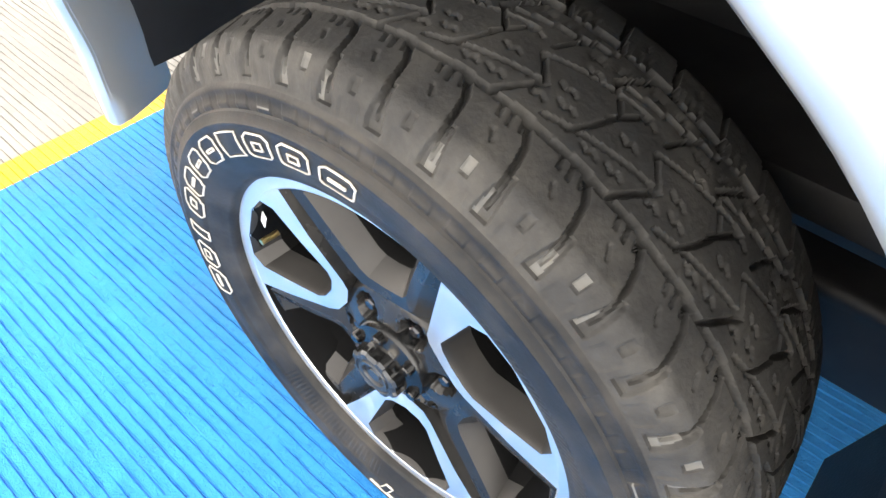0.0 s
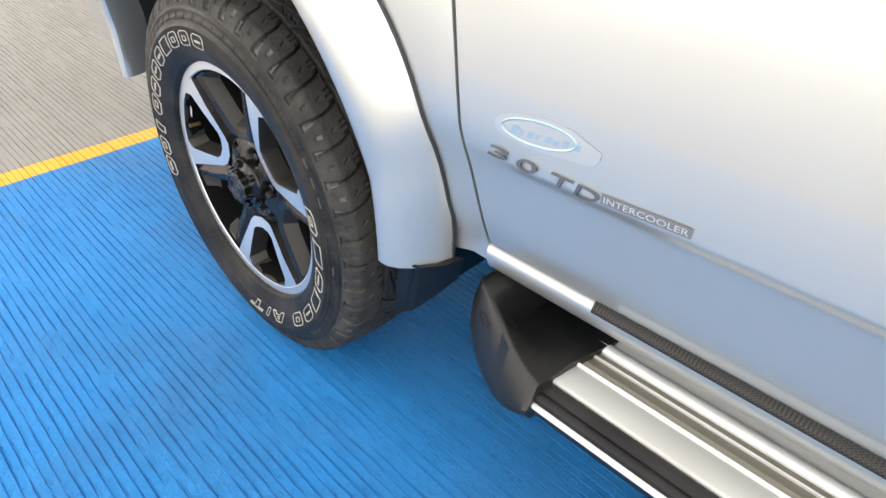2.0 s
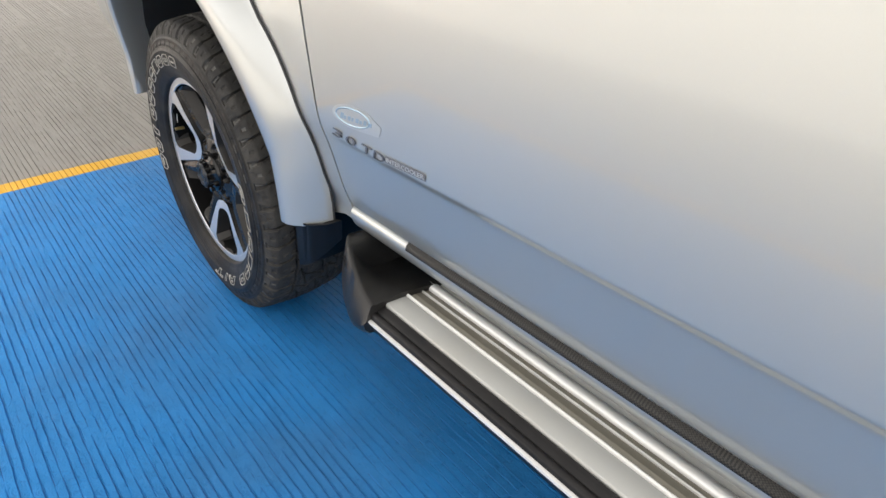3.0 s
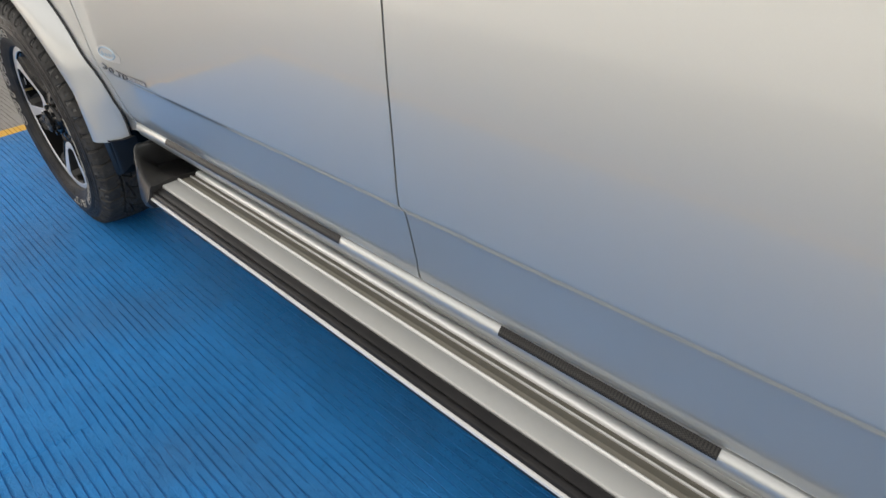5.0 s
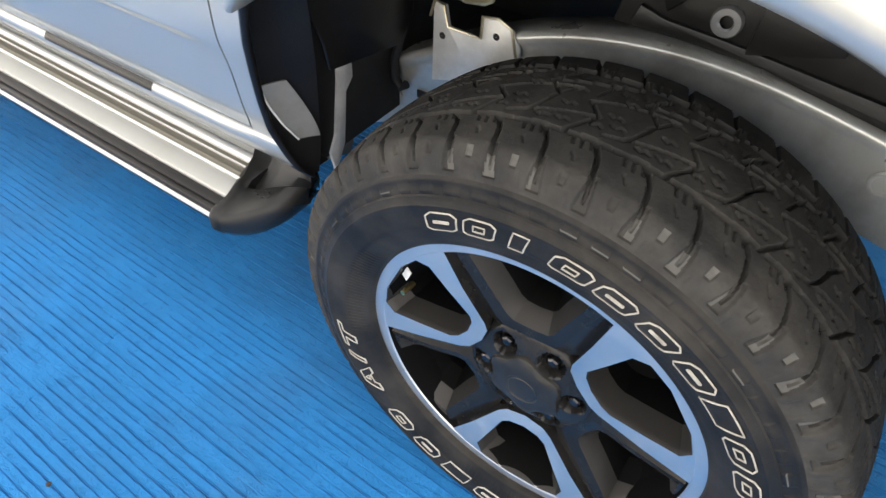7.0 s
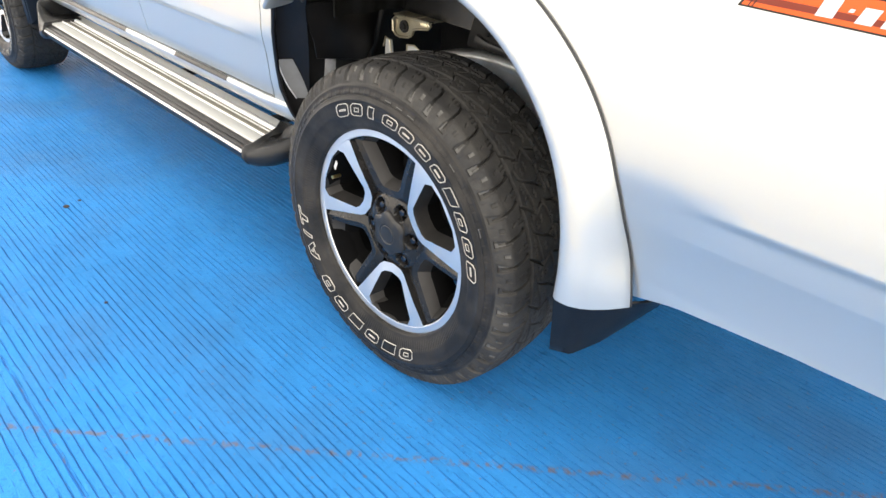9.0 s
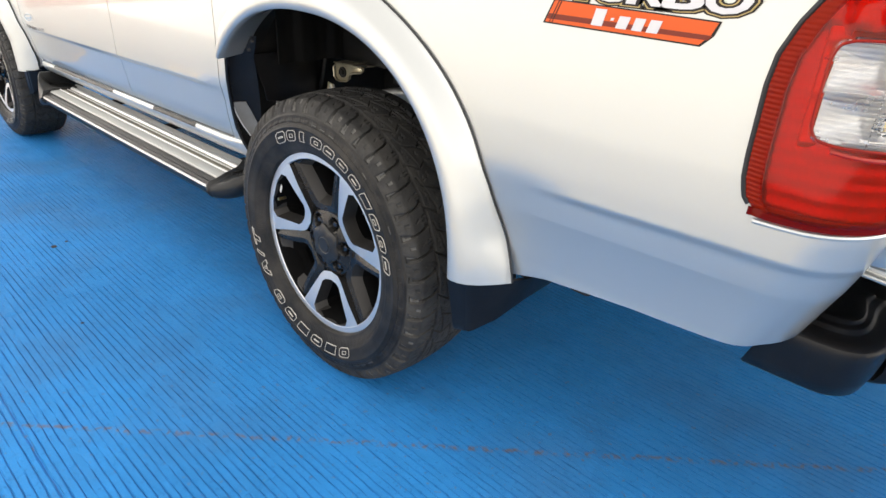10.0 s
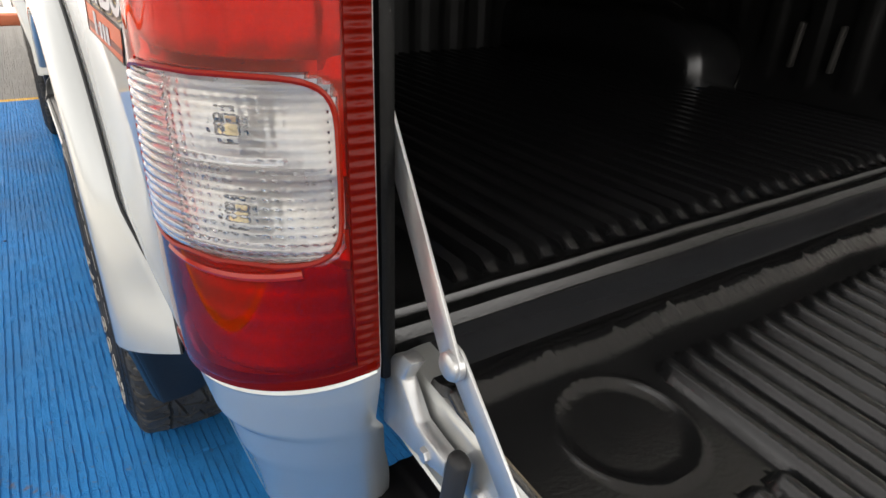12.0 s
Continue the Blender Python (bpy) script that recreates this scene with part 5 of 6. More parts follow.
def build_wheel(x, axis, text, front, far, size):
    base = Matrix.Translation((x, 2 * MID if far else 0.0, HUB_Z + (-0.004 if front else 0.004))) @ (Matrix.Rotation(math.pi, 4, "Z") if far else Matrix()) @ Matrix.Scale(size, 4)
    w = child("wheel", RIM_MESH, truck, "six-spoke black and machined alloy wheel", base @ Matrix.Rotation(radians(-axis), 4, "Y"))
    child("tyre", FAR_TYRE_MESH if far else TYRE_MESH, w, "dusty black all-terrain tyre", Matrix.Rotation(radians(axis - text), 4, "Y"))
    child("centre_cap", CAP_FRONT if front else CAP_REAR, w, "black lobed wheel hub" if front else "black round centre cap")
    for k in range(3):
        child("polished_frame", FRAME_MESH, w, "machined alloy spoke frame", Matrix.Rotation(radians(-120 * k), 4, "Y"))
        child("twin_spoke", SPOKE_MESH, w, "black recessed twin spoke", Matrix.Rotation(radians(-120 * k), 4, "Y"))
    child("hub_plate", HUB_MESH, w)
    for k in range(6):
        a = radians(60 * k + 30)
        child("well_shade", WELL_MESH, w, "", Matrix.Translation((0.068 * math.cos(a), RIM_Y + 0.043, 0.068 * math.sin(a))))
        child("lug_nut", NUT_MESH, w, "", Matrix.Translation((0.068 * math.cos(a), RIM_Y + 0.028, 0.068 * math.sin(a))))
    for k in range(6 if front else 0):
        a = radians(60 * k)
        child("hub_bolt", HUB_BOLT, w, "black hub bolt", Matrix.Translation((0.045 * math.cos(a), RIM_Y + 0.001, 0.045 * math.sin(a))))
    for me, label in LETTERS:
        child("raised_letter", me, w, label, Matrix.Rotation(radians(axis - text), 4, "Y"))
    V, F = tube([(0.0, 0.0, 0.0), (0.0, -0.008, 0.0), (0.001, -0.016, 0.0), (0.001, -0.024, 0.0)], 0.0042, 8)
    child("valve", mesh_of(V, F, BRASS), w, "brass valve stem", Matrix.Translation((0.206, RIM_Y + 0.028, 0.014)))
    bm = bmesh.new()
    rbox(bm, (0.011, 0.0012, 0.022), Matrix.Translation((0.2195, RIM_Y + 0.016, -0.012)) @ Matrix.Rotation(0.3, 4, "Z"), 0)
    part("balance_label", bm, WHITE, w, "small white printed label")
    # The drum takes the shade colour too, so the openings stay black.
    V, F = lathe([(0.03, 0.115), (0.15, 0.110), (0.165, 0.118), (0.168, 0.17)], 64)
    child("brake_drum", mesh_of(V, F, VOID), w, "brake drum coloured near-black for the shade behind the spokes")
    return w


build_wheel(0.0, 159.0, 197 - 118, True, False, 0.985)
build_wheel(3.055, 156.0, 0, False, False, 1.03)
build_wheel(0.0, 20.0, 40, True, True, 0.985)
build_wheel(3.055, 75.0, 10, False, True, 1.03)


# ---- mudflaps, arch liners, chassis ----
def build_flap(name, top, foot):
    rows = []
    for v in np.linspace(0, 1, 10):
        rows.append([np.array(a) * (1 - v) + np.array(b) * v for a, b in zip(top, foot)])
    P = np.array(rows).transpose(1, 0, 2)
    k = np.linspace(0, 1, 28)
    Q = np.stack([np.stack([np.interp(k, np.linspace(0, 1, P.shape[0]), P[:, j, c]) for c in range(3)], -1) for j in range(P.shape[1])], 1)
    return sheet(name, Q, (0.012, 0.006, 0), FLAP, truck, "black moulded mudflap behind the wheel", angle=60)


f1 = build_flap("mudflap", [(0.462, 0.34, 0.455), (0.458, 0.10, 0.455), (0.461, 0.036, 0.450), (0.49, 0.040, 0.448), (0.512, 0.070, 0.449), (0.524, 0.098, 0.455)],
                [(0.43, 0.30, 0.315), (0.427, 0.12, 0.310), (0.434, 0.046, 0.318), (0.454, 0.054, 0.330), (0.478, 0.082, 0.360), (0.502, 0.108, 0.396)])
f2 = build_flap("mudflap", [(3.547, 0.040, 0.504), (3.545, 0.022, 0.504), (3.546, 0.004, 0.503), (3.585, 0.014, 0.503), (3.628, 0.075, 0.503), (3.672, 0.115, 0.515), (3.70, 0.20, 0.53)],
                [(3.545, 0.095, 0.365), (3.540, 0.070, 0.357), (3.542, 0.036, 0.357), (3.570, 0.043, 0.362), (3.602, 0.09, 0.388), (3.640, 0.15, 0.44), (3.665, 0.22, 0.47)])
mirror(f1)
mirror(f2)


def build_liner(w, grow, y0, y1, t0, t1, name):
    P = []
    for t in np.linspace(t0, t1, 40):
        a, b, e, bow = w["lip"]
        x, z = arch(w["cx"], w["z0"], a + grow, b + grow, e, bow, t)
        P.append([(x, y, z) for y in np.linspace(y0, y1, 6)])
    ob = sheet(name, np.array(P), (0, 0, 0.004), UNDER, truck, "black wheel arch liner")
    mirror(ob)
    return ob


build_liner(FRONT, 0.02, 0.085, 0.60, 0.0, math.pi * 0.97, "arch_liner")
build_liner(REAR, 0.055, 0.09, 0.18, -0.15, math.pi * 0.84, "arch_liner")


def wall_of(name, poly, y, thick, material, label=""):
    bm = bmesh.new()
    prism(bm, [(x, y, z) for x, z in poly], (0, thick, 0))
    return part(name, bm, material, truck, label)


# inner closing walls of the arches
wall_of("inner_arch_panel", [(-0.62, 0.3), (0.62, 0.3), (0.62, 1.0), (-0.62, 1.0)], 0.60, 0.01, UNDER)

# black dished guard in front of the rear wheel, with its grey pad and stay
GUARD_Z = [0.513, 0.535, 0.565, 0.61, 0.66, 0.713, 0.76, 0.825, 0.885]
GUARD_OUT = [(2.612, 0.100), (2.604, 0.082), (2.594, 0.072), (2.584, 0.060), (2.583, 0.054), (2.590, 0.046), (2.600, 0.038), (2.620, 0.030), (2.645, 0.062)]
GUARD_IN = [(2.617, 0.118), (2.617, 0.126), (2.618, 0.131), (2.622, 0.131), (2.630, 0.127), (2.640, 0.121), (2.648, 0.114), (2.660, 0.102), (2.690, 0.098)]


def guard_at(z, s, out=0.0):
    """A place on the guard's hollow face; s runs from its outer rim to its inner edge."""
    a, b = (np.array([np.interp(z, GUARD_Z, [p[c] for p in edge]) for c in (0, 1)]) for edge in (GUARD_OUT, GUARD_IN))
    p = a + (b - a) * s
    sink = 0.007 * math.sin(math.pi * min(1.0, max(0.0, s))) * min(1.0, (z - 0.50) / 0.08)
    return (p[0] - sink + out, p[1] + 0.2 * sink - 0.4 * out, z)


def build_guard():
    P = []
    for z in np.linspace(0.513, 0.885, 56):
        x, y, _ = guard_at(z, 0.0)
        row = [(x - 0.004, y + 0.050, z), (x - 0.005, y + 0.012, z), (x - 0.002, y + 0.002, z), (x + 0.004, y - 0.001, z), (x + 0.009, y + 0.002, z), (x + 0.010, y + 0.007, z)]
        P.append(row + [guard_at(z, q) for q in np.linspace(0.16, 1.0, 14)] + [guard_at(z, 1.0, -0.012)])
    return sheet("arch_guard", np.array(P), (-0.003, 0.002, 0), FLAP, truck, "black plastic guard at the front of the rear arch", angle=60)


build_guard()


def plate(name, x, poly, thick, material, label="", bevel=0.0015):
    """A flat pressing standing across the truck."""
    bm = bmesh.new()
    prism(bm, [(x, y, z) for y, z in poly], (thick, 0, 0), bevel)
    return part(name, bm, material, truck, label)


plate("cab_corner_plate", 2.574, [(0.185, 0.710), (0.305, 0.700), (0.296, 0.617), (0.266, 0.590), (0.250, 0.495), (0.235, 0.463), (0.185, 0.475)], 0.004, PADGREY, "grey steel cab corner behind the guard")
plate("guard_stay", 2.5880, [(0.209, 0.690), (0.242, 0.687), (0.240, 0.618), (0.222, 0.600), (0.207, 0.508), (0.179, 0.460), (0.170, 0.506), (0.186, 0.533), (0.204, 0.628)], 0.007, STAYGREY, "pale grey steel stay beside the guard", 0.0025)
plate("stay_wing", 2.5800, [(0.178, 0.690), (0.213, 0.680), (0.201, 0.575), (0.187, 0.530), (0.173, 0.569)], 0.004, PADGREY)
plate("arch_cover", 2.640, [(0.100, 0.830), (0.136, 0.730), (0.142, 0.690), (0.300, 0.664), (0.335, 0.700), (0.335, 0.830)], 0.006, FLAP, "black plastic cover above the stay", 0.003)
P = []
for v in np.linspace(0, 1, 14):
    z = 0.580 + 0.108 * v
    lo, hi = 0.10 + 0.42 * (1 - v) ** 1.6, 0.97 - 0.42 * v ** 1.3
    P.append([guard_at(z, lo + (hi - lo) * q, 0.004) for q in np.linspace(0, 1, 8)])
pad = sheet("guard_pad", np.array(P), (-0.003, 0, 0), PADGREY, truck, "grey pad on the guard", angle=50)
V, F = tube([guard_at(0.580 + 0.108 * v, 0.10 + 0.42 * (1 - v) ** 1.6, 0.0045) for v in np.linspace(0, 1, 12)], 0.0018, 8)
link("pad_rib", V, F, STAYGREY, pad)
for x, z in ((2.714, 0.856), (2.735, 0.881)):
    V, F = lathe([(0.0005, -0.002), (0.003, -0.002), (0.0045, 0.0), (0.005, 0.004)], 12)
    link("clip", [(a + x, b + 0.056, c + z) for a, b, c in V], F, SATIN, truck, "small dark clip inside the flare")


V, F = lathe([(0.0005, -0.006), (0.006, -0.0055), (0.0085, -0.003), (0.009, 0.0), (0.009, 0.004)], 18)
link("flare_screw", [(a * 0.8 + 2.632, b + 0.050, c * 0.8 + 0.914) for a, b, c in V], F, PALESTEEL, rear_flare, "round pale screw head")


def rail_z(x):
    return float(np.interp(x, [-0.9, 1.8, 2.4, 2.53, 2.60, 2.67, 2.74, 2.84, 2.95, 3.08, 3.2, 3.35, 3.6, 4.2], [0.42, 0.43, 0.45, 0.492, 0.530, 0.572, 0.620, 0.672, 0.702, 0.710, 0.705, 0.668, 0.625, 0.57]))


def build_rail(y):
    xs = np.linspace(-0.8, 4.18, 130)
    zc = np.array([rail_z(x) for x in xs])
    zc = np.convolve(np.pad(zc, 3, mode="edge"), np.ones(7) / 7, mode="valid")
    sec = [(-0.03, -0.05), (-0.033, -0.045), (-0.031, 0.030), (-0.035, 0.037), (-0.040, 0.044), (-0.0405, 0.051), (-0.036, 0.056), (-0.028, 0.057), (0.026, 0.056), (0.033, 0.048), (0.033, -0.048), (0.026, -0.055)]
    V = [(x, y + a, z + b * float(np.interp(x, [2.62, 2.86, 3.12, 3.30], [1.28, 1.0, 1.0, 1.0 if b > 0 else 1.55]))) for x, z in zip(xs, zc) for a, b in sec]
    n = len(sec)
    F = [(i * n + k, (i + 1) * n + k, (i + 1) * n + (k + 1) % n, i * n + (k + 1) % n) for i in range(len(xs) - 1) for k in range(n)]
    idx = [1 if xs[i] < 1.9 else 0 for i in range(len(xs) - 1) for k in range(n)] + [1, 0]
    return link("chassis_rail", V, F + [tuple(range(n)), tuple((len(xs) - 1) * n + k for k in range(n))], [RAIL, UNDER], truck, "grey painted steel chassis rail", angle=50, idx=idx)


rail = build_rail(0.395)
build_rail(2 * MID - 0.395)
bm = bmesh.new()
prism(bm, [(2.670, 0.352, 0.586), (2.755, 0.352, 0.612), (2.828, 0.352, 0.645), (2.830, 0.352, 0.690), (2.815, 0.352, 0.717), (2.790, 0.352, 0.727), (2.762, 0.352, 0.723), (2.763, 0.352, 0.690), (2.703, 0.352, 0.690), (2.696, 0.352, 0.723), (2.673, 0.352, 0.724)], (0, 0.006, 0), 0.0012)
V, F = lathe([(0.0005, -0.001), (0.012, -0.001), (0.0135, -0.003), (0.0165, -0.003), (0.018, 0.001)], 24)
link("rail_plug", [(a + PLUG[0], b + 0.361, c + PLUG[1]) for a, b, c in V], F, RAIL, rail, "round plug in the rail")
br = part("mount_bracket", bm, PALESTEEL, truck, "grey notched bracket welded to the rail")
for x, z in ((2.690, 0.672), (2.788, 0.700)):
    V, F = lathe([(0.0005, 0), (0.005, 0), (0.0058, 0.001)], 14)
    link("bracket_hole", [(a + x, b + 0.3508, c + z) for a, b, c in V], F, SEAM, br)
edge = [(2.668, 0.350, 0.700), (2.677, 0.349, 0.728), (2.694, 0.349, 0.724), (2.703, 0.349, 0.691), (2.762, 0.349, 0.691), (2.764, 0.349, 0.726), (2.792, 0.349, 0.730), (2.814, 0.350, 0.720), (2.827, 0.350, 0.672)]
V, F = tube(edge, 0.0024, 6)
link("bracket_flange", V, F, ZINC, br, "bright worn edge of the bracket")


def build_mount():
    """A stamped cup with a long arm, its rim turned out, and a bolt in the cup."""
    rim = [(2.703, 0.779), (2.706, 0.752), (2.716, 0.743), (2.732, 0.740), (2.765, 0.745), (2.777, 0.752), (2.783, 0.768), (2.800, 0.774), (2.838, 0.781), (2.844, 0.789), (2.838, 0.797), (2.790, 0.797), (2.745, 0.794), (2.715, 0.790)]
    bm = bmesh.new()
    prism(bm, [(x, 0.356, z) for x, z in rim], (0, 0.004, 0), 0.001)
    for x, wide in ((2.742, 0.084), (2.812, 0.058)):
        rbox(bm, (wide, 0.07, 0.004), pose(x, 0.388, 0.795, 0, -3, 0), 0.0015)
    bk = part("body_mount", bm, ZINC, truck, "yellow zinc-plated body mount")
    V, F = tube([(x, 0.351, z) for x, z in rim], 0.0034, 8, closed=True)
    link("mount_rim", V, F, ZINC, bk)
    bm = bmesh.new()
    bmesh.ops.create_cone(bm, cap_ends=True, segments=6, radius1=0.010, radius2=0.010, depth=0.014, matrix=pose(2.745, 0.352, 0.769, 90, 0, 0))
    bmesh.ops.create_cone(bm, cap_ends=True, segments=18, radius1=0.016, radius2=0.016, depth=0.004, matrix=pose(2.745, 0.354, 0.769, 90, 0, 0))
    part("bolt", bm, SATIN, bk, "dark bolt and washer")


build_mount()
bm = bmesh.new()
rbox(bm, (0.036, 0.004, 0.015), pose(2.650, 0.361, 0.542, 0, -2, 0), 0.0015)
part("rail_slot", bm, SEAM, rail)
# hose hanging beside the bracket
V, F = tube([(2.64, 0.37, 0.80), (2.628, 0.36, 0.72), (2.611, 0.350, 0.655), (2.595, 0.346, 0.60), (2.597, 0.346, 0.565), (2.608, 0.346, 0.551), (2.618, 0.348, 0.560)], 0.008, 10)
link("brake_hose", V, F, SEAM, truck, "black rubber hose loop")
# fuel filler shield and its washer above the rail
bm = bmesh.new()
prism(bm, [(2.95, 0.376, 0.765), (2.965, 0.376, 0.83), (3.00, 0.376, 0.90), (3.30, 0.376, 0.92), (3.46, 0.376, 0.86), (3.46, 0.376, 0.70), (3.30, 0.376, 0.725), (3.15, 0.376, 0.765)], (0, 0.012, 0), 0.004)
prism(bm, [(2.975, 0.368, 0.772), (2.985, 0.368, 0.80), (3.02, 0.368, 0.79), (3.10, 0.368, 0.785), (3.30, 0.368, 0.765), (3.40, 0.368, 0.735), (3.38, 0.368, 0.715), (3.15, 0.368, 0.765)], (0, 0.010, 0), 0.003)
prism(bm, [(3.00, 0.366, 0.835), (3.02, 0.366, 0.80), (3.055, 0.366, 0.835), (3.04, 0.366, 0.87), (3.005, 0.366, 0.87)], (0, 0.012, 0), 0.003)
prism(bm, [(3.125, 0.366, 0.775), (3.23, 0.366, 0.805), (3.22, 0.366, 0.86), (3.13, 0.366, 0.855)], (0, 0.012, 0), 0.003)
sh = part("splash_shield", bm, PLASTIC, truck, "black splash shield above the rail")
V, F = lathe([(0.008, 0.0), (0.010, -0.003), (0.0175, -0.003), (0.0195, 0.0), (0.0195, 0.006)], 28)
link("washer", [(a + 3.093, b + 0.369, c + 0.807) for a, b, c in V], F, STEEL, sh, "round steel washer")
V, F = tube([(2.70, 0.45, 0.84), (2.86, 0.44, 0.835), (2.95, 0.43, 0.85), (3.02, 0.43, 0.83)], 0.007, 8)
link("brake_pipe", V, F, SEAM, truck)
# Dark lengthwise sheet added inside the rail to close the underside.
wall_of("under_bed_screen", [(2.40, 0.40), (3.70, 0.52), (3.70, 0.796), (2.40, 0.796)], 0.66, 0.01, UNDER)
# leaf spring and axle
sp = None
for k in range(4):
    P = [[(x, y, 0.40 + (0.10 if x < 3.05 else -0.01) * ((x - 3.05) / 0.62) ** 2 - 0.011 * k) for y in (0.37, 0.43)] for x in np.linspace(3.05 - 0.62 + 0.11 * k, 3.05 + 0.62 - 0.11 * k, 24)]
    o = sheet("leaf_spring" if k == 0 else "leaf", np.array(P), (0, 0, -0.008), UNDER, truck if k == 0 else sp, "black steel leaf spring" if k == 0 else "")
    sp = sp or o
V, F = tube([(3.05, 0.2, HUB_Z), (3.05, 2 * MID - 0.2, HUB_Z)], 0.045, 20)
link("rear_axle", V, F, UNDER, truck, "black axle tube")
V, F = tube([(0.0, 0.2, HUB_Z), (0.0, 2 * MID - 0.2, HUB_Z)], 0.04, 16)
link("front_axle", V, F, UNDER, truck, "black axle tube")
bm = bmesh.new()
rbox(bm, (0.032, 0.09, 0.062), pose(3.505, 0.39, 0.388), 0.008)
rbox(bm, (0.06, 0.07, 0.16), pose(3.66, 0.40, 0.45), 0.008)
part("spring_shackle", bm, UNDER, truck, "black spring shackle")
bm = bmesh.new()
rbox(bm, (0.14, 0.03, 0.032), pose(2.605, 0.315, 0.398, 0, 6, 0), 0.006)
rbox(bm, (0.022, 0.03, 0.05), pose(2.622, 0.312, 0.415, 0, 0, 0), 0.006)
bmesh.ops.create_cone(bm, cap_ends=True, segments=14, radius1=0.017, radius2=0.015, depth=0.05, matrix=pose(2.668, 0.31, 0.388, 90, 0, 0))
part("spring_hanger", bm, VOID, truck, "black spring hanger ahead of the axle")
bm = bmesh.new()
rbox(bm, (3.2, 1.1, 0.05), pose(1.1, MID, 0.56), 0.01)
part("underbody", bm, UNDER, truck, "dark floor pan")


# ---- the bed, tailgate, bumper ----
BED_Z = 0.806
BX0, BX1, BY0, BY1 = 2.70, 4.145, 0.175, 2 * MID - 0.175


def build_bed():
    # ribbed floor of the liner
    ys, zs = [], []
    y = BY0
    k = 0
    while y < BY1:
        q = (y - 0.305) % 0.0422 / 0.0422
        inside = 0.30 < y < BY1 - 0.13
        h = 0.017 * min(1.0, max(0.0, (0.30 - abs(q - 0.5)) / 0.10)) if inside else 0.0
        ys.append(y)
        zs.append(BED_Z + h)
        y += 0.0042
    xs = [BX0, BX0 + 0.05, 3.1, 3.52, 3.56, 3.8, 4.0, 4.112, 4.122, 4.132, 4.138, BX1]
    P = np.zeros((len(xs), len(ys), 3))
    for i, x in enumerate(xs):
        f = float(np.interp(x, [4.112, 4.138], [1, 0]))
        P[i] = np.stack([np.full(len(ys), x), ys, BED_Z + (np.array(zs) - BED_Z) * f], -1)
    bed = sheet("bed_liner", P, (0, 0, -0.006), LINER, truck, "black ribbed plastic bed liner", angle=55, skip=lambda i, j: xs[i] < 3.51 and (ys[j] < 0.385 or ys[j] > 2 * MID - 0.385))
    # stepped rear sill of the liner
    prof = [(4.140, 0.0), (4.150, 0.001), (4.153, 0.010), (4.164, 0.012), (4.168, 0.004), (4.180, 0.003), (4.184, 0.012), (4.196, 0.012), (4.201, 0.000), (4.214, -0.002), (4.228, -0.006), (4.240, -0.010), (4.262, -0.012), (4.268, -0.030)]
    yy = np.linspace(BY0 + 0.01, BY1 - 0.01, 60)
    P = np.array([[(x, y, BED_Z + z + 0.0004 * math.sin(y * 40)) for x, z in prof] for y in yy])
    sheet("liner_sill", P, (0, 0, -0.006), LINER, bed, "stepped black rear edge of the liner", angle=40)
    # walls with upright ribs
    for y, way in ((BY0, 1), (BY1, -1)):
        xs = np.linspace(BX0, 4.20, 150)
        rib = 0.010 * np.clip((0.25 - np.abs((xs - 2.75) % 0.115 / 0.115 - 0.5)) / 0.08, 0, 1)

        def foot(x):
            c = min(1.0, abs(x - 3.05) / 0.5) ** (1 / 0.55)
            return BED_Z + 0.19 * math.sqrt(max(0.0, 1 - c * c)) ** 0.6

        P = np.array([[(x, y + way * (r * (0.0 if v < 0.1 or v > 0.8 else 1.0) + 0.02 * max(0, (0.86 - foot(x)) / 0.06) * max(0, 1 - v / 0.12)), foot(x) + (BED_TOP - foot(x)) * v) for v in (0, 0.04, 0.08, 0.11, 0.4, 0.78, 0.84, 1.0)] for x, r in zip(xs, rib)])
        sheet("liner_wall", P, (0, -0.006 * way, 0), LINERWALL, bed, "ribbed black liner wall", angle=50)
    xs = np.linspace(BY0 - 0.02, BY1 + 0.02, 120)
    P = np.array([[(BX0 + 0.008 * (math.sin(y * 55) > 0), y, z) for z in (BED_Z, 0.83, 1.0, BED_TOP)] for y in xs])
    sheet("liner_front", P, (-0.006, 0, 0), LINERWALL, bed, "black liner headboard")
    # wheel boxes
    for y, way in ((BY0, 1), (BY1, -1)):
        P = []
        for t in np.linspace(0, math.pi, 24):
            x, z = 3.05 + 0.50 * math.copysign(abs(math.cos(t)) ** 0.55, math.cos(t)), BED_Z + 0.20 * math.sin(t) ** 0.6
            P.append([(x, y, z), (x, y + way * 0.17, z), (3.05 + (x - 3.05) * 0.97, y + way * 0.20, BED_Z + (z - BED_Z) * 0.94), (3.05 + (x - 3.05) * 0.94, y + way * 0.212, BED_Z + (z - BED_Z) * 0.80), (3.05 + (x - 3.05) * 0.92, y + way * 0.216, BED_Z)])
        sheet("wheel_box", np.array(P), (0, -0.004 * way, -0.004), LINER, bed, "black moulded wheel box", angle=50)
    return bed


bed = build_bed()
for x in (3.695, 3.80):
    bm = bmesh.new()
    rbox(bm, (0.014, 0.020, 0.115), pose(x, 2 * MID - 0.190, 0.945, 0, 4, 0), 0.004)
    part("tie_down_hook", bm, CAST, bed, "small steel tie-down hook")
# Unseen cover, added to keep light off the inside of the bed.
bm = bmesh.new()
rbox(bm, (1.62, 1.70, 0.03), pose(3.42, MID, BED_TOP + 0.01), 0.008)
part("bed_shade", bm, LINER, truck, "unseen black cover added over the bed to shade it")
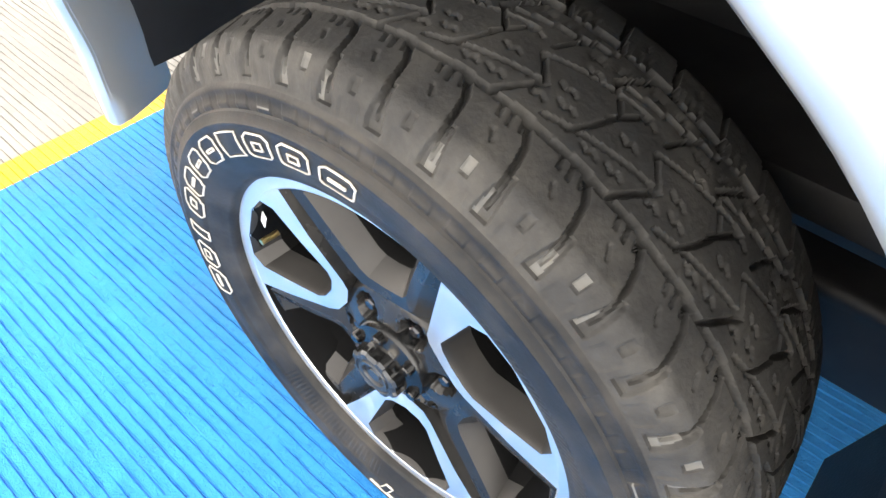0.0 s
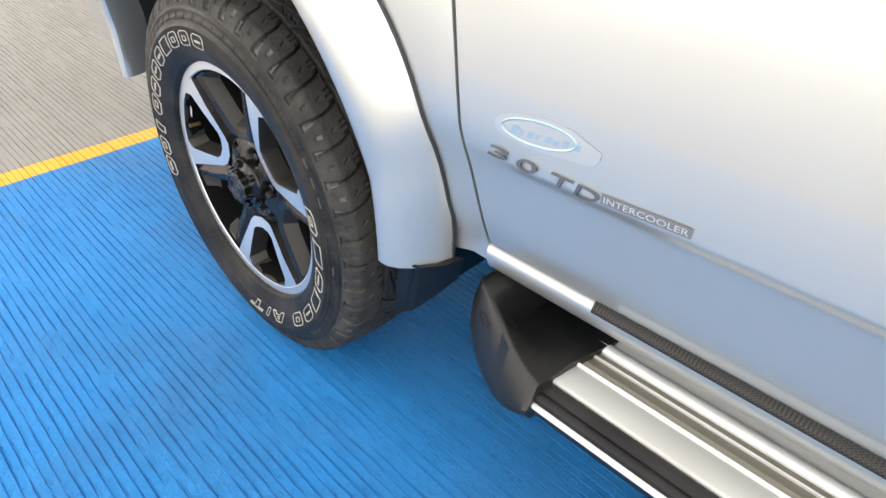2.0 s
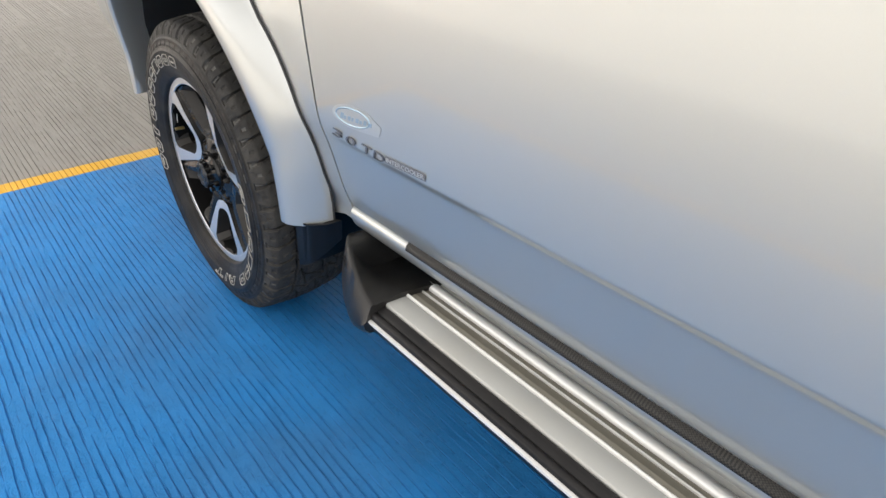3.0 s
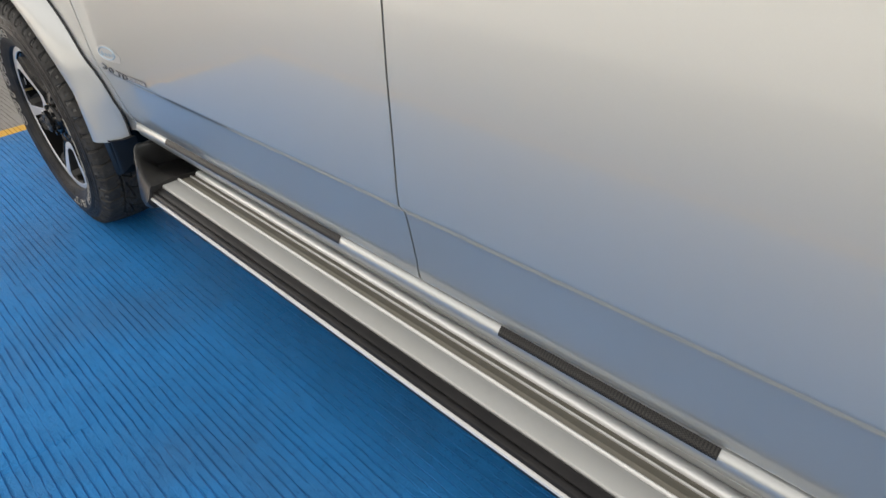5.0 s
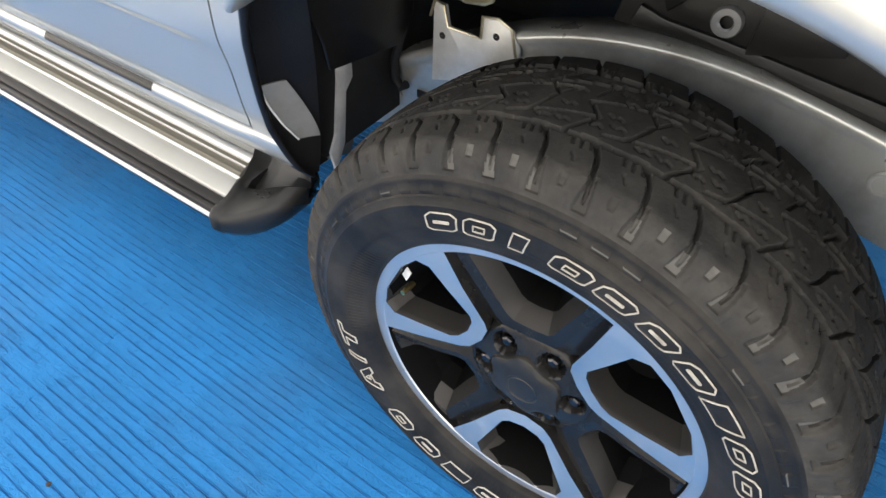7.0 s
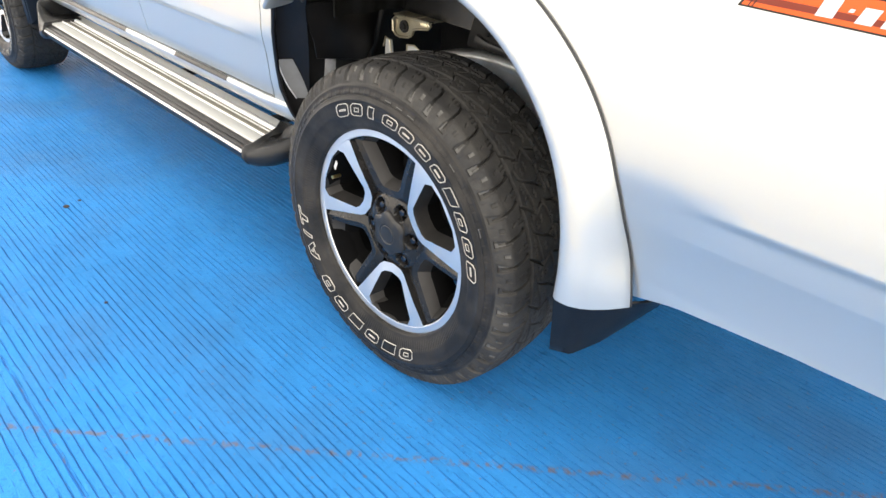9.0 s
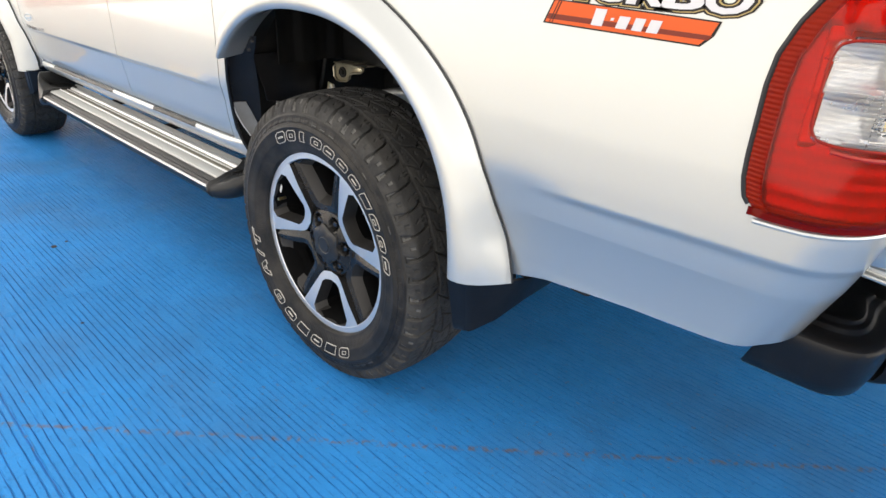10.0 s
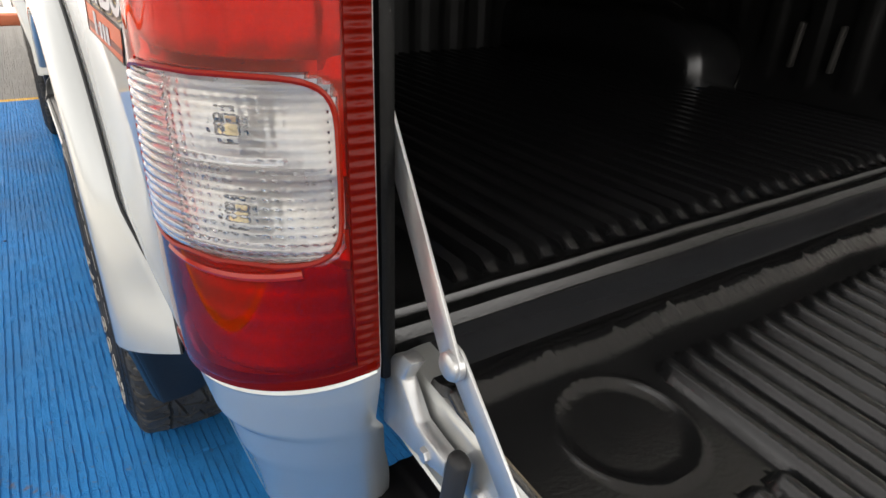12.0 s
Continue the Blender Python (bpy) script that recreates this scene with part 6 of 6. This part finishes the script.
# door post of the bed opening
bm = bmesh.new()
rbox(bm, (0.08, 0.014, 0.49), pose(4.204, 0.171, 1.05), 0.004)
post = part("bed_post", bm, LINERWALL, truck, "black edge of the bed opening")
mirror(post)

TG_X0, TG_X1, TG_Z = 4.262, 4.80, 0.815


def build_tailgate():
    y0, y1 = 0.192, 2 * MID - 0.192
    # outer skin, side channels
    prof = [(0.016, 0.004), (0.004, 0.003), (-0.001, 0.001), (-0.004, -0.003), (-0.005, -0.008), (-0.006, -0.060), (-0.004, -0.063), (0.002, -0.066), (0.002, -0.072), (-0.003, -0.0745), (-0.003, -0.079), (0.001, -0.081), (0.001, -0.084),
            (-0.006, -0.086), (-0.008, -0.089), (-0.006, -0.0925), (0.002, -0.095), (0.03, -0.100)]

    def zt(x):
        return 0.808 - 0.085 * (x - 4.28)

    P = []
    for x in np.linspace(TG_X0 - 0.035, TG_X1, 30):
        P.append([(x, y0 + a + 0.004, zt(x) + b) for a, b in prof])
    tg = sheet("tailgate", np.array(P), (0, 0.010, 0), PAINT, truck, "open silver tailgate lying level", angle=28)
    bm = bmesh.new()
    rbox(bm, (TG_X1 - TG_X0, y1 - y0 - 0.05, 0.02), pose((TG_X0 + TG_X1) / 2, MID, zt(4.53) - 0.095, 0, 4.9, 0), 0.006)
    part("outer_skin", bm, PAINT, tg)
    bm = bmesh.new()
    rbox(bm, (0.02, y1 - y0, 0.10), pose(TG_X1, MID, zt(TG_X1) - 0.045), 0.008)
    part("top_edge", bm, PAINT, tg)
    bm = bmesh.new()
    rbox(bm, (TG_X1 - TG_X0, 0.02, 0.09), pose((TG_X0 + TG_X1) / 2, y1 - 0.01, zt(4.53) - 0.05, 0, 4.9, 0), 0.008)
    part("far_edge", bm, PAINT, tg)
    # liner with ribs and a round recess
    nx, ny = 110, 640
    xs, ys = np.linspace(TG_X0 + 0.006, TG_X1 - 0.012, nx), np.linspace(y0 + 0.003, y1 - 0.012, ny)
    X, Y = np.meshgrid(xs, ys, indexing="ij")
    Z = np.full_like(X, 0.0)
    start = np.where(Y < 0.372, 4.478, 4.352)
    q = (Y - 0.3735) % 0.0286 / 0.0286
    h = 0.014 * np.clip(1 - (np.abs(q - 0.5) / 0.40) ** 2.2, 0, 1) ** 0.6 * np.clip((X - start - 0.014 * (np.abs(q - 0.5) / 0.37) ** 2) / 0.006, 0, 1) * np.clip((4.74 - X) / 0.008, 0, 1)
    h *= (Y < y1 - 0.06) & (Y > 0.222)
    Z += h
    r = np.hypot(X - 4.392, Y - 0.303)
    Z += np.where(Y < 0.40, 0.0022 * np.exp(-((r - 0.058) / 0.0030) ** 2) + 0.0014 * np.exp(-((r - 0.049) / 0.0020) ** 2) - 0.0030 * np.clip((0.054 - r) / 0.004, 0, 1), 0)
    roll = 0.009 * np.exp(-((X - 4.300 - 0.0015 * np.sin(Y * 38)) / (0.014 + 0.0015 * np.sin(Y * 23))) ** 2)
    roll += np.random.default_rng(9).normal(0, 0.0004, X.shape) * np.exp(-((X - 4.300) / 0.02) ** 2)
    Z += roll
    pips = np.exp(-(((X - 4.296) ** 2 + ((Y - 0.26) % 0.082 - 0.041) ** 2) / 0.005 ** 2)) * 0.003
    Z += pips
    P = np.stack([X, Y, 0.8145 - 0.085 * (X - 4.28) + Z], -1)
    P[:, 0, 2] -= 0.004
    P[0, :, 2] -= 0.012
    liner = sheet("tailgate_liner", P, (0, 0, -0.006), LINER, tg, "black ribbed plastic tailgate liner", angle=50)
    V, F = tube([(x, y0 + 0.006, 0.8150 - 0.085 * (x - 4.28)) for x in np.linspace(TG_X0 + 0.05, TG_X1 - 0.02, 20)], 0.0011, 6)
    link("worn_edge", V, F, WORN, liner, "worn tan edge of the liner")
    P = np.array([[(x, y, z + 0.0008 * math.sin(y * 21 + x * 40)) for x, z in ((4.204, 0.807), (4.210, 0.8085), (4.236, 0.8055), (4.260, 0.8025), (4.268, 0.796))] for y in np.linspace(y0 + 0.03, y1 - 0.03, 80)])
    sheet("gap_cover", P, (0, 0, -0.003), COVER, tg, "smooth dark grey strip over the hinge gap", angle=40)
    # hinge bracket, bolts, buffer
    bm = bmesh.new()
    prism(bm, [(4.226, 0.172, 0.745), (4.230, 0.172, 0.800), (4.236, 0.172, 0.823), (4.262, 0.172, 0.842), (4.279, 0.172, 0.841), (4.263, 0.172, 0.816), (4.287, 0.172, 0.788), (4.313, 0.172, 0.784), (4.332, 0.172, 0.782), (4.329, 0.172, 0.762), (4.28, 0.172, 0.752)], (0, 0.016, 0), 0.004)
    part("hinge_bracket", bm, STEEL, tg, "pressed silver hinge bracket")
    for x, z, r in ((4.304, 0.768, 0.0072), (4.358, 0.759, 0.0075), (4.398, 0.742, 0.0055), (4.412, 0.752, 0.003), (4.433, 0.738, 0.004), (4.514, 0.728, 0.008)):
        dark = r == 0.0055
        V, F = lathe([(0.0005, 0.0), (r * 0.8, 0.0), (r, 0.0015), (r, 0.008)] if dark else [(0.0005, -0.004), (r * 0.85, -0.004), (r, -0.002), (r, 0.001), (r * 1.7, 0.002), (r * 1.75, 0.008)], 6 if r == 0.0072 else 20)
        link("drain_hole" if dark else "bolt", [(a + x, b + (0.1715 if r == 0.0072 else 0.1885), c + z) for a, b, c in V], F, SEAM if dark else STEEL, tg)
    bm = bmesh.new()
    rbox(bm, (0.020, 0.016, 0.066), pose(4.342, 0.175, 0.768, 0, 10, 0), 0.0075, 3)
    part("rubber_buffer", bm, SEAM, tg, "black rubber buffer")
    bm = bmesh.new()
    rbox(bm, (0.085, 0.005, 0.028), pose(4.503, 0.185, 0.728, 0, 5, 0), 0.0018)
    part("stay_plate", bm, STEEL, tg, "silver stay anchor plate")
    return tg


tailgate = build_tailgate()


def bar_between(bm, a, b, wide, thick, ends=0.012):
    a, b = Vector(a), Vector(b)
    d = (b - a)
    ux = d.normalized()
    uz = ux.cross(Vector((0, 1, 0))).normalized()
    uy = uz.cross(ux)
    m = Matrix.Translation((a + b) / 2) @ Matrix((ux, uy, uz)).transposed().to_4x4()
    half = d.length / 2
    ring = [(half + wide / 2 * math.cos(q), 0, wide / 2 * math.sin(q)) for q in np.linspace(-math.pi / 2, math.pi / 2, 9)]
    ring += [(-x, 0, -z) for x, _, z in ring]
    prism(bm, [(x, -thick / 2, z) for x, _, z in ring], (0, thick, 0), 0.0006, m)


def build_stay():
    bm = bmesh.new()
    bar_between(bm, (4.190, 0.186, 1.065), (4.344, 0.1665, 0.884), 0.0245, 0.0026)
    st = part("tailgate_stay", bm, STEEL, truck, "folding flat steel tailgate stay")
    bm = bmesh.new()
    bar_between(bm, (4.342, 0.171, 0.886), (4.474, 0.179, 0.733), 0.0245, 0.0026)
    part("lower_link", bm, STEEL, st)
    V, F = lathe([(0.0005, -0.005), (0.0085, -0.005), (0.0105, -0.0035), (0.0105, 0.0), (0.0118, 0.0), (0.012, 0.004)], 28)
    link("rivet", [(a + 4.344, b + 0.1655, c + 0.884) for a, b, c in V], F, STEEL, st, "round steel rivet")
    V, F = lathe([(0.0005, -0.006), (0.010, -0.006), (0.012, -0.004), (0.0125, 0.006)], 28)
    link("rivet", [(a + 4.474, b + 0.176, c + 0.735) for a, b, c in V], F, STEEL, st)
    return st


stay = build_stay()


def build_bumper():
    """Rounded corner pieces with moulded ridges on top, and the lower middle step between them."""
    def sweep(path, centre, secs, slant):
        px, py = np.array(path).T
        k = np.linspace(0, len(path) - 1, 46)
        px, py = np.interp(k, np.arange(len(path)), px), np.interp(k, np.arange(len(path)), py)
        kern = np.exp(-0.5 * (np.arange(-5, 6) / 2.2) ** 2)
        px, py = (np.convolve(np.pad(v, 5, mode="reflect", reflect_type="odd"), kern / kern.sum(), mode="valid") for v in (px, py))
        P = []
        for i, (x, y) in enumerate(zip(px, py)):
            w = Vector((centre[0] - x, centre[1] - y, 0)) if slant else Vector((-1, 0, 0))
            n = w.normalized()
            back = slant * max(0.0, 1 - i / 14)
            inset = 0.05 if slant and i == 0 else 0.0
            P.append([(x + n.x * (a + inset) - back * (0.592 - z) / 0.11, y + n.y * (a + inset), z) for a, z in secs])
        return np.array(P)

    secs = [(0.11, 0.474), (0.055, 0.475), (0.036, 0.478), (0.024, 0.487), (0.013, 0.515), (0.004, 0.560), (0.001, 0.580), (0.003, 0.588), (0.008, 0.5915), (0.026, 0.5930), (0.044, 0.5945), (0.048, 0.596), (0.051, 0.601), (0.055, 0.6025), (0.064, 0.603),
            (0.067, 0.6045), (0.070, 0.609), (0.075, 0.6105), (0.090, 0.611), (0.13, 0.612)]
    corner = [(4.135, 0.180), (4.160, 0.180), (4.20, 0.181), (4.240, 0.184), (4.268, 0.198), (4.288, 0.228), (4.297, 0.27), (4.301, 0.33), (4.303, 0.42)]
    b = sheet("rear_bumper", sweep(corner, (4.17, 0.37), secs, 0.048), (-0.003, 0.002, 0), FLAP, truck, "black moulded step bumper under the tailgate", angle=40)
    far_side = bpy.data.objects.new("bumper_corner", b.data)
    scene.collection.objects.link(far_side)
    far_side.parent = b
    far_side.matrix_basis = Matrix.Translation((0, 2 * MID, 0)) @ Matrix.Diagonal((1, -1, 1, 1))
    mid = [(4.300, 0.330), (4.335, 0.345), (4.352, 0.40), (4.36, 0.55), (4.365, MID), (4.36, 2 * MID - 0.55), (4.352, 2 * MID - 0.40), (4.335, 2 * MID - 0.345), (4.300, 2 * MID - 0.33)]
    low = [(0.12, 0.468), (0.03, 0.470), (0.010, 0.480), (0.002, 0.50), (0.0, 0.54), (0.004, 0.558), (0.012, 0.565), (0.03, 0.567), (0.034, 0.562), (0.05, 0.562), (0.054, 0.567), (0.20, 0.572)]
    sheet("centre_step", sweep(mid, (4.0, MID), low, 0.0), (-0.003, 0, 0), FLAP, b, "black ridged middle step", angle=40)
    return b


bumper = build_bumper()


# ---- badges and prints ----
def on_side(V, x, z, out):
    """Lays flat letter points (along, up, out) on the body's side."""
    return [tuple(on_skin(x + v[0], z + v[1], out + v[2])) for v in V]


def flat(name, poly, material, out, parent, label="", thick=0.0004):
    bm = bmesh.new()
    prism(bm, [tuple(on_skin(x, z, out)) for x, z in poly], (0, thick, 0))
    return part(name, bm, material, parent, label)


for ch, x in (("3", 0.604), ("0", 0.648), ("T", 0.696), ("D", 0.732)):
    V, F = words(ch, 0.0155, 0.001)
    lo, hi = min(v.x for v in V), max(v.x for v in V)
    link("badge_letter", on_side([((v.x - lo) / (hi - lo) * 0.030 + v.y * 0.35, v.y * 1.0, v.z) for v in V], x, 0.6755, 0.0022), F, DARKTEXT, truck, "dark grey raised badge letter", fix=False)
plate = flat("badge_plate", [(0.767, 0.6795), (0.869, 0.6855), (0.869, 0.6975), (0.767, 0.6915)], BADGEGREY, 0.0018, truck, "dark grey framed engine badge")
V, F = words("INTERCOOLER", 0.0072, 0.0003, 0, 1.25)
wide = max(v.x for v in V)
link("badge_letters", [tuple(on_skin(0.7695 + v.x / wide * 0.097, 0.6823 + v.y + v.x / wide * 0.0058, 0.0026 + v.z)) for v in V], F, GREYTEXT, plate, "light grey lettering", fix=False)


def ellipse(cx, cz, a, b, slope, n=40):
    turns = [2 * math.pi * k / n for k in range(n)]
    return [(cx + a * math.cos(q), cz + b * math.sin(q) + slope * a * math.cos(q)) for q in turns]


oval = flat("oval_sticker", ellipse(0.677, 0.7275, 0.064, 0.0205, 0.10), FILM, 0.0010, truck, "faded clear oval dealer sticker printed in pale blue")
flat("sticker_tail", [(0.717, 0.7490), (0.740, 0.7410), (0.7585, 0.7355), (0.7575, 0.7270), (0.7503, 0.7163), (0.690, 0.7085)], FILM, 0.0010, oval)
V, F = tube([tuple(on_skin(x, z, 0.0008)) for x, z in ellipse(0.676, 0.7275, 0.051, 0.0148, 0.11)], 0.0017, 5, closed=True)
link("blue_ring", V, F, BLUEINK, oval, "pale blue printed ring")
for k, (w, h) in enumerate(((0.010, 0.011), (0.006, 0.007), (0.008, 0.008), (0.005, 0.007), (0.009, 0.008), (0.007, 0.006), (0.008, 0.009), (0.011, 0.007))):
    x, z = 0.638 + 0.0118 * k, 0.7165 + 0.00135 * k
    flat("print_bar", [(x, z), (x + w, z + 0.1 * w), (x + w + 0.35 * h, z + h + 0.1 * w), (x + 0.35 * h, z + h)], BLUEINK, 0.0015, oval)

# bed decal: orange band, silver word on black and gold, plain shapes above
decal = flat("bed_decal", [(3.698, 1.037), (3.716, 1.0755), (3.992, 1.0700), (3.985, 1.050), (3.968, 1.034)], BLACKINK, 0.0010, truck, "orange, black and silver turbo decal")
flat("orange_band", [(3.703, 1.0395), (3.7185, 1.0735), (3.988, 1.0680), (3.981, 1.0515), (3.966, 1.0365)], ORANGE, 0.0016, decal, "orange printed band")
flat("dark_stripe", [(3.706, 1.0445), (3.710, 1.0530), (3.983, 1.0505), (3.978, 1.0440)], ORANGEDARK, 0.0021, decal)
for x in (3.711, 3.716):
    flat("pin_stripe", [(x, 1.0395), (x + 0.0015, 1.0395), (x + 0.0165, 1.0735), (x + 0.015, 1.0735)], BLACKINK, 0.0024, decal)
for k, (x, w) in enumerate(((3.790, 0.026), (3.823, 0.007), (3.833, 0.024), (3.860, 0.022), (3.884, 0.024))):
    h = 0.025 if k == 0 else (0.004 if k == 1 else 0.018)
    z = 1.0435 if k != 1 else 1.0535
    flat("print_block", [(x, z), (x + w * 0.75, z), (x + w, z + h), (x + w * 0.25, z + h)], SILVERINK, 0.0026, decal, "plain silver printed block")
x = 3.750
for ch, w in (("T", 0.044), ("U", 0.050), ("R", 0.052), ("B", 0.054), ("O", 0.060)):
    V, F = words(ch, 0.034, 0.0002)
    lo, hi = min(v.x for v in V), max(v.x for v in V)
    for name, swell, m, out, label in (("word_ground", 0.0078, BLACKINK, 0.0012, "black letter ground"), ("word_edge", 0.0058, GOLD, 0.0017, "gold letter edge"), ("word_shade", 0.0043, BLACKINK, 0.0022, ""), ("word_letter", 0.0016, SILVERINK, 0.0027, "silver letter")):
        V, F = words(ch, 0.034, 0.0002, swell=swell)
        big = [((v.x - lo) / (hi - lo) * (w - 0.001) + (v.y - 0.017) * 0.24, (v.y - 0.017) * 1.0 + 0.0985, v.z) for v in V]
        link(name, on_side(big, x, 1.0, out), F, m, decal, label, fix=False)
    x += w + 0.004


def outlined(poly, material, out, label):
    """A printed shape with a gold and a black edge."""
    cx, cz = sum(p[0] for p in poly) / len(poly), sum(p[1] for p in poly) / len(poly)
    for grow, m, o in ((0.0042, BLACKINK, out), (0.0026, GOLD, out + 0.0004), (0.0, material, out + 0.0008)):
        ring = []
        n = len(poly)
        area = sum(poly[k][0] * poly[(k + 1) % n][1] - poly[(k + 1) % n][0] * poly[k][1] for k in range(n))
        for k in range(n):
            a, b, c = Vector(poly[k - 1]), Vector(poly[k]), Vector(poly[(k + 1) % n])
            u, v = (b - a).normalized(), (c - b).normalized()
            nrm = Vector((u.y + v.y, -u.x - v.x))
            nrm = nrm.normalized() * (1 if area > 0 else -1)
            ring.append(tuple(b + nrm * grow))
        flat("print_shape" if grow == 0 else "print_edge", ring, m, o, decal, label if grow == 0 else "")


outlined([(3.675, 1.142), (3.710, 1.142), (3.706, 1.128), (3.756, 1.128), (3.777, 1.143), (3.785, 1.170), (3.70, 1.170)], ORANGE, 0.0012, "orange printed figure")
outlined([(3.883, 1.150), (3.897, 1.140), (3.942, 1.141), (3.928, 1.1245), (3.964, 1.1245), (4.000, 1.162), (4.010, 1.195), (3.93, 1.195)], ORANGE, 0.0013, "orange printed figure")
flat("print_shape", [(3.938, 1.160), (3.955, 1.160), (3.962, 1.175), (3.952, 1.175)], SILVERINK, 0.0028, decal)
flat("dark_stripe", [(3.945, 1.1345), (3.973, 1.1345), (3.985, 1.147), (3.950, 1.147)], ORANGEDARK, 0.0026, decal)
outlined([(3.766, 1.1285), (3.798, 1.1285), (3.824, 1.1405), (3.852, 1.1275), (3.881, 1.1275), (3.856, 1.152), (3.885, 1.185), (3.85, 1.185), (3.832, 1.168), (3.815, 1.185), (3.79, 1.185), (3.812, 1.160), (3.788, 1.143)], SILVERINK, 0.0022, "silver printed cross")


# ---- the rest of the cab ----
def build_cab():
    y0, y1 = 0.05, 2 * MID - 0.05
    def shell(name, pts, material, label=""):
        """A closed hull across the truck from a side outline of (x, z, tuck)."""
        V, F = [], []
        n = len(pts)
        for side in (0, 1):
            for x, z, tuck in pts:
                V.append((x, (y0 + tuck) if side == 0 else (y1 - tuck), z))
        F = [tuple(range(n)), tuple(range(2 * n - 1, n - 1, -1))] + [(k, (k + 1) % n, n + (k + 1) % n, n + k) for k in range(n)]
        return link(name, V, F, material, truck, label, angle=30)
    shell("cab_roof", [(0.95, 1.62, 0.22), (1.2, 1.70, 0.26), (2.3, 1.70, 0.26), (2.55, 1.64, 0.24), (2.5, 1.60, 0.22), (1.0, 1.59, 0.22)], PAINT, "silver cab roof")
    shell("cab_glass", [(0.52, 1.17, 0.06), (1.0, 1.60, 0.23), (2.5, 1.61, 0.23), (2.575, 1.18, 0.06)], GLASSDARK, "dark tinted cab windows")
    shell("bonnet", [(-0.80, 1.0, 0.03), (-0.72, 1.07, 0.08), (0.2, 1.15, 0.10), (0.52, 1.175, 0.08), (0.52, 1.0, 0.02)], PAINT, "silver bonnet")
    shell("front_bumper", [(-0.86, 0.45, 0.06), (-0.93, 0.62, 0.08), (-0.90, 0.98, 0.08), (-0.70, 1.0, 0.03), (-0.60, 0.62, 0.03), (-0.60, 0.45, 0.05)], PAINT, "silver front bumper")
    shell("cab_back", [(2.56, 0.5, 0.06), (2.59, 0.5, 0.06), (2.59, 1.2, 0.03), (2.56, 1.2, 0.03)], UNDER)
    for x in (0.95, 2.15):
        V, F = tube([(x, 0.036, 1.108), (x + 0.02, 0.012, 1.112), (x + 0.06, 0.004, 1.114), (x + 0.14, 0.004, 1.116), (x + 0.18, 0.012, 1.116), (x + 0.20, 0.036, 1.116)], 0.011, 10)
        link("door_handle", V, F, PAINT, truck, "silver pull handle")
    for ob in sides + quarters:
        mirror(ob)
    mirror(tail_lamp)


build_cab()


# ---- surroundings ----
def build_surroundings():
    bm = bmesh.new()
    rbox(bm, (0.35, 16.0, 0.14), pose(-6.35, -1.0, 0.07), 0.02)
    tagged(part("kerb", bm, KERB, None), "brick-red painted kerb along the building", "kerb", kind="structure")
    bm = bmesh.new()
    rbox(bm, (0.3, 16.0, 3.6), pose(-7.6, -1.0, 1.8), 0.01)
    tagged(part("wall_front", bm, WALLPAINT, None), "pale painted wall of the building ahead", "wall", kind="structure")
    bm = bmesh.new()
    rbox(bm, (15.0, 5.6, 0.25), pose(3.0, 3.1, 4.35), 0.02)
    tagged(part("ceiling", bm, WALLPAINT, None), "plain pale canopy over the parking bays", "ceiling", kind="structure")
    bm = bmesh.new()
    rbox(bm, (15.0, 0.25, 4.23), pose(3.0, 5.75, 2.115), 0.02)
    tagged(part("wall_back", bm, WALLPAINT, None), "plain pale wall at the back of the canopy", "wall", kind="structure")
    bm = bmesh.new()
    rbox(bm, (0.9, 16.0, 0.14), pose(-7.0, -1.0, 0.07), 0.01)
    tagged(part("walkway", bm, CONCRETE, None), "raised concrete walkway before the building", "pavement", kind="structure")
    door = tagged(new("door_1"), "dark brown double door in the building ahead", "door", kind="structure")
    for k, y in enumerate((0.35, 1.05)):
        bm = bmesh.new()
        rbox(bm, (0.05, 0.68, 2.05), pose(-7.42, y, 1.17), 0.008)
        part("leaf", bm, DARKDOOR, door)
    bm = bmesh.new()
    rbox(bm, (0.09, 0.10, 2.15), pose(-7.40, -0.06, 1.22), 0.006)
    part("frame", bm, WALLPAINT, door)
    for y in (-0.75, 2.4, -4.0, 5.0):
        bm = bmesh.new()
        rbox(bm, (0.32, 0.32, 3.6), pose(-6.9, y, 1.94 - 0.07), 0.015)
        tagged(part("column", bm, WALLPAINT, None), "square pale painted column on the walkway", "column", "columns along the walkway", kind="structure")


build_surroundings()


def build_crumb(x, y, size, seed):
    """A small dark crumb of dirt lying on the floor."""
    rng = np.random.default_rng(seed)
    bm = bmesh.new()
    bmesh.ops.create_icosphere(bm, subdivisions=2, radius=size)
    for v in bm.verts:
        v.co *= 1 + rng.normal(0, 0.16)
        v.co.z *= 0.35
    bmesh.ops.translate(bm, vec=(x, y, size * 0.3), verts=bm.verts)
    tagged(part("dirt_crumb", bm, CRUMB, None, angle=25), "small dark crumb of dirt on the blue floor", "dirt", "crumbs of dirt on the floor")


CRUMB = mat("dark_dried_mud", (0.05, 0.04, 0.034), 0.8, vary=0.3, scale=120)
for x, y, size, seed in ((1.727, -0.307, 0.010, 1), (1.706, -0.255, 0.006, 2), (2.36, -0.42, 0.005, 3), (3.62, -0.22, 0.005, 4)):
    build_crumb(x, y, size, seed)
